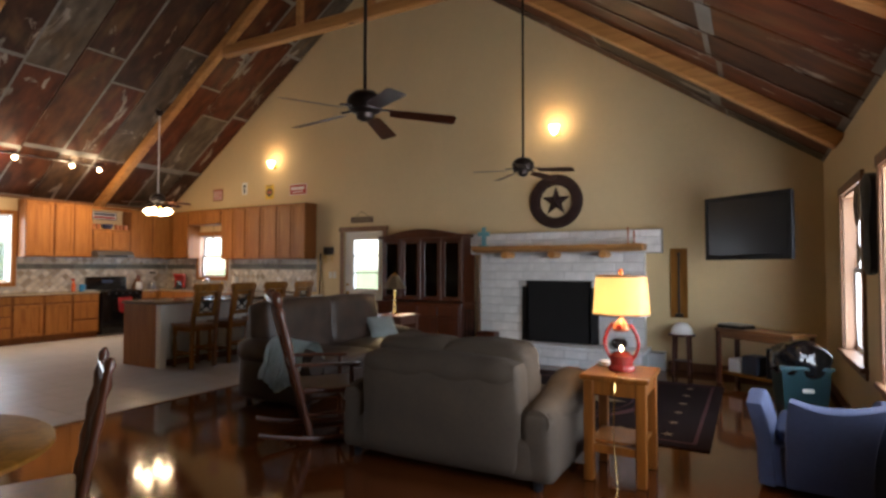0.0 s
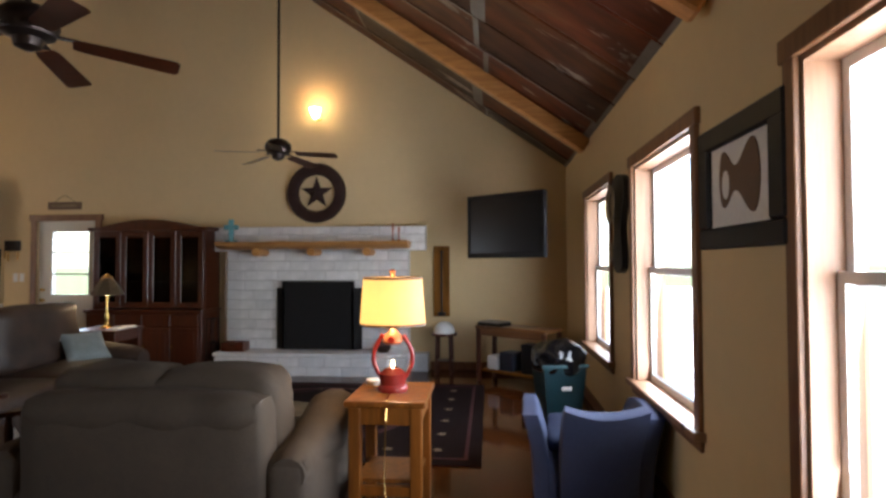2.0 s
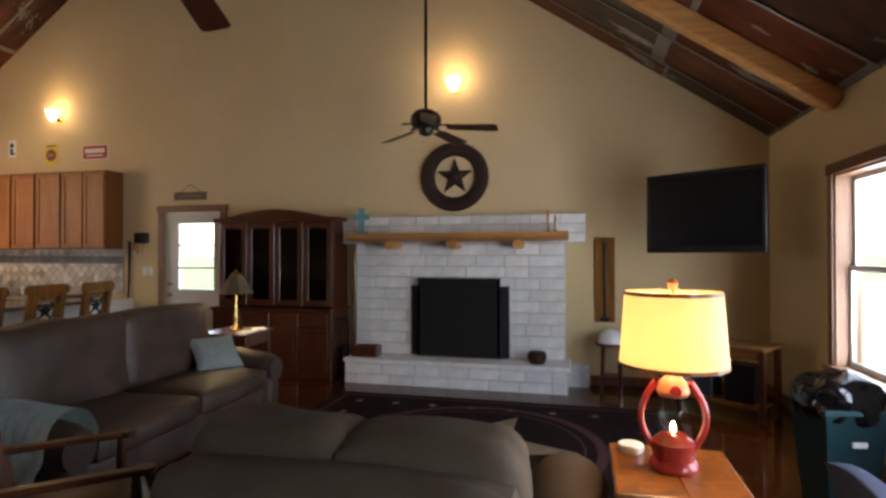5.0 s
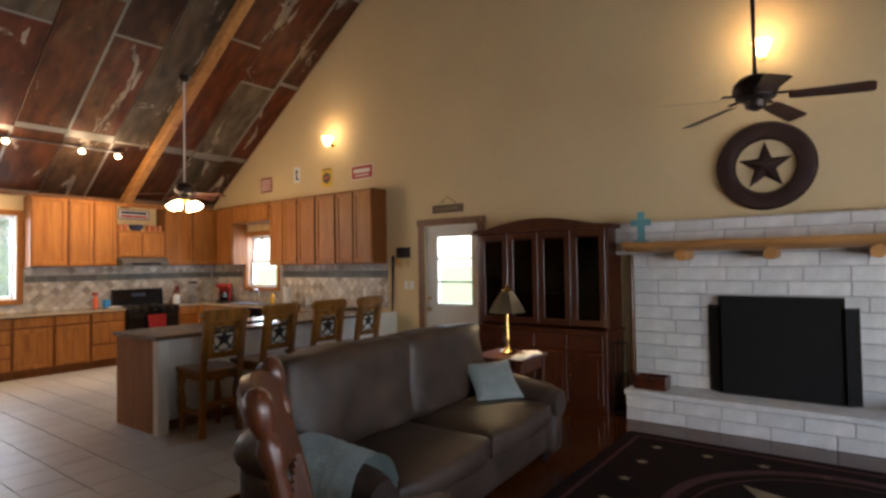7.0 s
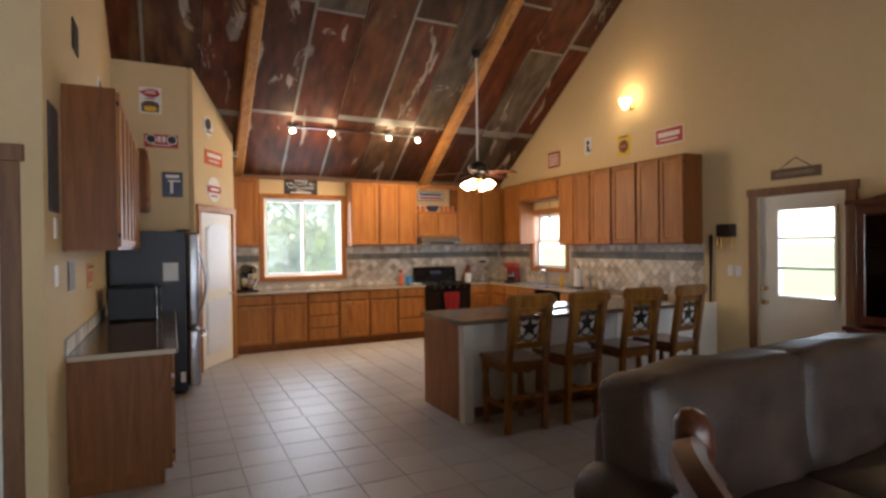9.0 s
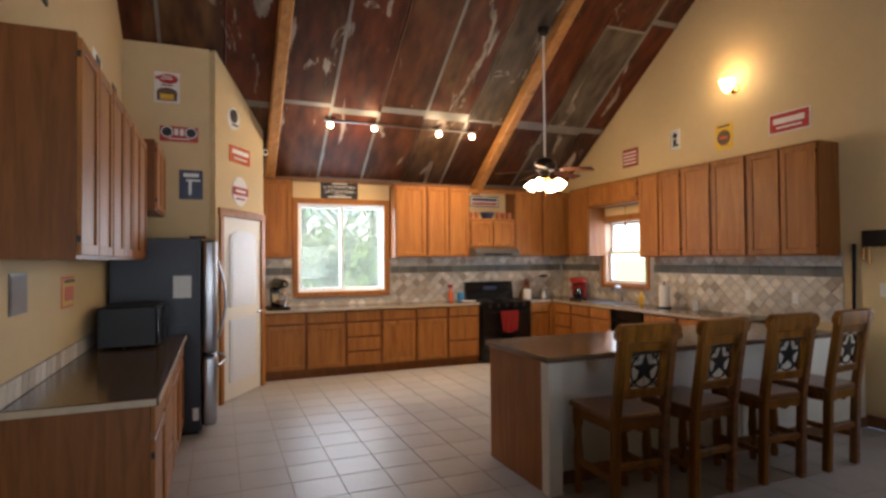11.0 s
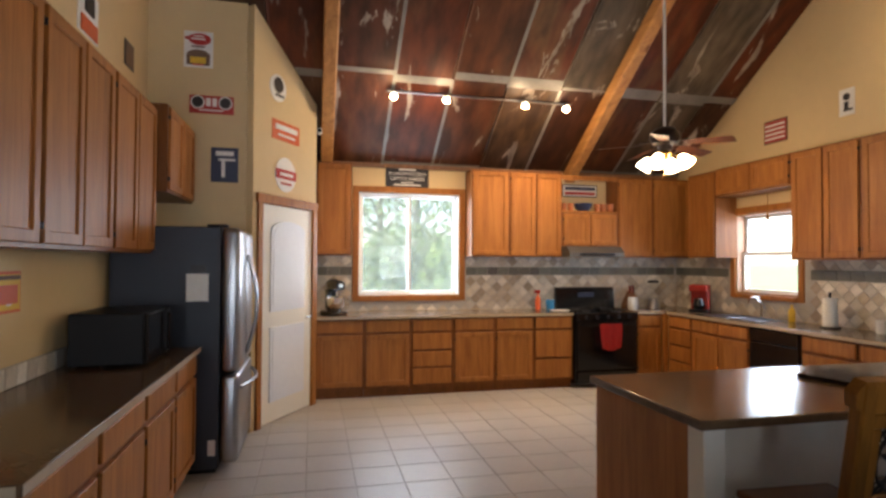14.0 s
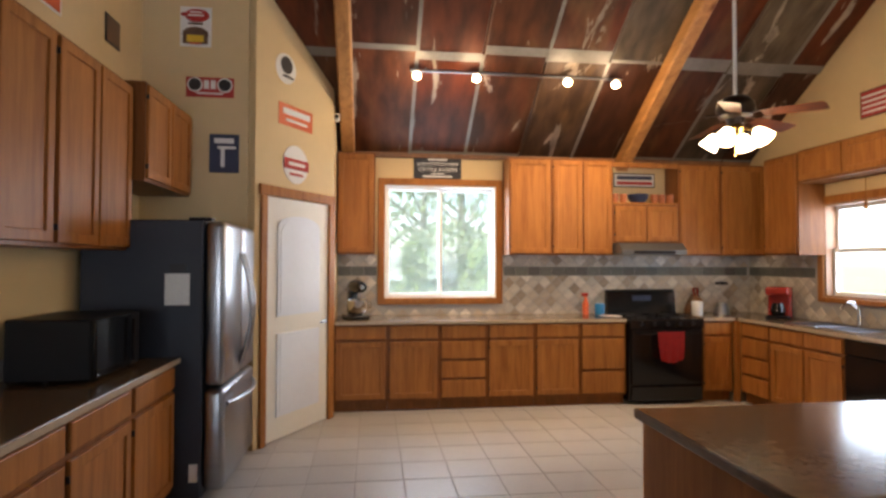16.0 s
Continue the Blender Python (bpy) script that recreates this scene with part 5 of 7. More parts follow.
def flat_star(bm, x, y, r, z, turn=0.0):
    pts = [(x + (r if k % 2 == 0 else r * 0.42) * math.cos(k * math.pi / 5 + turn), y + (r if k % 2 == 0 else r * 0.42) * math.sin(k * math.pi / 5 + turn)) for k in range(10)]
    lo = [bm.verts.new((a, b, z)) for a, b in pts]
    hi = [bm.verts.new((a, b, z + 0.003)) for a, b in pts]
    bm.faces.new(hi)
    for k in range(10):
        bm.faces.new((lo[k], lo[(k + 1) % 10], hi[(k + 1) % 10], hi[k]))


CX, CY = (RX0 + RX1) / 2, (RY0 + RY1) / 2
spots = []
for k in range(8):
    y = RY0 + 0.34 + k * (RY1 - RY0 - 0.68) / 7
    spots += [(RX0 + 0.30, y), (RX1 - 0.34, y)]
for k in range(1, 5):
    x = RX0 + 0.30 + k * (RX1 - RX0 - 0.64) / 5
    spots += [(x, RY0 + 0.34), (x, RY1 - 0.34)]
for x, y in spots:
    bm = B()
    flat_star(bm, x, y, 0.046, 0.0102, 0.3)
    part("small_star", bm, M["rug_tan"], t)
bm = B()
flat_star(bm, CX, CY, 0.815, 0.0104, radians(-20))
part("large_star", bm, M["rug_tan"], t)
for r0, r1, mt in ((0.96, 1.04, "rug_red"), (0.86, 0.88, "rug_red")):
    bm = B()
    n = 48
    vs = []
    for r in (r0, r1):
        vs.append([bm.verts.new((CX + r * math.cos(2 * math.pi * i / n), CY + r * 1.0 * math.sin(2 * math.pi * i / n), 0.0132 if r0 > 0.9 else 0.0136)) for i in range(n)])
    for i in range(n):
        bm.faces.new((vs[0][i], vs[0][(i + 1) % n], vs[1][(i + 1) % n], vs[1][i]))
    part("ring", bm, M[mt], t)
for nm, b4 in (("border", (RX0 + 0.10, RX0 + 0.13, RY0 + 0.10, RY1 - 0.10)), ("border", (RX1 - 0.13, RX1 - 0.10, RY0 + 0.10, RY1 - 0.10)), ("border", (RX0 + 0.131, RX1 - 0.131, RY0 + 0.10, RY0 + 0.13)), ("border", (RX0 + 0.131, RX1 - 0.131, RY1 - 0.13, RY1 - 0.10))):
    part(nm, box(B(), *b4, 0.0102, 0.0125), M["rug_red"], t)

# television in the corner
c = Vector((-1.01, 0.86, 1.945))
ang = math.degrees(math.atan2(1.297 - 0.42, -0.686 + 1.34))
t = thing("television", "black flat television on a corner wall arm", "television", pose(c.x, c.y, c.z, 0, 0, ang))
part("body", box(B(), -0.55, 0.55, -0.06, -0.012, -0.44, 0.32, 0.01), M["black"], t)
bm = box(B(), -0.55, 0.55, -0.010, 0.006, 0.285, 0.32, 0.003)
box(bm, -0.55, 0.55, -0.010, 0.006, -0.44, -0.38, 0.003)
box(bm, -0.55, -0.515, -0.010, 0.006, -0.379, 0.284, 0.003)
box(bm, 0.515, 0.55, -0.010, 0.006, -0.379, 0.284, 0.003)
part("bezel", bm, M["screen_mesh"], t)
part("screen", box(B(), -0.514, 0.514, -0.010, -0.004, -0.379, 0.283), M["screen"], t)
reach = t.matrix_basis.inverted() @ Vector((-0.004, 1.02, 1.945))
bm = bar(B(), (0.1, -0.06, 0), reach, 0.05, 0.05)
bar(bm, (-0.15, -0.065, 0), (0.25, -0.065, 0), 0.02, 0.25)
part("wall_arm", bm, M["iron"], t)

# console under it
t = thing("console_table", "small rustic pine console table in the corner", "table", pose(-0.83, 0.70, 0, 0, 0, ang))
part("top", box(B(), -0.50, 0.50, -0.20, 0.20, 0.64, 0.68, 0.008), M["rustic_dark"], t)
for sx in (-1, 1):
    for sy in (-1, 1):
        # Pine legs given the dark cherry, so the corner's shade sits in their colour.
        part("leg", box(B(), sx * 0.44, sx * 0.49, sy * 0.14, sy * 0.19, 0, 0.639, 0.005), M["cherry"], t)
part("shelf", box(B(), -0.44, 0.44, -0.139, 0.139, 0.12, 0.15), M["rustic"], t)
part("apron", box(B(), -0.439, 0.439, 0.145, 0.17, 0.56, 0.639), M["rustic_dark"], t)
t = thing("media_box", "silver and black media player on the console", "media player", pose(-0.70, 0.98, 0.681, 0, 0, ang))
part("case", box(B(), -0.17, 0.17, -0.12, 0.12, 0.0, 0.035, 0.004), M["black"], t)
part("lid", box(B(), -0.16, 0.16, -0.11, 0.11, 0.036, 0.05, 0.003), M["steel"], t)
for dx, w_, h_, m_, nm, lb in ((-0.24, 0.26, 0.34, "black", "subwoofer", "black subwoofer box under the console"), (0.10, 0.20, 0.22, "steel_side", "storage_box", "grey storage box on the console shelf"), (0.30, 0.16, 0.16, "paper", "storage_box", "white storage box on the console shelf")):
    a = radians(ang)
    tagged(part(nm, box(B(), -w_ / 2, w_ / 2, -0.11, 0.11, 0, h_, 0.01), M[m_], at=pose(-0.83 + dx * math.cos(a), 0.70 + dx * math.sin(a), 0.151, 0, 0, ang)), lb, "box")

# bin with a black bag, dark bag next to it
t = thing("waste_bin", "teal plastic bin filled with black bags", "bin", pose(-2.78, 0.46, 0, 0, 0, 12))
bm = B()
lo = [bm.verts.new((x, y, 0)) for x, y in ((-0.13, -0.13), (0.13, -0.13), (0.13, 0.13), (-0.13, 0.13))]
hi = [bm.verts.new((x, y, 0.60)) for x, y in ((-0.18, -0.18), (0.18, -0.18), (0.18, 0.18), (-0.18, 0.18))]
bm.faces.new(list(reversed(lo)))
for i in range(4):
    bm.faces.new((lo[i], lo[(i + 1) % 4], hi[(i + 1) % 4], hi[i]))
bmesh.ops.solidify(bm, geom=bm.faces[:], thickness=0.006)
part("body", bm, M["teal"], t)
part("rim", box(B(), -0.195, -0.176, -0.195, 0.195, 0.58, 0.61, 0.004), M["teal"], t)
part("badge", box(B(), -0.181, -0.170, -0.05, 0.03, 0.40, 0.43), M["paper"], t, "white label")
bm = cushion(B(), -0.17, 0.17, -0.17, 0.17, 0.50, 0.76, 0.04)
for v in bm.verts:
    v.co += Vector((noise.noise(v.co * 11), noise.noise(v.co * 12 + Vector((3, 0, 0))), noise.noise(v.co * 10))) * 0.03
part("bag", bm, M["black_gloss"], t, "crumpled black plastic bag", smooth=True)

# small dark stand with a white domed lamp
t = thing("plant_stand", "dark wooden stand beside the hearth", "side table", pose(-0.27, 1.63, 0))
part("top", rod(B(), (0, 0, 0.50), (0, 0, 0.53), 0.17, n=22), M["cherry"], t)
for k in range(4):
    a = k * math.pi / 2 + 0.7
    part("leg", rod(B(), (0.14 * math.cos(a), 0.14 * math.sin(a), 0), (0.12 * math.cos(a), 0.12 * math.sin(a), 0.50), 0.016, 0.02, 8), M["cherry"], t)
part("shelf", rod(B(), (0, 0, 0.16), (0, 0, 0.175), 0.12, n=18), M["cherry"], t)
bm = turned(B(), [(0.14, 0.0), (0.135, 0.05), (0.11, 0.10), (0.07, 0.135), (0.02, 0.15)], 22)
tagged(part("dome_hat", bm, M["ceramic"], smooth=True, at=pose(-0.27, 1.63, 0.531)), "white domed hard hat on the dark stand", "hat")
t = thing("wall_plank", "tall pine plank with an iron rod on it", "wall decor", pose(0, 1.685, 1.20, 0, 0, -90))
part("plank", box(B(), -0.11, 0.11, -0.025, 0, -0.48, 0.48, 0.004), M["rustic"], t)
part("iron_rod", rod(B(), (0, -0.035, -0.42), (0, -0.035, 0.40), 0.013), M["iron"], t)
part("hook", box(B(), -0.05, 0.05, -0.06, -0.026, -0.47, -0.42, 0.005), M["iron"], t)
part("knob", rod(B(), (0, -0.026, 0.40), (0, -0.06, 0.40), 0.02), M["iron"], t)

# picture and clock on the window wall (facing +y)
t = thing("framed_picture", "dark framed drawing of a bonnet shape", "picture", pose(-5.19, 0.0, 1.785, 0, 0, 180))
bm = box(B(), -0.39, 0.39, -0.035, -0.002, 0.16, 0.262, 0.01)
box(bm, -0.39, 0.39, -0.035, -0.002, -0.29, -0.195, 0.01)
box(bm, -0.39, -0.275, -0.035, -0.002, -0.194, 0.174, 0.01)
box(bm, 0.275, 0.39, -0.035, -0.002, -0.194, 0.174, 0.01)
part("frame", bm, M["black"], t)
part("mat", box(B(), -0.28, 0.28, -0.012, -0.002, -0.20, 0.18), M["paper"], t)
bm = B()
def waisted(n, x0, x1, waist, h0, h1, hw):
    """Outline of a bow shape: two rounded ends and a waist between."""
    top = []
    for k in range(n + 1):
        u = k / n
        x = x0 + (x1 - x0) * u
        d = (u - waist) / (waist if u < waist else 1 - waist)
        h = hw + ((h0 if u < waist else h1) - hw) * math.sin(min(1.0, abs(d) / 0.72) * math.pi / 2) ** 2
        if abs(d) > 0.72:
            h *= math.sqrt(max(0.02, 1 - ((abs(d) - 0.72) / 0.28) ** 2))
        top.append((x, h))
    return top


up = waisted(40, -0.185, 0.185, 0.42, 0.115, 0.14, 0.045)
prism(bm, [(x, h + 0.015 - 0.05 * (x + 0.1)) for x, h in up] + [(x, -h - 0.05 * (x + 0.1)) for x, h in reversed(up)], 0.003, pose(0, -0.0155, 0))
part("drawing", bm, M["sign_brown"], t)
bm = B()
prism(bm, [(0.036 * math.cos(a) - 0.115, 0.062 * math.sin(a) - 0.015) for a in [2 * math.pi * k / 20 for k in range(20)]], 0.002, pose(0, -0.0185, 0))
part("drawing_light", bm, M["paper"], t)
t = thing("wall_clock", "dark figure eight wall clock between the windows", "clock", pose(-3.17, 0.0, 1.74, 0, 0, 180))
up = waisted(56, -0.38, 0.38, 0.44, 0.155, 0.225, 0.115)
bm = prism(B(), [(h, z) for z, h in up] + [(-h, z) for z, h in reversed(up)], 0.10, pose(0, -0.05, 0))
part("case", bm, M["black"], t)
part("dial", rod(B(), (0, -0.101, 0.15), (0, -0.104, 0.15), 0.155, n=28), M["rug_tan"], t, "aged cream dial")
part("pendulum_window", rod(B(), (0, -0.096, -0.22), (0, -0.099, -0.22), 0.08, n=20), M["rug_tan"], t)
for a, l in ((40, 0.10), (150, 0.13)):
    part("hand", bar(B(), (0, -0.107, 0.15), (l * math.sin(radians(a)), -0.107, 0.15 + l * math.cos(radians(a))), 0.008, 0.004), M["black"], t)

# dining table and chair near the start
t = thing("dining_table", "round honey wood dining table", "table", pose(-7.69, 3.52, 0))
part("top", turned(B(), [(0.60, 0.715), (0.635, 0.73), (0.635, 0.745), (0.62, 0.755)], 36), M["rustic"], t, smooth=True)
part("pedestal", turned(B(), [(0.20, 0.02), (0.10, 0.10), (0.07, 0.30), (0.11, 0.45), (0.06, 0.60), (0.20, 0.714)], 18), M["rustic"], t, smooth=True)
for k in range(4):
    a = k * math.pi / 2
    part("foot", bar(B(), (0.05 * math.cos(a), 0.05 * math.sin(a), 0.06), (0.42 * math.cos(a), 0.42 * math.sin(a), 0.03), 0.06, 0.055, 0.008), M["rustic"], t)
t = thing("dining_chair", "turned wood dining chair at the round table", "chair", pose(-7.14, 3.44, 0, 0, 0, 154))
part("seat", box(B(), -0.21, 0.21, -0.20, 0.20, 0.43, 0.465, 0.012, 2), M["rocker"], t)
for sx in (-1, 1):
    for sy in (-1, 1):
        part("leg", rod(B(), (sx * 0.19, sy * 0.18, 0), (sx * 0.16, sy * 0.15, 0.43), 0.016, 0.022, 8), M["rocker"], t)
    m = Matrix.Translation((-0.19, sx * 0.18, 0.46)) @ pose(0, 0, 0, 0, -9.8, 0)
    part("back_post", turned(B(), [(0.018, 0), (0.024, 0.05), (0.015, 0.10), (0.027, 0.17), (0.018, 0.24), (0.027, 0.32), (0.016, 0.40), (0.026, 0.46), (0.016, 0.51), (0.024, 0.55), (0.008, 0.58)], 12, m), M["rocker"], t, smooth=True)
part("crest_rail", bar(B(), (-0.27, -0.17, 0.93), (-0.27, 0.17, 0.93), 0.022, 0.09, 0.008), M["rocker"], t)
for k in range(5):
    y = -0.12 + 0.06 * k
    part("spindle", rod(B(), (-0.19, y, 0.46), (-0.27, y, 0.94), 0.008, n=6), M["rocker"], t)

# ---- kitchen ----
def shaker_door(name, x0, x1, z0, z1, y, parent, hinge_left=True, mat="oak"):
    """A framed door with a recessed panel, in front of y."""
    s = 0.055
    d = part(name, ring(B(), x0, x1, z0, z1, s, y - 0.02, y), M[mat], parent)
    part("panel", box(B(), x0 + s - 0.002, x1 - s + 0.002, y - 0.009, y - 0.002, z0 + s - 0.002, z1 - s + 0.002), M[mat], d)
    xh = x0 - 0.008 if hinge_left else x1
    for z in (z0 + 0.06, z1 - 0.09):
        part("hinge", box(B(), xh, xh + 0.008, y - 0.018, y - 0.002, z, z + 0.03), M["iron"], d)
    return d


def drawer(x0, x1, z0, z1, y, parent):
    return part("drawer", box(B(), x0, x1, y - 0.02, y, z0, z1, 0.007, 2), M["oak"], parent)


def base_unit(at, w, plan, group, d=0.60, ends=(False, False)):
    """A floor cabinet: plan is 'door' (drawer over door), 'pair', 'drawers3' or 'drawers4'."""
    t = thing("base_cabinet", {"door": "oak base cabinet with one drawer over a panel door", "pair": "oak base cabinet with two panel doors and two drawers",
                               "drawers3": "oak base cabinet with three drawers", "drawers4": "oak base cabinet with four drawers"}[plan], "cabinet", at, group)
    # Body and toe kick in the darker oak, gap shade painted in.
    part("body", box(B(), 0, w, -d, -0.003, 0.10, 0.878), M["oak_shaded"], t)
    part("toe_kick", box(B(), 0.002, w - 0.002, -d + 0.05, -0.01, 0.0, 0.10), M["oak_shaded"], t)
    g = 0.022
    if plan == "door":
        drawer(g, w - g, 0.735, 0.862, -d, t)
        shaker_door("door", g, w - g, 0.13, 0.705, -d, t)
    elif plan == "pair":
        m = w / 2
        drawer(g, m - 0.012, 0.735, 0.862, -d, t)
        drawer(m + 0.012, w - g, 0.735, 0.862, -d, t)
        shaker_door("door", g, m - 0.012, 0.13, 0.705, -d, t)
        shaker_door("door", m + 0.012, w - g, 0.13, 0.705, -d, t, False)
    else:
        zs = ((0.13, 0.355), (0.385, 0.705), (0.735, 0.862)) if plan == "drawers3" else ((0.13, 0.305), (0.33, 0.50), (0.525, 0.705), (0.735, 0.862))
        for a, b in zs:
            drawer(g, w - g, a, b, -d, t)
    return t


def wall_unit(at, w, h, doors, group, d=0.30, label="oak wall cabinet with flat panel doors"):
    """A wall cabinet hanging from its top at height 0 of its own frame upward."""
    t = thing("wall_cabinet", label, "cabinet", at, group)
    part("body", box(B(), 0.001, w - 0.001, -d, -0.003, 0, h), M["oak_shaded"], t)
    g = 0.02
    n = doors
    for i in range(n):
        a, b = g + i * (w - g) / n, (i + 1) * (w - g) / n
        shaker_door("door", a, b, 0.02, h - 0.02, -d, t, i % 2 == 0)
    return t


KW = DEPTH
x = -4.985
for w_, p_ in ((0.54, "door"), (0.53, "door"), (0.50, "drawers4"), (0.51, "door"), (0.49, "door"), (0.515, "drawers3")):
    base_unit(pose(x, KW, 0), w_, p_, "base cabinets under the window")
    x += w_
base_unit(pose(-1.025, KW, 0), 0.363, "door", "base cabinets under the window")
y = 12.27
for w_, p_ in ((0.45, "drawers4"), (0.90, "pair")):
    base_unit(pose(0, y, 0, 0, 0, -90), w_, p_, "base cabinets under the sink window")
    y -= w_
DW_Y = y
y -= 0.62
for w_, p_ in ((0.56, "door"), (0.90, "pair")):
    base_unit(pose(0, y, 0, 0, 0, -90), w_, p_, "base cabinets under the sink window")
    y -= w_
tagged(part("trim", box(B(), -0.66, -0.602, 12.272, 12.329, 0.0, 0.878, 0.003), M["oak"]), "oak corner filler between base cabinets", "trim", kind="structure")
y = 7.84
for w_, p_ in ((0.615, "door"), (0.615, "drawers3"), (0.615, "door"), (0.615, "door")):
    base_unit(pose(LEFT, y, 0, 0, 0, 90), w_, p_, "base cabinets beside the fridge")
    y += w_

# worktops
def worktop(name, boxes, label):
    bm = B()
    for b4 in boxes:
        box(bm, *b4, 0.006, 2)
    top = tagged(part(name, bm, M["counter"]), label, "worktop")
    return top


# Thin pale strips put the window's sheen on worktop edges into colour.
def edge_band(top, x0, x1, y0, y1):
    part("edge_band", box(B(), x0, x1, y0, y1, 0.884, 0.917, 0.001), M["counter_sheen"], top, "pale tan strip painted as window sheen")


w_top = worktop("worktop", [(-4.985, -1.90, KW - 0.635, KW - 0.004, 0.88, 0.92)], "brown speckled laminate worktop below the kitchen window")
edge_band(w_top, -4.975, -1.905, KW - 0.639, KW - 0.6355)
w_top = worktop("worktop", [(-1.03, -0.637, KW - 0.635, KW - 0.004, 0.88, 0.92), (-0.635, -0.004, 8.83, KW - 0.005, 0.8805, 0.9205)], "brown speckled laminate worktop along the sink wall")
edge_band(w_top, -1.02, -0.65, KW - 0.639, KW - 0.6355)
edge_band(w_top, -0.639, -0.6355, 8.85, KW - 0.66)
w_top = worktop("worktop", [(LEFT + 0.004, -5.79, 7.80, 10.31, 0.88, 0.92)], "brown laminate worktop beside the fridge")
edge_band(w_top, -5.7895, -5.786, 7.81, 10.30)
edge_band(w_top, LEFT + 0.01, -5.80, 7.796, 7.7995)
t = thing("tile_upstand", "row of square travertine tiles behind the worktop", "backsplash")
part("grout_bed", box(B(), LEFT + 0.002, LEFT + 0.008, 7.80, 10.31, 0.921, 1.025), M["grout"], t)
up_tile = mesh_of("tile", box(B(), 0.0085, 0.016, 0.003, 0.101, 0.922, 1.024, 0.003), M["splash"])
for k in range(24):
    ob = new("tile", up_tile)
    ob.parent = t
    ob.location = (LEFT, 7.80 + 0.1045 * k, 0)

# peninsula
t = thing("peninsula", "oak breakfast peninsula with white painted front", "kitchen island")
part("worktop", box(B(), -3.54, -0.64, 7.93, 8.825, 0.88, 0.92, 0.008, 2), M["counter"], t, "brown speckled laminate top")
part("body", box(B(), -3.49, -0.62, 8.13, 8.79, 0.0, 0.878), M["oak_shaded"], t)
part("end_panel", box(B(), -3.512, -3.491, 8.05, 8.80, 0.0, 0.878, 0.003), M["oak"], t)
part("front_panel", box(B(), -3.41, -0.02, 8.10, 8.129, 0.09, 0.878), M["white_door"], t, "white painted panel")
part("corner_post", box(B(), -3.512, -3.411, 7.95, 8.049, 0.0, 0.878, 0.004), M["white_door"], t, "white painted post")
for xx in (-2.55, -1.55):
    part("stile", box(B(), xx - 0.05, xx + 0.05, 8.085, 8.099, 0.09, 0.878, 0.003), M["white_door"], t)
part("baseboard", box(B(), -3.41, -0.02, 8.085, 8.128, 0.0, 0.089, 0.003), M["trim"], t)

# wall cabinets
G1 = "wall cabinets beside the kitchen window"
wall_unit(pose(-4.985, KW, 1.60), 0.41, 1.09, 1, G1)
wall_unit(pose(-3.11, KW, 1.60), 0.49, 1.08, 1, G1)
wall_unit(pose(-2.62, KW, 1.60), 0.72, 1.08, 2, G1)
wall_unit(pose(-1.90, KW, 1.74), 0.79, 0.44, 2, G1, label="short oak cabinet over the range hood")
wall_unit(pose(-1.11, KW, 1.60), 0.52, 1.06, 1, G1)
wall_unit(pose(-0.59, KW, 1.60), 0.58, 1.06, 1, G1)
G2 = "wall cabinets beside the sink window"
wall_unit(pose(0, 12.28, 1.60, 0, 0, -90), 0.50, 1.05, 1, G2)
wall_unit(pose(0, 11.78, 2.33, 0, 0, -90), 1.08, 0.33, 2, G2, label="short oak cabinet bridging over the sink window")
for y_, w_, n_ in ((10.70, 0.74, 2), (9.96, 0.44, 1), (9.52, 0.46, 1), (9.06, 0.76, 2)):
    wall_unit(pose(0, y_, 1.57, 0, 0, -90), w_, 1.09, n_, G2)
G3 = "wall cabinets above the microwave"
for i in range(3):
    wall_unit(pose(LEFT, 7.80 + 0.86 * i, 1.585, 0, 0, 90), 0.86, 1.05, 2, G3)
wall_unit(pose(LEFT, 10.385, 2.03, 0, 0, 90), 0.88, 0.64, 2, G3, 0.38, label="short oak cabinet above the fridge")

# open shelf over the hood with cups
t = thing("open_shelf", "open oak shelf niche over the range hood", "shelf")
part("shelf_board", box(B(), -1.898, -1.112, KW - 0.30, KW - 0.004, 2.182, 2.205), M["oak"], t)
part("top_rail", box(B(), -1.898, -1.112, KW - 0.30, KW - 0.28, 2.60, 2.66), M["oak"], t)
rnd = random.Random(3)
for i, xx in enumerate((-1.84, -1.74, -1.36, -1.27, -1.17)):
    bm = turned(B(), [(0.03, 0), (0.04, 0.02), (0.042, 0.10), (0.038, 0.10), (0.034, 0.02)], 14)
    tagged(part("cup", bm, M["copper"], smooth=True, at=pose(xx, KW - 0.22, 2.206)), "orange glazed cup on the oak shelf", "cup", "cups on the shelf")
bm = turned(B(), [(0.07, 0), (0.11, 0.05), (0.12, 0.10), (0.11, 0.10), (0.06, 0.02)], 20)
tagged(part("bowl", bm, M["sign_blue"], smooth=True, at=pose(-1.55, KW - 0.20, 2.206)), "dark blue bowl on the oak shelf", "bowl")

# range hood, stove
t = thing("range_hood", "slim steel range hood under the cabinet", "range hood")
bm = B()
prism(bm, [(0, 0), (0.50, 0), (0.50, 0.05), (0.42, 0.13), (0, 0.13)], 0.76, Matrix(((0, 1, 0, -1.89), (-1, 0, 0, KW - 0.004), (0, 0, 1, 1.605), (0, 0, 0, 1))))
part("canopy", bm, M["hood"], t)
part("vent_grille", box(B(), -1.75, -1.27, KW - 0.512, KW - 0.503, 1.615, 1.65), M["black"], t)

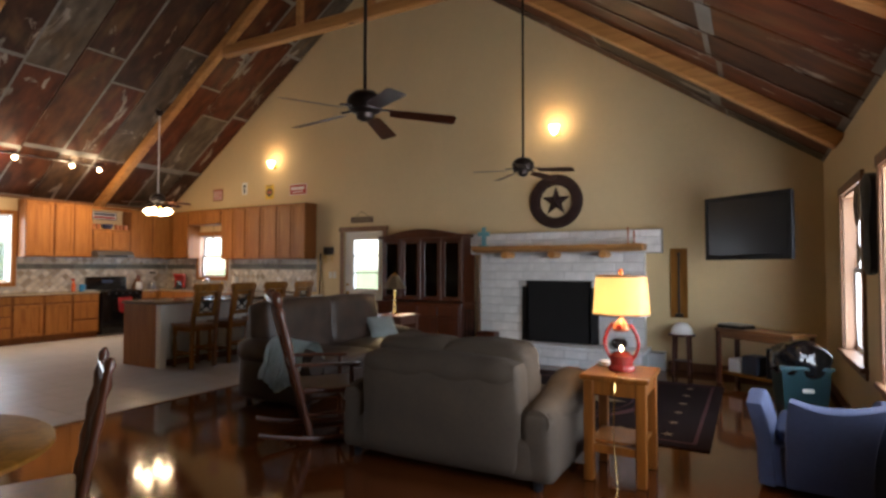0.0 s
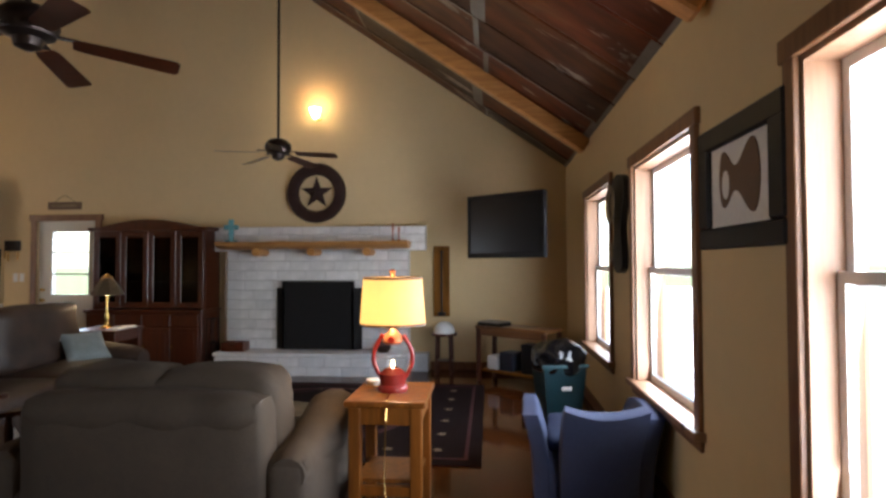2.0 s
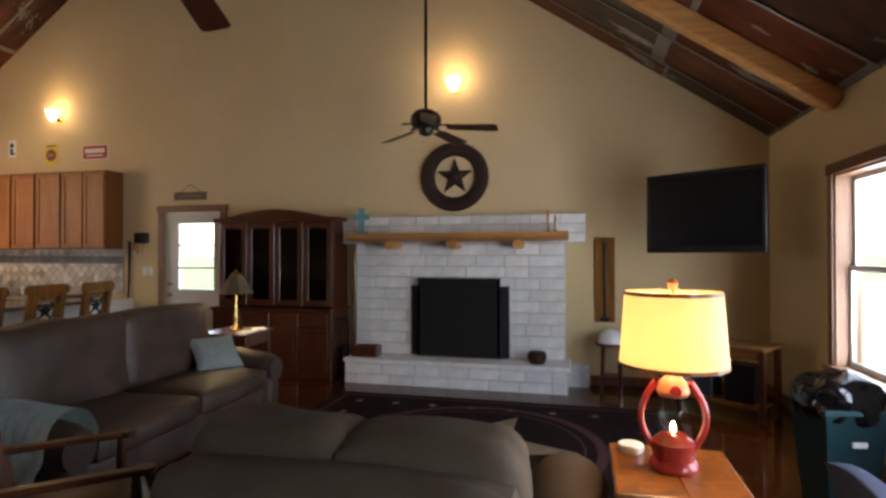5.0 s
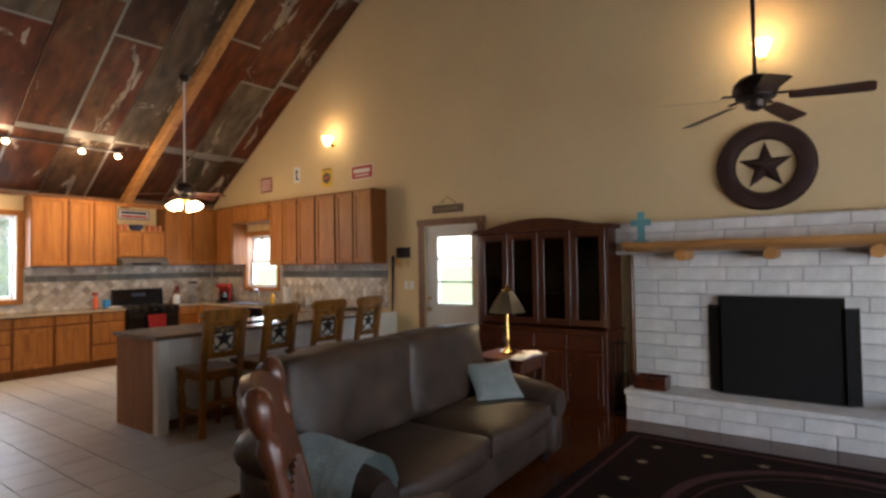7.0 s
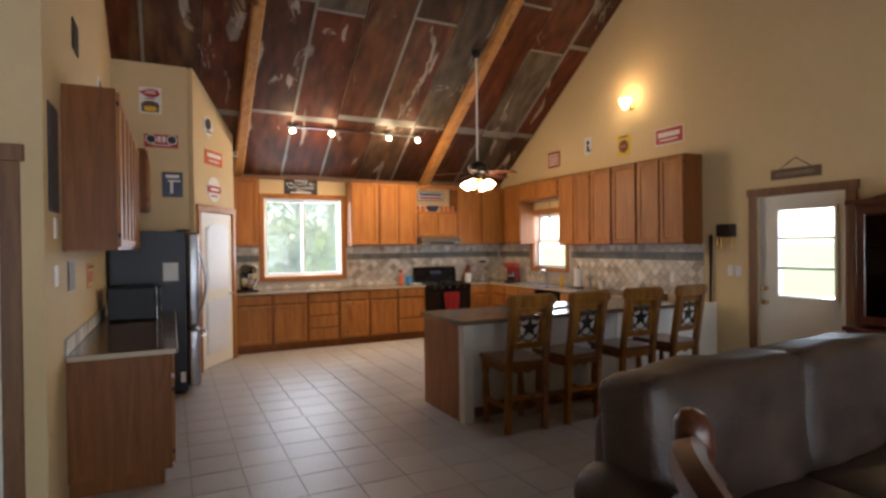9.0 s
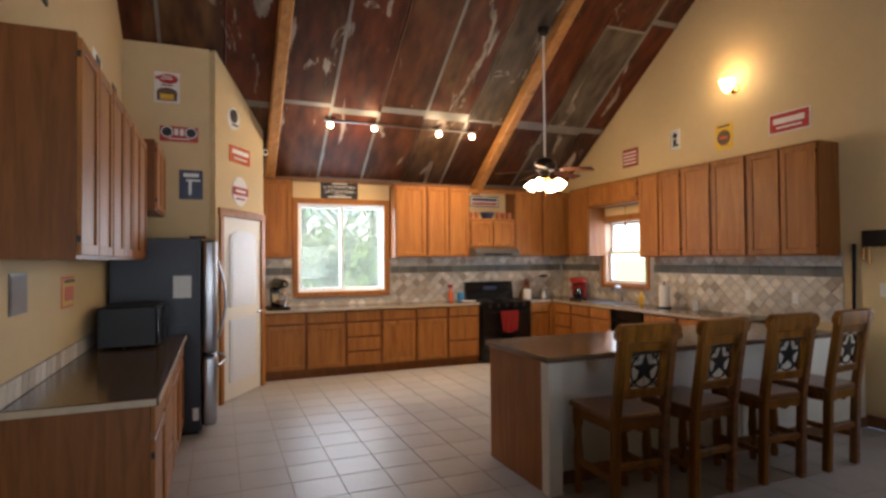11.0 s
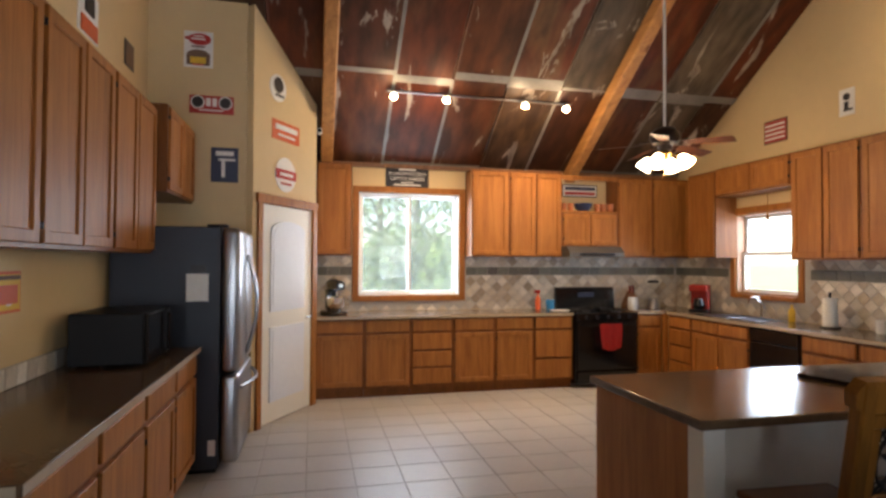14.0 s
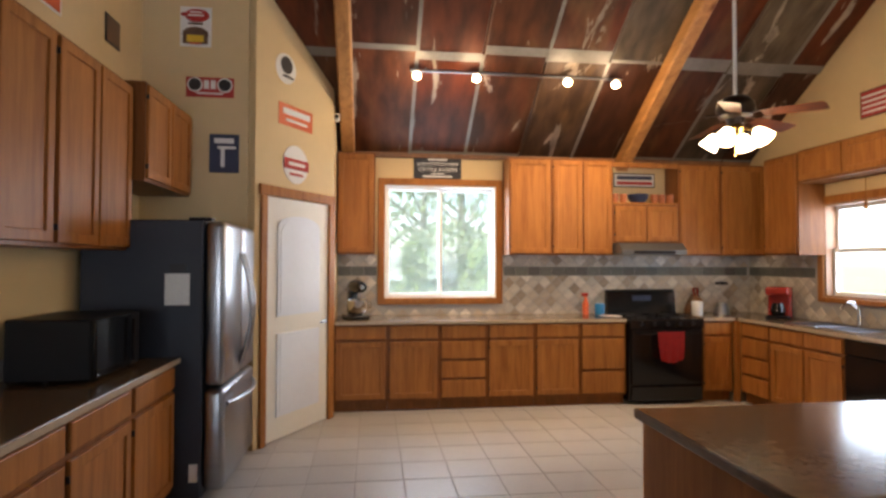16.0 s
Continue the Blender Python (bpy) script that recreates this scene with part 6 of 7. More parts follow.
t = thing("stove", "black enamel gas range with red towel rail", "stove", pose(-1.885, KW, 0) @ Matrix.Diagonal((1.12, 1, 1, 1)))
part("body", box(B(), 0.005, 0.755, -0.64, -0.01, 0.03, 0.90, 0.006), M["black_gloss"], t)
part("oven_door", box(B(), 0.02, 0.74, -0.675, -0.641, 0.22, 0.80, 0.012, 2), M["black_gloss"], t)
part("bottom_drawer", box(B(), 0.02, 0.74, -0.67, -0.641, 0.04, 0.20, 0.012, 2), M["black_gloss"], t)
part("control_panel", box(B(), 0.005, 0.755, -0.67, -0.60, 0.81, 0.91, 0.015, 2), M["black_gloss"], t)
for xx in (0.12, 0.25, 0.38, 0.51, 0.64):
    part("knob", rod(B(), (xx, -0.67, 0.86), (xx, -0.70, 0.86), 0.022, 0.018, 12), M["black"], t)
bm = rod(B(), (0.08, -0.725, 0.765), (0.68, -0.725, 0.765), 0.011)
for xx in (0.09, 0.67):
    rod(bm, (xx, -0.675, 0.765), (xx, -0.725, 0.765), 0.009)
part("handle", bm, M["black_gloss"], t, smooth=True)
bm = B()
prism(bm, [(0, 0.90), (0.10, 0.90), (0.07, 1.17), (0.03, 1.20), (0, 1.20)], 0.75, Matrix(((0, 1, 0, 0.005), (-1, 0, 0, -0.01), (0, 0, 1, 0), (0, 0, 0, 1))))
part("back_guard", bm, M["black_gloss"], t)
part("clock_display", box(B(), 0.28, 0.48, -0.105, -0.085, 1.07, 1.13), M["sign_blue"], t)
for xx in (0.20, 0.56):
    for yy in (-0.20, -0.48):
        bm = B()
        for a in range(4):
            c, s_ = math.cos(a * math.pi / 2), math.sin(a * math.pi / 2)
            bar(bm, (xx + 0.02 * c, yy + 0.02 * s_, 0.925), (xx + 0.14 * c, yy + 0.12 * s_, 0.925), 0.012, 0.014)
        rod(bm, (xx, yy, 0.90), (xx, yy, 0.915), 0.04, 0.035, 12)
        part("burner_grate", bm, M["iron"], t)
# towel on the rail
bm = B()
nx, nz = 10, 10
grid = [[bm.verts.new((0.38 + 0.27 * (i / nx - 0.5) * (1 - 0.16 * (j / nz) ** 2), -0.742 - (0.004 + 0.008 * j / nz) * math.sin(i * 1.9 + j * 0.2) - 0.006 * j / nz, 0.785 - (0.33 - 0.16 * (i / nx - 0.5) ** 2) * j / nz)) for i in range(nx + 1)] for j in range(nz + 1)]
for j in range(nz):
    for i in range(nx):
        bm.faces.new((grid[j][i], grid[j][i + 1], grid[j + 1][i + 1], grid[j + 1][i]))
bmesh.ops.solidify(bm, geom=bm.faces[:], thickness=0.006)
tagged(part("towel", bm, M["red_cloth"], smooth=True, at=pose(-1.885, KW, 0) @ Matrix.Diagonal((1.12, 1, 1, 1))), "red dish towel hanging on the oven handle", "towel")

# dishwasher
t = thing("dishwasher", "black built-in dishwasher beside the sink", "dishwasher", pose(0, DW_Y, 0, 0, 0, -90))
part("body", box(B(), 0.01, 0.61, -0.59, -0.01, 0.02, 0.877), M["black"], t)
part("door", box(B(), 0.012, 0.608, -0.625, -0.591, 0.12, 0.74, 0.006), M["black_gloss"], t)
part("control_panel", box(B(), 0.012, 0.608, -0.63, -0.591, 0.745, 0.875, 0.008), M["black_gloss"], t)

# sink and tap
t = thing("sink", "steel double bowl sink set in the worktop", "sink", pose(-0.32, 11.32, 0.921))
for yy in (-0.21, 0.21):
    bm = box(B(), -0.21, 0.21, yy - 0.19, yy + 0.19, 0.0, 0.006, 0.003)
    part("bowl", bm, M["steel"], t)
    # Dark flat sheet paints the shade inside a bowl modelled without depth.
    part("basin", box(B(), -0.18, 0.18, yy - 0.16, yy + 0.16, 0.0062, 0.0075), M["steel_side"], t)
t = thing("tap", "chrome kitchen tap behind the sink", "tap", pose(-0.08, 11.32, 0.921))
bm = rod(B(), (0, 0, 0), (0, 0, 0.16), 0.02, 0.016)
part("body", bm, M["chrome"], t, smooth=True)
pts = [Vector((-0.18 * (1 - math.cos(a)) / 2 * 1.0, 0, 0.16 + 0.07 * math.sin(a))) for a in [math.pi * k / 8 for k in range(9)]]
part("spout", tube(B(), pts, 0.011), M["chrome"], t, smooth=True)
part("lever", rod(B(), (0, 0, 0.15), (0.02, 0.09, 0.2), 0.007), M["chrome"], t)

# fridge
FR = pose(LEFT, 10.34, 0, 0, 0, 90)
t = thing("fridge", "stainless bottom freezer fridge with grey sides", "refrigerator", FR)
part("body", box(B(), 0.0, 0.90, -0.76, -0.03, 0.03, 1.78, 0.008), M["steel_side"], t)
part("hinge_cover", box(B(), 0.02, 0.12, -0.80, -0.66, 1.781, 1.80, 0.006), M["black"], t)
for nm, a, b, z0, z1 in (("door", 0.004, 0.447, 0.72, 1.775), ("door", 0.453, 0.896, 0.72, 1.775), ("freezer_drawer", 0.004, 0.896, 0.06, 0.705)):
    dd = part(nm, box(B(), a, b, -0.895, -0.765, z0, z1, 0.04, 4), M["steel"], t, smooth=True)
    if nm == "door":
        xh = 0.41 if a < 0.2 else 0.49
        ps = [Vector((xh, -0.90 - 0.075 * math.sin(math.pi * k / 10), 0.80 + 0.78 * k / 10)) for k in range(11)]
    else:
        ps = [Vector((0.06 + 0.78 * k / 10, -0.90 - 0.07 * math.sin(math.pi * k / 10), 0.60)) for k in range(11)]
    part("handle", tube(B(), ps, 0.014), M["steel"], dd, smooth=True)
part("foot_grille", box(B(), 0.02, 0.88, -0.74, -0.05, 0.0, 0.03), M["black"], t)
tagged(part("note", box(B(), -0.003, -0.001, -0.0, 0.0 + 0.15, 0, 0.20), M["paper"], at=FR @ pose(0, -0.68, 1.24)), "white paper note stuck to the fridge side", "note")
for z, w_, m_ in ((1.45, 0.10, "sign_black"), (0.13, 0.05, "paper")):
    tagged(part("magnet", box(B(), -0.008, -0.001, 0.0, w_, 0, 0.05 if z > 1 else 0.11), M[m_], at=FR @ pose(0, -0.66 if z > 1 else -0.74, z)), "small flat magnet on the fridge side", "magnet")

# microwave, plates on the side wall
t = thing("microwave", "black countertop microwave oven", "microwave", pose(LEFT, 9.55, 0.921, 0, 0, 90))
part("body", box(B(), 0, 0.52, -0.47, -0.08, 0.012, 0.31, 0.008), M["black"], t)
part("door", box(B(), 0.005, 0.40, -0.495, -0.471, 0.02, 0.305, 0.006), M["black_gloss"], t)
part("control_panel", box(B(), 0.403, 0.515, -0.492, -0.471, 0.02, 0.305, 0.006), M["black"], t)
part("handle", rod(B(), (0.375, -0.515, 0.05), (0.375, -0.515, 0.28), 0.009), M["black_gloss"], t)
for xx in (0.04, 0.47):
    part("foot", rod(B(), (xx, -0.25, 0), (xx, -0.25, 0.012), 0.015), M["black"], t)


# countertop things on the kitchen wall run
def stand_mixer():
    t = thing("stand_mixer", "black stand mixer with a steel bowl on the worktop", "mixer", pose(-4.78, KW - 0.32, 0.921, 0, 0, 20))
    part("base", box(B(), -0.11, 0.11, -0.17, 0.15, 0, 0.035, 0.015, 3), M["black_gloss"], t, smooth=True)
    part("column", box(B(), -0.055, 0.055, 0.03, 0.14, 0.036, 0.29, 0.025, 3), M["black_gloss"], t, smooth=True)
    bm = turned(B(), [(0.03, -0.19), (0.055, -0.185), (0.066, -0.12), (0.072, 0.0), (0.066, 0.10), (0.05, 0.14), (0.02, 0.15)], 18, Matrix.Translation((0, -0.02, 0.335)) @ pose(0, 0, 0, -90))
    part("head", bm, M["black_gloss"], t, smooth=True)
    part("trim_band", rod(B(), (0, -0.211, 0.335), (0, -0.222, 0.335), 0.026, n=16), M["chrome"], t, "chrome cap")
    bowl = part("bowl", turned(B(), [(0.055, 0.037), (0.06, 0.05), (0.095, 0.10), (0.108, 0.17), (0.112, 0.20), (0.106, 0.20), (0.09, 0.10), (0.05, 0.055)], 22, Matrix.Translation((0, -0.08, 0))), M["chrome"], t, "polished steel bowl", smooth=True)
    part("handle", tube(B(), [Vector((0.105, -0.08, 0.18)), Vector((0.15, -0.08, 0.17)), Vector((0.155, -0.08, 0.12)), Vector((0.10, -0.08, 0.10))], 0.008, 8), M["chrome"], bowl, smooth=True)
    part("beater_shaft", rod(B(), (0, -0.13, 0.27), (0, -0.11, 0.14), 0.014, 0.02), M["chrome"], t)


stand_mixer()
t = thing("spray_bottle", "orange spray bottle on the worktop", "bottle", pose(-2.18, KW - 0.18, 0.921))
part("bottle", turned(B(), [(0.035, 0), (0.038, 0.12), (0.015, 0.18), (0.014, 0.21)], 14), M["sign_orange"], t, smooth=True)
part("trigger_head", box(B(), -0.05, 0.03, -0.015, 0.015, 0.21, 0.25, 0.008), M["red"], t)
tagged(part("can", turned(B(), [(0.05, 0), (0.055, 0.01), (0.055, 0.12), (0.05, 0.13)], 18), M["blue"], smooth=True, at=pose(-2.03, KW - 0.22, 0.921)), "bright blue can on the worktop", "can")
tagged(part("plate", turned(B(), [(0.08, 0), (0.12, 0.012), (0.125, 0.018), (0.08, 0.008)], 22), M["ceramic"], smooth=True, at=pose(-2.02, KW - 0.50, 0.921)), "white plate lying on the worktop", "plate")
tagged(part("utensil_crock", turned(B(), [(0.055, 0), (0.062, 0.01), (0.062, 0.16), (0.055, 0.16), (0.05, 0.02)], 18), M["ceramic"], smooth=True, at=pose(-0.95, KW - 0.40, 0.921)), "white ceramic utensil crock", "crock")
t = thing("knife_block", "dark wooden block with red and black knife handles", "knife block", pose(-0.84, KW - 0.20, 0.921))
bm = B()
prism(bm, [(0, 0), (0.14, 0), (0.17, 0.16), (0.08, 0.22), (0, 0.05)], 0.10, pose(-0.06, 0.05, 0))
part("block", bm, M["rustic_dark"], t)
for k in range(6):
    part("knife_handle", bar(B(), (0.02 + 0.015 * k, 0.07 + 0.012 * (k % 3), 0.19), (0.0 + 0.015 * k, 0.06 + 0.014 * (k % 3), 0.30), 0.014, 0.02, 0.003), M["red" if k % 3 == 0 else "black"], t)
t = thing("blender", "glass jar blender with steel base", "blender", pose(-0.55, KW - 0.25, 0.921))
part("base", turned(B(), [(0.09, 0), (0.085, 0.03), (0.06, 0.12), (0.06, 0.13)], 18), M["steel"], t, smooth=True)
part("jar", turned(B(), [(0.05, 0.13), (0.075, 0.34), (0.072, 0.34), (0.047, 0.14)], 18), M["glass"], t, smooth=True)
part("lid", turned(B(), [(0.074, 0.342), (0.07, 0.37), (0.02, 0.38)], 18), M["black"], t, smooth=True)
t = thing("coffee_maker", "red drip coffee maker in the worktop corner", "coffee maker", pose(-0.26, 12.12, 0.921, 0, 0, -50))
part("body", box(B(), -0.11, 0.11, 0.0, 0.12, 0, 0.34, 0.02, 2), M["red"], t)
part("head", box(B(), -0.11, 0.11, -0.12, 0.0, 0.25, 0.34, 0.02, 2), M["red"], t)
part("base", box(B(), -0.11, 0.11, -0.12, 0.0, 0, 0.03, 0.008), M["black"], t)
part("carafe", turned(B(), [(0.05, 0.032), (0.075, 0.08), (0.05, 0.17), (0.045, 0.17)], 16, Matrix.Translation((0, -0.055, 0))), M["black_gloss"], t, smooth=True)
t = thing("paper_towel_stand", "white paper towel roll on a dark stand", "paper towel", pose(-0.22, 10.35, 0.921))
part("base", rod(B(), (0, 0, 0), (0, 0, 0.015), 0.085, n=20), M["black"], t)
part("roll", rod(B(), (0, 0, 0.017), (0, 0, 0.29), 0.065, n=24), M["paper"], t, smooth=True)
part("rod", rod(B(), (0, 0, 0.29), (0, 0, 0.34), 0.01), M["black"], t)
tagged(part("soap_bottle", turned(B(), [(0.03, 0), (0.035, 0.02), (0.033, 0.12), (0.012, 0.15), (0.012, 0.18)], 14), M["sign_yellow"], smooth=True, at=pose(-0.12, 10.88, 0.921)), "yellow dish soap bottle by the sink", "bottle")
tagged(part("utensil_jar", turned(B(), [(0.04, 0), (0.045, 0.02), (0.045, 0.12), (0.04, 0.12)], 14), M["ceramic"], smooth=True, at=pose(-0.14, 9.92, 0.921)), "white utensil jar on the worktop", "jar")
tagged(part("tray", box(B(), -0.22, 0.22, -0.16, 0.16, 0, 0.02, 0.006), M["black_gloss"], at=pose(-2.20, 8.45, 0.921, 0, 0, 12)), "shiny black tray on the peninsula", "tray")
for y_ in (9.30, 8.75):
    tagged(part("wall_outlet", box(B(), -0.022, -0.014, y_ - 0.035, y_ + 0.035, 1.08, 1.20, 0.003), M["sash"]), "white wall outlet plate on the backsplash", "outlet")

# barstools
def barstool(at):
    t = thing("barstool", "rustic pine barstool with iron star backrest", "barstool", at, "barstools at the peninsula")
    w, d = 0.40, 0.44
    part("seat", box(B(), -w / 2 - 0.02, w / 2 + 0.02, -0.01, d + 0.02, 0.575, 0.615, 0.012, 2), M["rustic_dark"], t, "dark stained plank seat")
    for sx in (-1, 1):
        bm = bar(B(), (sx * (w / 2 - 0.02), 0.02, 0), (sx * (w / 2 - 0.02), 0.0, 0.62), 0.055, 0.055, 0.008)
        bar(bm, (sx * (w / 2 - 0.02), 0.0, 0.60), (sx * (w / 2 - 0.02), -0.09, 1.17), 0.055, 0.055, 0.008)
        part("back_leg", bm, M["rustic_dark" if sx > 0 else "rustic"], t)
        bm = turned(B(), [(0.024, 0), (0.03, 0.04), (0.02, 0.08), (0.034, 0.25), (0.022, 0.42), (0.034, 0.47), (0.034, 0.574)], 12, Matrix.Translation((sx * (w / 2 - 0.02), d - 0.03, 0)))
        part("front_leg", bm, M["rustic"], t, smooth=True)
        part("side_stretcher", bar(B(), (sx * (w / 2 - 0.02), 0.02, 0.22), (sx * (w / 2 - 0.02), d - 0.03, 0.22), 0.035, 0.04, 0.005), M["rustic"], t)
        part("side_apron", bar(B(), (sx * (w / 2 - 0.02), 0.02, 0.54), (sx * (w / 2 - 0.02), d - 0.05, 0.54), 0.025, 0.06, 0.004), M["rustic"], t)
    for y_, z_ in ((0.015, 0.30), (d - 0.03, 0.16)):
        part("stretcher", bar(B(), (-w / 2 + 0.04, y_, z_), (w / 2 - 0.04, y_, z_), 0.035, 0.04, 0.005), M["rustic"], t)
    pts = [(-0.16, 0.0), (-0.12, -0.035), (-0.06, -0.02), (0, -0.04), (0.06, -0.02), (0.12, -0.035), (0.16, 0.0), (0.16, 0.03), (-0.16, 0.03)]
    part("back_apron", prism(B(), pts, 0.02, pose(0, -0.01, 0.545)), M["rustic"], t)
    tilt = pose(0, 0.0, 0.62, math.degrees(math.atan2(0.09, 0.55)))
    part("top_rail", prism(B(), [(-0.225, 0.47), (-0.235, 0.52), (-0.20, 0.56), (0.20, 0.56), (0.235, 0.52), (0.225, 0.47), (0.15, 0.455), (-0.15, 0.455)], 0.045, tilt @ pose(0, -0.022, 0)), M["rustic"], t, "light pine crest rail")
    bm = B()
    for a in ((-0.16, 0.16, 0.395, 0.445), (-0.16, 0.16, 0.10, 0.155), (-0.16, -0.105, 0.156, 0.394), (0.105, 0.16, 0.156, 0.394)):
        box(bm, a[0], a[1], -0.012, 0.014, a[2], a[3], 0.004)
    bm.transform(tilt)
    part("back_frame", bm, M["rustic"], t)
    bm = B()
    c = (0.0, 0.275)
    star = []
    for k in range(10):
        r = 0.095 if k % 2 == 0 else 0.040
        star.append((c[0] + r * math.sin(k * math.pi / 5), c[1] + r * math.cos(k * math.pi / 5)))
    prism(bm, star, 0.008, pose(0, -0.004, 0))
    for k in range(16):
        a, b = k * math.pi / 8, (k + 1) * math.pi / 8
        rod(bm, (c[0] + 0.10 * math.sin(a), 0, c[1] + 0.113 * math.cos(a)), (c[0] + 0.10 * math.sin(b), 0, c[1] + 0.113 * math.cos(b)), 0.006, n=6)
    for sx in (-1, 1):
        for sz in (-1, 1):
            rod(bm, (sx * 0.104, 0, c[1] + sz * 0.118), (sx * 0.055, 0, c[1] + sz * 0.06), 0.005, n=6)
            for k in range(6):
                a, b = k * 1.0, (k + 1) * 1.0
                rod(bm, (sx * (0.072 + 0.022 * math.sin(a)), 0.003, c[1] + sz * (0.085 + 0.022 * math.cos(a))), (sx * (0.072 + 0.022 * math.sin(b)), 0.003, c[1] + sz * (0.085 + 0.022 * math.cos(b))), 0.004, n=5)
    bm.transform(tilt)
    part("star_panel", bm, M["iron"], t, "black wrought iron star scroll")
    return t


first = barstool(pose(-3.13, 7.53, 0, 0, 0, -3))
for x_, r_ in ((-2.52, 4), (-1.87, -2), (-1.24, 5)):
    copy_thing(first, pose(x_, 7.53, 0, 0, 0, r_))

# kitchen fan with lights
def fan(at, drop, blades, spin, label, light=False, blade_mat="cherry", r=0.62):
    """A ceiling fan whose hub is at the origin, hung on a rod of length drop."""
    t = thing("ceiling_fan", label, "ceiling fan", at)
    part("downrod", rod(B(), (0, 0, 0.10), (0, 0, drop), 0.014, n=10), M["ceramic" if light else "bronze"], t)
    part("canopy", turned(B(), [(0.07, drop - 0.02), (0.06, drop - 0.09), (0.02, drop - 0.12)], 16), M["bronze"], t, smooth=True)
    part("motor", turned(B(), [(0.03, 0.13), (0.09, 0.11), (0.13, 0.07), (0.14, 0.02), (0.12, -0.03), (0.07, -0.05), (0.06, -0.09), (0.02, -0.11)], 22), M["bronze"], t, smooth=True)
    for k in range(blades):
        m = pose(0, 0, -0.015, 0, 0, spin + 360 / blades * k)
        bm = bar(B(), (0.11, 0, 0), (0.22, 0, -0.005), 0.035, 0.008)
        bm.transform(m)
        part("blade_arm", bm, M["bronze"], t)
        bm = B()
        n = 8
        pts = [(0.19, -0.045)] + [(0.19 + (r - 0.24) * i / n, -0.055 - 0.015 * i / n) for i in range(1, n)] + [(r - 0.02, -0.07), (r, -0.05), (r, 0.05), (r - 0.02, 0.07)] + [(0.19 + (r - 0.24) * i / n, 0.055 + 0.015 * i / n) for i in range(n - 1, 0, -1)] + [(0.19, 0.045)]
        vs = [bm.verts.new((x, y, 0)) for x, y in pts]
        bmesh.ops.solidify(bm, geom=[bm.faces.new(vs)], thickness=0.008)
        bm.transform(m @ pose(0, 0, -0.012, -13, 4, 0))
        part("blade", bm, M[blade_mat], t)
    if light:
        part("light_hub", turned(B(), [(0.05, -0.10), (0.07, -0.13), (0.05, -0.17), (0.02, -0.18)], 16), M["brass"], t, smooth=True)
        for k in range(4):
            a = radians(spin + 20 + 90 * k)
            c, s_ = math.cos(a), math.sin(a)
            arm = part("lamp_arm", rod(B(), (0.05 * c, 0.05 * s_, -0.14), (0.13 * c, 0.13 * s_, -0.15), 0.010), M["brass"], t)
            m = Matrix.Translation((0.14 * c, 0.14 * s_, -0.15)) @ Vector((c * 0.75, s_ * 0.75, -1)).to_track_quat("Z", "Y").to_matrix().to_4x4()
            part("lamp_shade", turned(B(), [(0.02, 0.0), (0.04, 0.02), (0.055, 0.06), (0.072, 0.115), (0.068, 0.115), (0.04, 0.03)], 16, m), M["shade_glass"], arm, "lit frosted bell glass", smooth=True)
        part("pull_chain", rod(B(), (0, 0, -0.18), (0, 0, -0.34), 0.003, n=6), M["brass"], t)
    return t


KF = (-1.87, 10.53, 2.66)
fan(pose(*KF), roof_z(KF[1]) - KF[2] - 0.02, 5, 15, "kitchen ceiling fan with four lit glass shades", True, "rocker", 0.60)
for k in range(4):
    a = radians(15 + 20 + 90 * k)
    point_lamp("fan_bulb", (KF[0] + 0.26 * math.cos(a), KF[1] + 0.26 * math.sin(a), KF[2] - 0.27), 2.2, WARM, 0.05)

fan(pose(-4.96, 3.36, 2.63), roof_z(3.36) - 2.65, 5, 19, "bronze ceiling fan hung on a long rod", r=0.70)
fan(pose(-1.85, 3.27, 2.65), roof_z(3.27) - 2.67, 5, 54, "bronze ceiling fan hung near the fireplace", r=0.64)

# track lights under the tin
TY = 11.97
TZ = roof_z(TY) - 0.03
t = thing("track_light", "track light bar with four lit spots", "track light")
part("track", rod(B(), (-4.25, TY, TZ), (-2.10, TY, TZ), 0.012, n=8), M["steel"], t)
for xx in (-4.1, -2.3):
    part("bracket", rod(B(), (xx, TY, TZ), (xx, TY, roof_z(TY)), 0.008), M["steel"], t)
for xx in (-4.19, -3.61, -2.69, -2.19):
    s_ = part("spot_head", rod(B(), (xx, TY - 0.01, TZ - 0.012), (xx, TY - 0.05, TZ - 0.06), 0.025, 0.042, 14), M["steel"], t)
    part("bulb", turned(B(), [(0.01, -0.03), (0.038, -0.01), (0.04, 0.005), (0.02, 0.02)], 14, Matrix.Translation((xx, TY - 0.06, TZ - 0.075))), M["bulb"], s_, smooth=True)
    point_lamp("track_bulb", (xx, TY - 0.10, TZ - 0.15), 1.3, WARM, 0.04)
    spot_lamp("track_spot", (xx, TY - 0.09, TZ - 0.13), (xx + 0.15, 12.55, 1.2), 9.5, WARM)


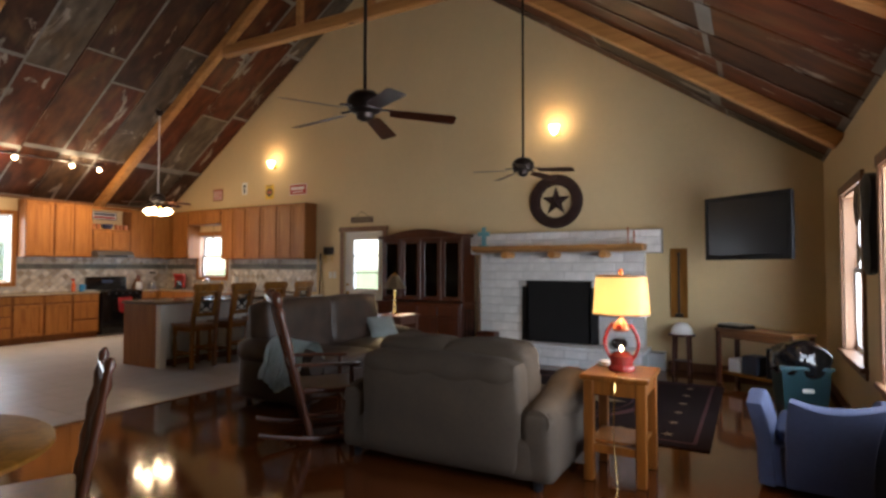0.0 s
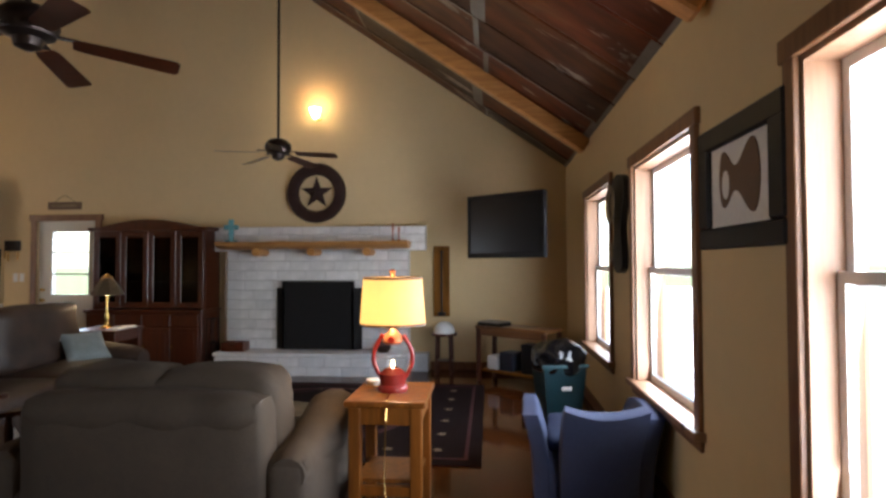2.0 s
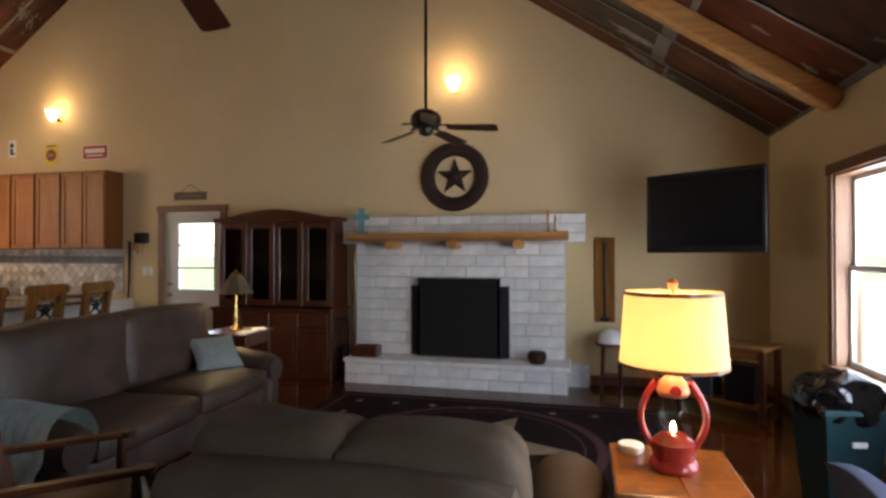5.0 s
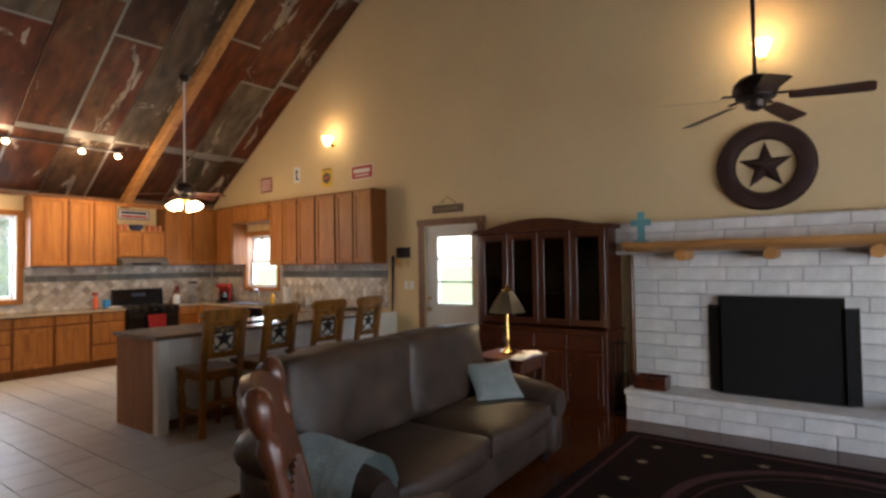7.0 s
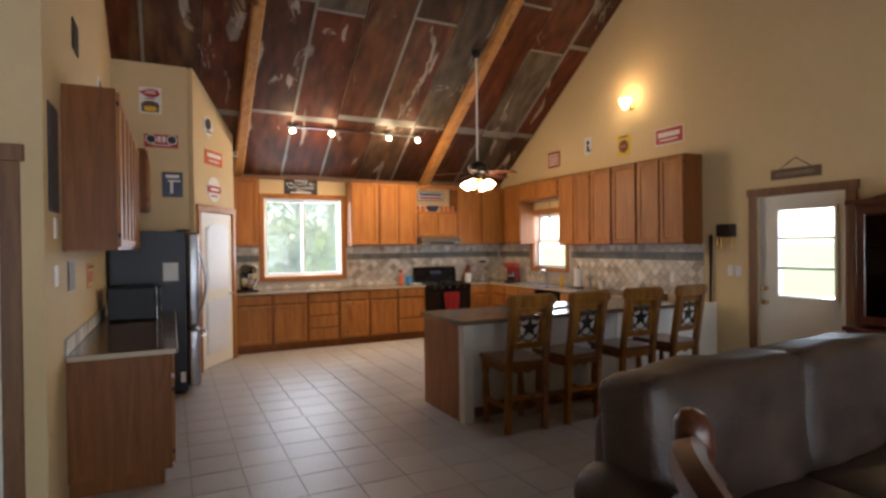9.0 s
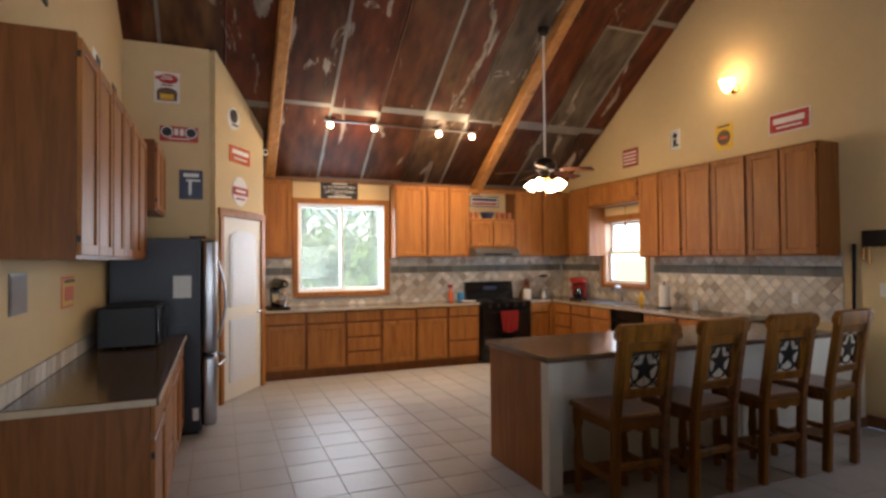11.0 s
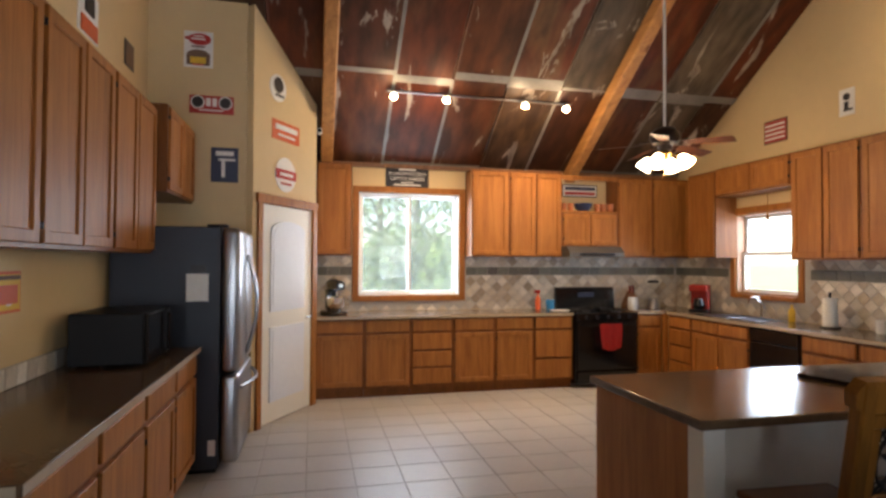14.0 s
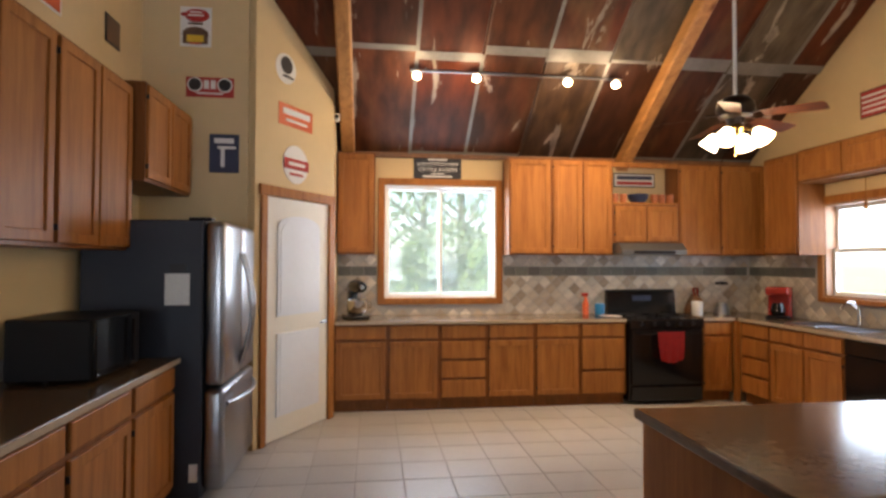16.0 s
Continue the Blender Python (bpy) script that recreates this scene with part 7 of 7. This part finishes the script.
# sconces on the gable wall
def sconce(y, z):
    t = thing("wall_sconce", "lit glass wall sconce on the gable wall", "sconce", pose(0, y, z), "gable wall sconces")
    part("backplate", rod(B(), (0, 0, 0), (-0.02, 0, 0), 0.055, 0.05, 18), M["brass"], t, smooth=True)
    part("arm", rod(B(), (-0.02, 0, -0.02), (-0.11, 0, -0.05), 0.010), M["brass"], t)
    part("lamp_shade", turned(B(), [(0.025, -0.05), (0.05, -0.02), (0.075, 0.05), (0.085, 0.09), (0.08, 0.09), (0.04, 0.0)], 18, Matrix.Translation((-0.13, 0, 0))), M["sconce_glass"], t, "lit frosted glass shade", smooth=True)
    point_lamp("sconce_bulb", (-0.24, y, z + 0.12), 1.3, WARM, 0.06)


sconce(9.43, 3.50)
sconce(3.42, 3.50)


# tin signs
def text_on(parent, words, mat, h, at):
    cu = bpy.data.curves.new("lettering", "FONT")
    cu.body, cu.size, cu.align_x, cu.align_y, cu.extrude = words, h, "CENTER", "CENTER", 0.0006
    tmp = bpy.data.objects.new("lettering", cu)
    scene.collection.objects.link(tmp)
    me = bpy.data.meshes.new_from_object(tmp.evaluated_get(bpy.context.evaluated_depsgraph_get()))
    bpy.data.objects.remove(tmp)
    me.materials.clear()
    me.materials.append(M[mat])
    ob = new("lettering", me)
    ob.parent = parent
    ob.matrix_basis = at
    return ob


FLAT = Matrix(((1, 0, 0, 0), (0, 0, 1, 0), (0, 1, 0, 0), (0, 0, 0, 1)))


def sign(at, w, h, mat, label, bars=(), words=(), round_=False, border=None):
    """A thin tin sign facing local -y, centred; bars: (x, z, w, h, material); words: (text, x, z, size, material)."""
    t = thing("tin_sign", label, "sign", at, "vintage signs on the walls")
    if round_:
        part("plate", turned(B(), [(w / 2, 0), (w / 2, 0.006)], 28, pose(0, 0, 0, 90)), M[mat], t)
    else:
        if border:
            part("border", box(B(), -w / 2, w / 2, -0.006, 0, -h / 2, h / 2, 0.002), M[border], t)
            part("plate", box(B(), -w / 2 + 0.015, w / 2 - 0.015, -0.009, -0.0061, -h / 2 + 0.015, h / 2 - 0.015), M[mat], t)
        else:
            part("plate", box(B(), -w / 2, w / 2, -0.008, 0, -h / 2, h / 2, 0.002), M[mat], t)
    for k, (bx, bz, bw, bh, bmat) in enumerate(bars):
        if bh < 0:
            lift = 0.0012 * sum(1 for q in bars[:bars.index((bx, bz, bw, bh, bmat))] if q[3] < 0)
            part("disc", turned(B(), [(bw / 2, 0), (bw / 2, 0.004)], 22, pose(bx, -0.009 - lift, bz, 90) @ Matrix.Diagonal((1, -bh, 1, 1))), M[bmat], t)
        else:
            part("printed_bar", box(B(), bx - bw / 2, bx + bw / 2, -0.0165 - 0.0007 * k, -0.0095, bz - bh / 2, bz + bh / 2), M[bmat], t)
    for tx, x_, z_, s_, m_ in words:
        text_on(t, tx, m_, s_, pose(x_, -0.0185, z_, 90))
    return t


def on_gable(y, z):
    return pose(0, y, z, 0, 0, -90)


def on_side(y, z):
    return pose(LEFT, y, z, 0, 0, 90)


def on_pantry(u, z):
    return PM @ pose(u, 0, z)


def on_pside(x, z):
    return pose(x, PANTRY[1], z)


sign(on_gable(11.19, 3.01), 0.32, 0.26, "sign_red", "small red and white striped sign", [(0, z, 0.26, 0.02, "paper") for z in (-0.08, -0.03, 0.02, 0.07)], border="sign_brown")
sign(on_gable(10.34, 3.10), 0.16, 0.26, "paper", "small white sign with a dark figure", [(0, 0.05, 0.07, -1, "sign_black"), (0, -0.04, 0.04, 0.08, "sign_black"), (0.02, -0.08, 0.09, 0.02, "sign_black")])
sign(on_gable(9.59, 2.98), 0.24, 0.30, "sign_yellow", "yellow sign with a round brown badge", [(0, -0.01, 0.18, -1, "sign_brown"), (0, 0.125, 0.16, 0.02, "sign_brown"), (0, -0.01, 0.10, 0.03, "sign_orange")])
sign(on_gable(8.79, 2.98), 0.46, 0.22, "sign_red", "red and white framed sign with lettering bars", [(0, 0.02, 0.34, 0.06, "paper"), (0, -0.05, 0.28, 0.02, "paper")], border="paper")
sign(pose(-3.87, DEPTH, 2.592), 0.55, 0.25, "sign_black", "black sign with white capital lettering", [(0, 0.095, 0.22, 0.016, "paper"), (0.0, -0.068, 0.16, 0.010, "paper"), (0, -0.098, 0.34, 0.016, "paper")], [("& SOUTHWESTERN", 0, 0.042, 0.054, "paper"), ("CATTLE RAISERS", 0, -0.022, 0.060, "paper")])
sign(pose(-1.50, DEPTH, 2.50), 0.52, 0.17, "paper", "white and dark sign inside the oak niche", [(0, 0.03, 0.44, 0.045, "sign_blue"), (0, -0.035, 0.44, 0.04, "sign_red")], border="sign_black")
# burger sign, square signs beside the pantry
sign(on_pside(-6.02, 3.40), 0.24, 0.32, "paper", "white sign with a red oval and a yellow bun shape", [(0.01, 0.09, 0.19, -0.55, "sign_red"), (-0.085, 0.095, 0.06, -0.5, "sign_red"), (0, 0.09, 0.12, 0.012, "paper"), (0, 0.115, 0.09, 0.010, "paper"), (0, 0.022, 0.11, 0.012, "sign_brown"), (0, -0.065, 0.20, -0.62, "sign_brown"), (0, -0.09, 0.19, 0.10, "sign_brown"), (0, -0.100, 0.13, 0.055, "sign_yellow"), (0, -0.138, 0.09, 0.012, "sign_orange")])
sign(on_pside(-5.905, 2.915), 0.37, 0.16, "sign_red", "red sign with two dark discs and white letters", [(-0.115, 0.018, 0.118, -1, "paper"), (0.115, 0.018, 0.118, -1, "paper"), (-0.115, 0.018, 0.095, -1, "sign_black"), (0.115, 0.018, 0.095, -1, "sign_black"), (-0.026, 0.02, 0.036, 0.07, "paper"), (0.026, 0.02, 0.036, 0.07, "paper"), (0.0, -0.052, 0.20, 0.010, "paper")])
sign(on_pside(-5.79, 2.385), 0.23, 0.31, "sign_blue", "navy sign with a pale curved tool shape", [(0, 0.10, 0.15, 0.04, "paper"), (-0.01, -0.03, 0.03, 0.16, "paper"), (0.02, 0.045, 0.14, 0.02, "paper")])
sign(on_pantry(0.36, 3.20), 0.26, 0.26, "paper", "round white sign with a dark emblem", [(0, 0.03, 0.15, -1, "sign_black"), (0.02, -0.07, 0.13, 0.02, "sign_black")], round_=True)
sign(on_pantry(0.50, 2.80), 0.46, 0.19, "sign_orange", "orange red sign with white lettering bars", [(0, 0.03, 0.36, 0.05, "paper"), (0, -0.045, 0.28, 0.02, "paper")])
sign(on_pantry(0.50, 2.38), 0.34, 0.34, "paper", "round white and red soda sign", [(0, 0.0, 0.33, 0.09, "sign_red"), (0, -0.09, 0.18, 0.02, "sign_red"), (0, 0.0, 0.22, 0.03, "paper")], round_=True)
sign(on_side(9.97, 3.10), 0.32, 0.30, "paper", "white and orange sign above the cabinets", [(0, -0.09, 0.26, 0.10, "sign_orange"), (0, 0.06, 0.14, 0.12, "sign_black")])
sign(on_side(10.78, 3.13), 0.22, 0.20, "sign_brown", "small dark brown framed sign above the cabinets", border="sign_black")
sign(on_side(9.05, 1.38), 0.30, 0.20, "sign_yellow", "yellow and orange food sign under the cabinets", [(0, -0.01, 0.20, 0.09, "sign_orange"), (0.03, -0.03, 0.07, -1, "paper"), (0, 0.07, 0.24, 0.02, "sign_brown")], border="sign_orange")
sign(on_side(8.10, 1.42), 0.26, 0.20, "sign_brown", "small dark plaque under the cabinets", border="sign_black")
sign(on_side(7.52, 2.12), 0.30, 0.62, "steel_side", "tall grey framed picture at the wall corner", border="sign_black")
sign(on_gable(7.18, 2.30), 0.52, 0.11, "sign_brown", "brown wooden plaque hung over the back door", [(0, 0, 0.40, 0.04, "rug_tan")])
bm = B()
for a, b in (((-0.16, 0.055), (0, 0.16)), ((0, 0.16), (0.16, 0.055))):
    rod(bm, (a[0], -0.006, a[1]), (b[0], -0.006, b[1]), 0.004, n=6)
tagged(part("hanging_wire", bm, M["iron"], at=on_gable(7.18, 2.30)), "thin wire that hangs the plaque", "wire")
t = thing("key_rack", "dark iron key rack with hanging keys and leash", "key rack", on_gable(7.98, 1.70))
part("plate", box(B(), -0.13, 0.13, -0.012, 0, -0.05, 0.10, 0.004), M["iron"], t)
for k in range(5):
    part("hook", rod(B(), (-0.10 + 0.05 * k, -0.012, -0.04), (-0.10 + 0.05 * k, -0.04, -0.06), 0.004, n=6), M["iron"], t)
for k, l in ((0, 0.10), (1, 0.14), (4, 0.12)):
    part("key", box(B(), -0.108 + 0.05 * k, -0.092 + 0.05 * k, -0.03, -0.022, -0.06 - l, -0.06), M["brass"], t)
part("leash", rod(B(), (-0.19, -0.02, -0.02), (-0.20, -0.03, -0.85), 0.018, 0.012, 8), M["black"], t)
for y_ in (7.83, 7.93):
    tagged(part("light_switch", box(B(), -0.008, 0, y_ - 0.035, y_ + 0.035, 1.20, 1.32, 0.002), M["sash"]), "white light switch plate", "switch")
for z_ in (1.38, 1.66):
    tagged(part("light_switch", box(B(), LEFT, LEFT + 0.009, 7.52, 7.60, z_, z_ + 0.12, 0.002), M["sash"]), "white switch plate on the side wall", "switch")
tagged(part("floor_vent", box(B(), LEFT, LEFT + 0.012, 8.3, 8.55, 3.02, 3.24, 0.003), M["iron"]), "dark wall vent grille above the cabinets", "vent")

t = thing("security_camera", "small white camera at the pantry wall edge", "camera", pose(-4.985, 12.24, 2.92))
part("body", box(B(), 0.0, 0.05, -0.04, 0.03, 0.0, 0.07, 0.01), M["sash"], t)
part("lens", rod(B(), (0.025, -0.04, 0.035), (0.025, -0.052, 0.035), 0.02), M["black"], t)

# pull cord in the sink window
t = thing("pull_cord", "brown tassel cord hanging in the sink window", "cord")
part("cord", rod(B(), (-0.06, 11.25, 2.32), (-0.06, 11.25, 2.12), 0.004, n=6), M["rustic"], t)
part("tassel", rod(B(), (-0.06, 11.25, 2.12), (-0.06, 11.25, 2.02), 0.008, 0.022, 8), M["rustic"], t)

# ---- floor tiles ----
TILE = 0.335


def floor_tiles():
    bm = box(B(), 0.003, TILE - 0.003, 0.003, TILE - 0.003, -0.006, 0.0, 0.002)
    shared = mesh_of("tile", bm, M["tile"])
    near, verts, faces = [], [], []
    x = -4.38 - 7 * TILE
    while x < 0:
        y = TILE_Y
        while y < DEPTH - 0.02:
            x0, x1, y0, y1 = max(x, LEFT), min(x + TILE, 0.0), y, min(y + TILE, DEPTH)
            if x1 - x0 > 0.03:
                full = x1 - x0 > TILE - 0.001 and y1 - y0 > TILE - 0.001
                if full and x0 > -5.8 and x0 < -1.0 and y0 < 12.4 and len(near) < 270 and not (x0 > -3.4 and y0 > 8.2 and y0 < 8.6):
                    near.append((x0, y0))
                else:
                    i, g = len(verts), 0.003
                    for z in (-0.006, 0.0):
                        verts += [(x0 + g, y0 + g, z), (x1 - g, y0 + g, z), (x1 - g, y1 - g, z), (x0 + g, y1 - g, z)]
                    faces += [(i + 4, i + 5, i + 6, i + 7)] + [(i + k, i + (k + 1) % 4, i + 4 + (k + 1) % 4, i + 4 + k) for k in range(4)]
            y += TILE
        x += TILE
    for x0, y0 in near:
        ob = new("tile", shared)
        ob.parent = tile_floor
        ob.location = (x0, y0, 0)
    me = bpy.data.meshes.new("tile_rest")
    me.from_pydata(verts, [], faces)
    me.materials.append(M["tile"])
    ob = new("tile_rest", me)
    ob.parent = tile_floor
    ob["kind"] = "stuff"


floor_tiles()
bm = box(B(), LEFT, -0.02, TILE_Y - 0.03, TILE_Y - 0.002, 0.0, 0.008, 0.003)
tagged(part("threshold", bm, M["trim"]), "thin wooden strip between tile and concrete", "threshold", kind="structure")


# ---- tile backsplash: diamonds, a slate band, diamonds above ----
def backsplash(name, length, at, skip=(), z0=0.922, z1=1.60, keep=True):
    """Tumbled tiles on a wall, local x along it, local -y out of it."""
    t = thing(name, "tumbled travertine diamond tile backsplash with slate band", "backsplash", at)
    bm = B()

    def open_at(a, b, c, d):
        return not any(a < s[1] and b > s[0] and c < s[3] and d > s[2] for s in skip)

    xs = sorted({0.0, length, *[v for s in skip for v in s[:2] if 0 < v < length]})
    for a, b in zip(xs, xs[1:]):
        holes = [s for s in skip if s[0] <= a + 1e-4 and s[1] >= b - 1e-4]
        lo, hi = z0, z1
        for s in holes:
            if s[2] <= lo + 1e-4:
                lo = s[3]
            elif s[3] >= hi - 1e-4:
                hi = s[2]
            else:
                hi = s[2]
        if hi > lo + 0.01:
            box(bm, a, b, -0.006, -0.001, lo, hi)
    part("grout_bed", bm, M["grout"], t)
    r = 0.072
    g = 0.92
    bm = B()
    pts = [(0, -r * g), (r * g, 0), (0, r * g), (-r * g, 0)]
    prism(bm, pts, 0.007, pose(0, -0.013, 0))
    shared = mesh_of("tile", bm, M["splash"])
    bands = ((z0, 1.36), (1.47, z1))
    verts, faces = [], []
    count = 0
    for za, zb in bands:
        rows = int((zb - za) / r) + 2
        for j in range(rows):
            zc = za + j * r
            i = 0
            while True:
                xc = i * 2 * r + (r if j % 2 else 0)
                if xc > length + r:
                    break
                i += 1
                full = xc - r >= 0 and xc + r <= length and zc - r >= za - 1e-4 and zc + r <= zb + 1e-4
                if full and open_at(xc - r, xc + r, zc - r, zc + r):
                    if count < 300 and keep:
                        ob = new("tile", shared)
                        ob.parent = t
                        ob.location = (xc, 0, zc)
                        count += 1
                        continue
                poly = [(xc + a * g, zc + b * g) for a, b in ((0, -r), (r, 0), (0, r), (-r, 0))]
                for ax, lim, sgn in ((0, 0.0, 1), (0, length, -1), (1, za, 1), (1, zb, -1)):
                    out = []
                    for k in range(len(poly)):
                        p, q = poly[k], poly[(k + 1) % len(poly)]
                        dp, dq = sgn * (p[ax] - lim), sgn * (q[ax] - lim)
                        if dp >= 0:
                            out.append(p)
                        if dp * dq < 0:
                            f = dp / (dp - dq)
                            out.append((p[0] + (q[0] - p[0]) * f, p[1] + (q[1] - p[1]) * f))
                    poly = out
                    if len(poly) < 3:
                        break
                if len(poly) < 3:
                    continue
                a0, a1 = min(p[0] for p in poly), max(p[0] for p in poly)
                c0, c1 = min(p[1] for p in poly), max(p[1] for p in poly)
                if not open_at(a0 + 0.002, a1 - 0.002, c0 + 0.002, c1 - 0.002):
                    continue
                k0, n = len(verts), len(poly)
                verts += [(p[0], -0.0055, p[1]) for p in poly] + [(p[0], -0.0127, p[1]) for p in poly]
                faces.append(tuple(range(k0 + n, k0 + 2 * n)))
                for k in range(n):
                    faces.append((k0 + k, k0 + (k + 1) % n, k0 + n + (k + 1) % n, k0 + n + k))
    me = bpy.data.meshes.new("cut_tiles")
    me.from_pydata(verts, [], faces)
    me.materials.append(M["splash"])
    ob = new("cut_tiles", me)
    ob.parent = t
    ob["kind"] = "stuff"
    bshared = mesh_of("band_tile", box(B(), 0.002, 0.143, -0.015, -0.0055, 1.364, 1.466, 0.003), M["band"])
    x = 0.0
    while x + 0.145 <= length:
        if open_at(x + 0.003, x + 0.142, 1.365, 1.465):
            ob = new("band_tile", bshared)
            ob.parent = t
            ob.location = (x, 0, 0)
        x += 0.145


backsplash("backsplash", 12.925 - 8.28, pose(-0.001, 12.925, 0, 0, 0, -90), [(12.925 - SWIN[1] - 0.075, 12.925 - SWIN[0] + 0.075, SWIN[2] - 0.055, 1.7)])
backsplash("backsplash", 4.97, pose(-4.985, DEPTH - 0.001, 0), [(0.435, 1.875, 1.035, 1.7)])
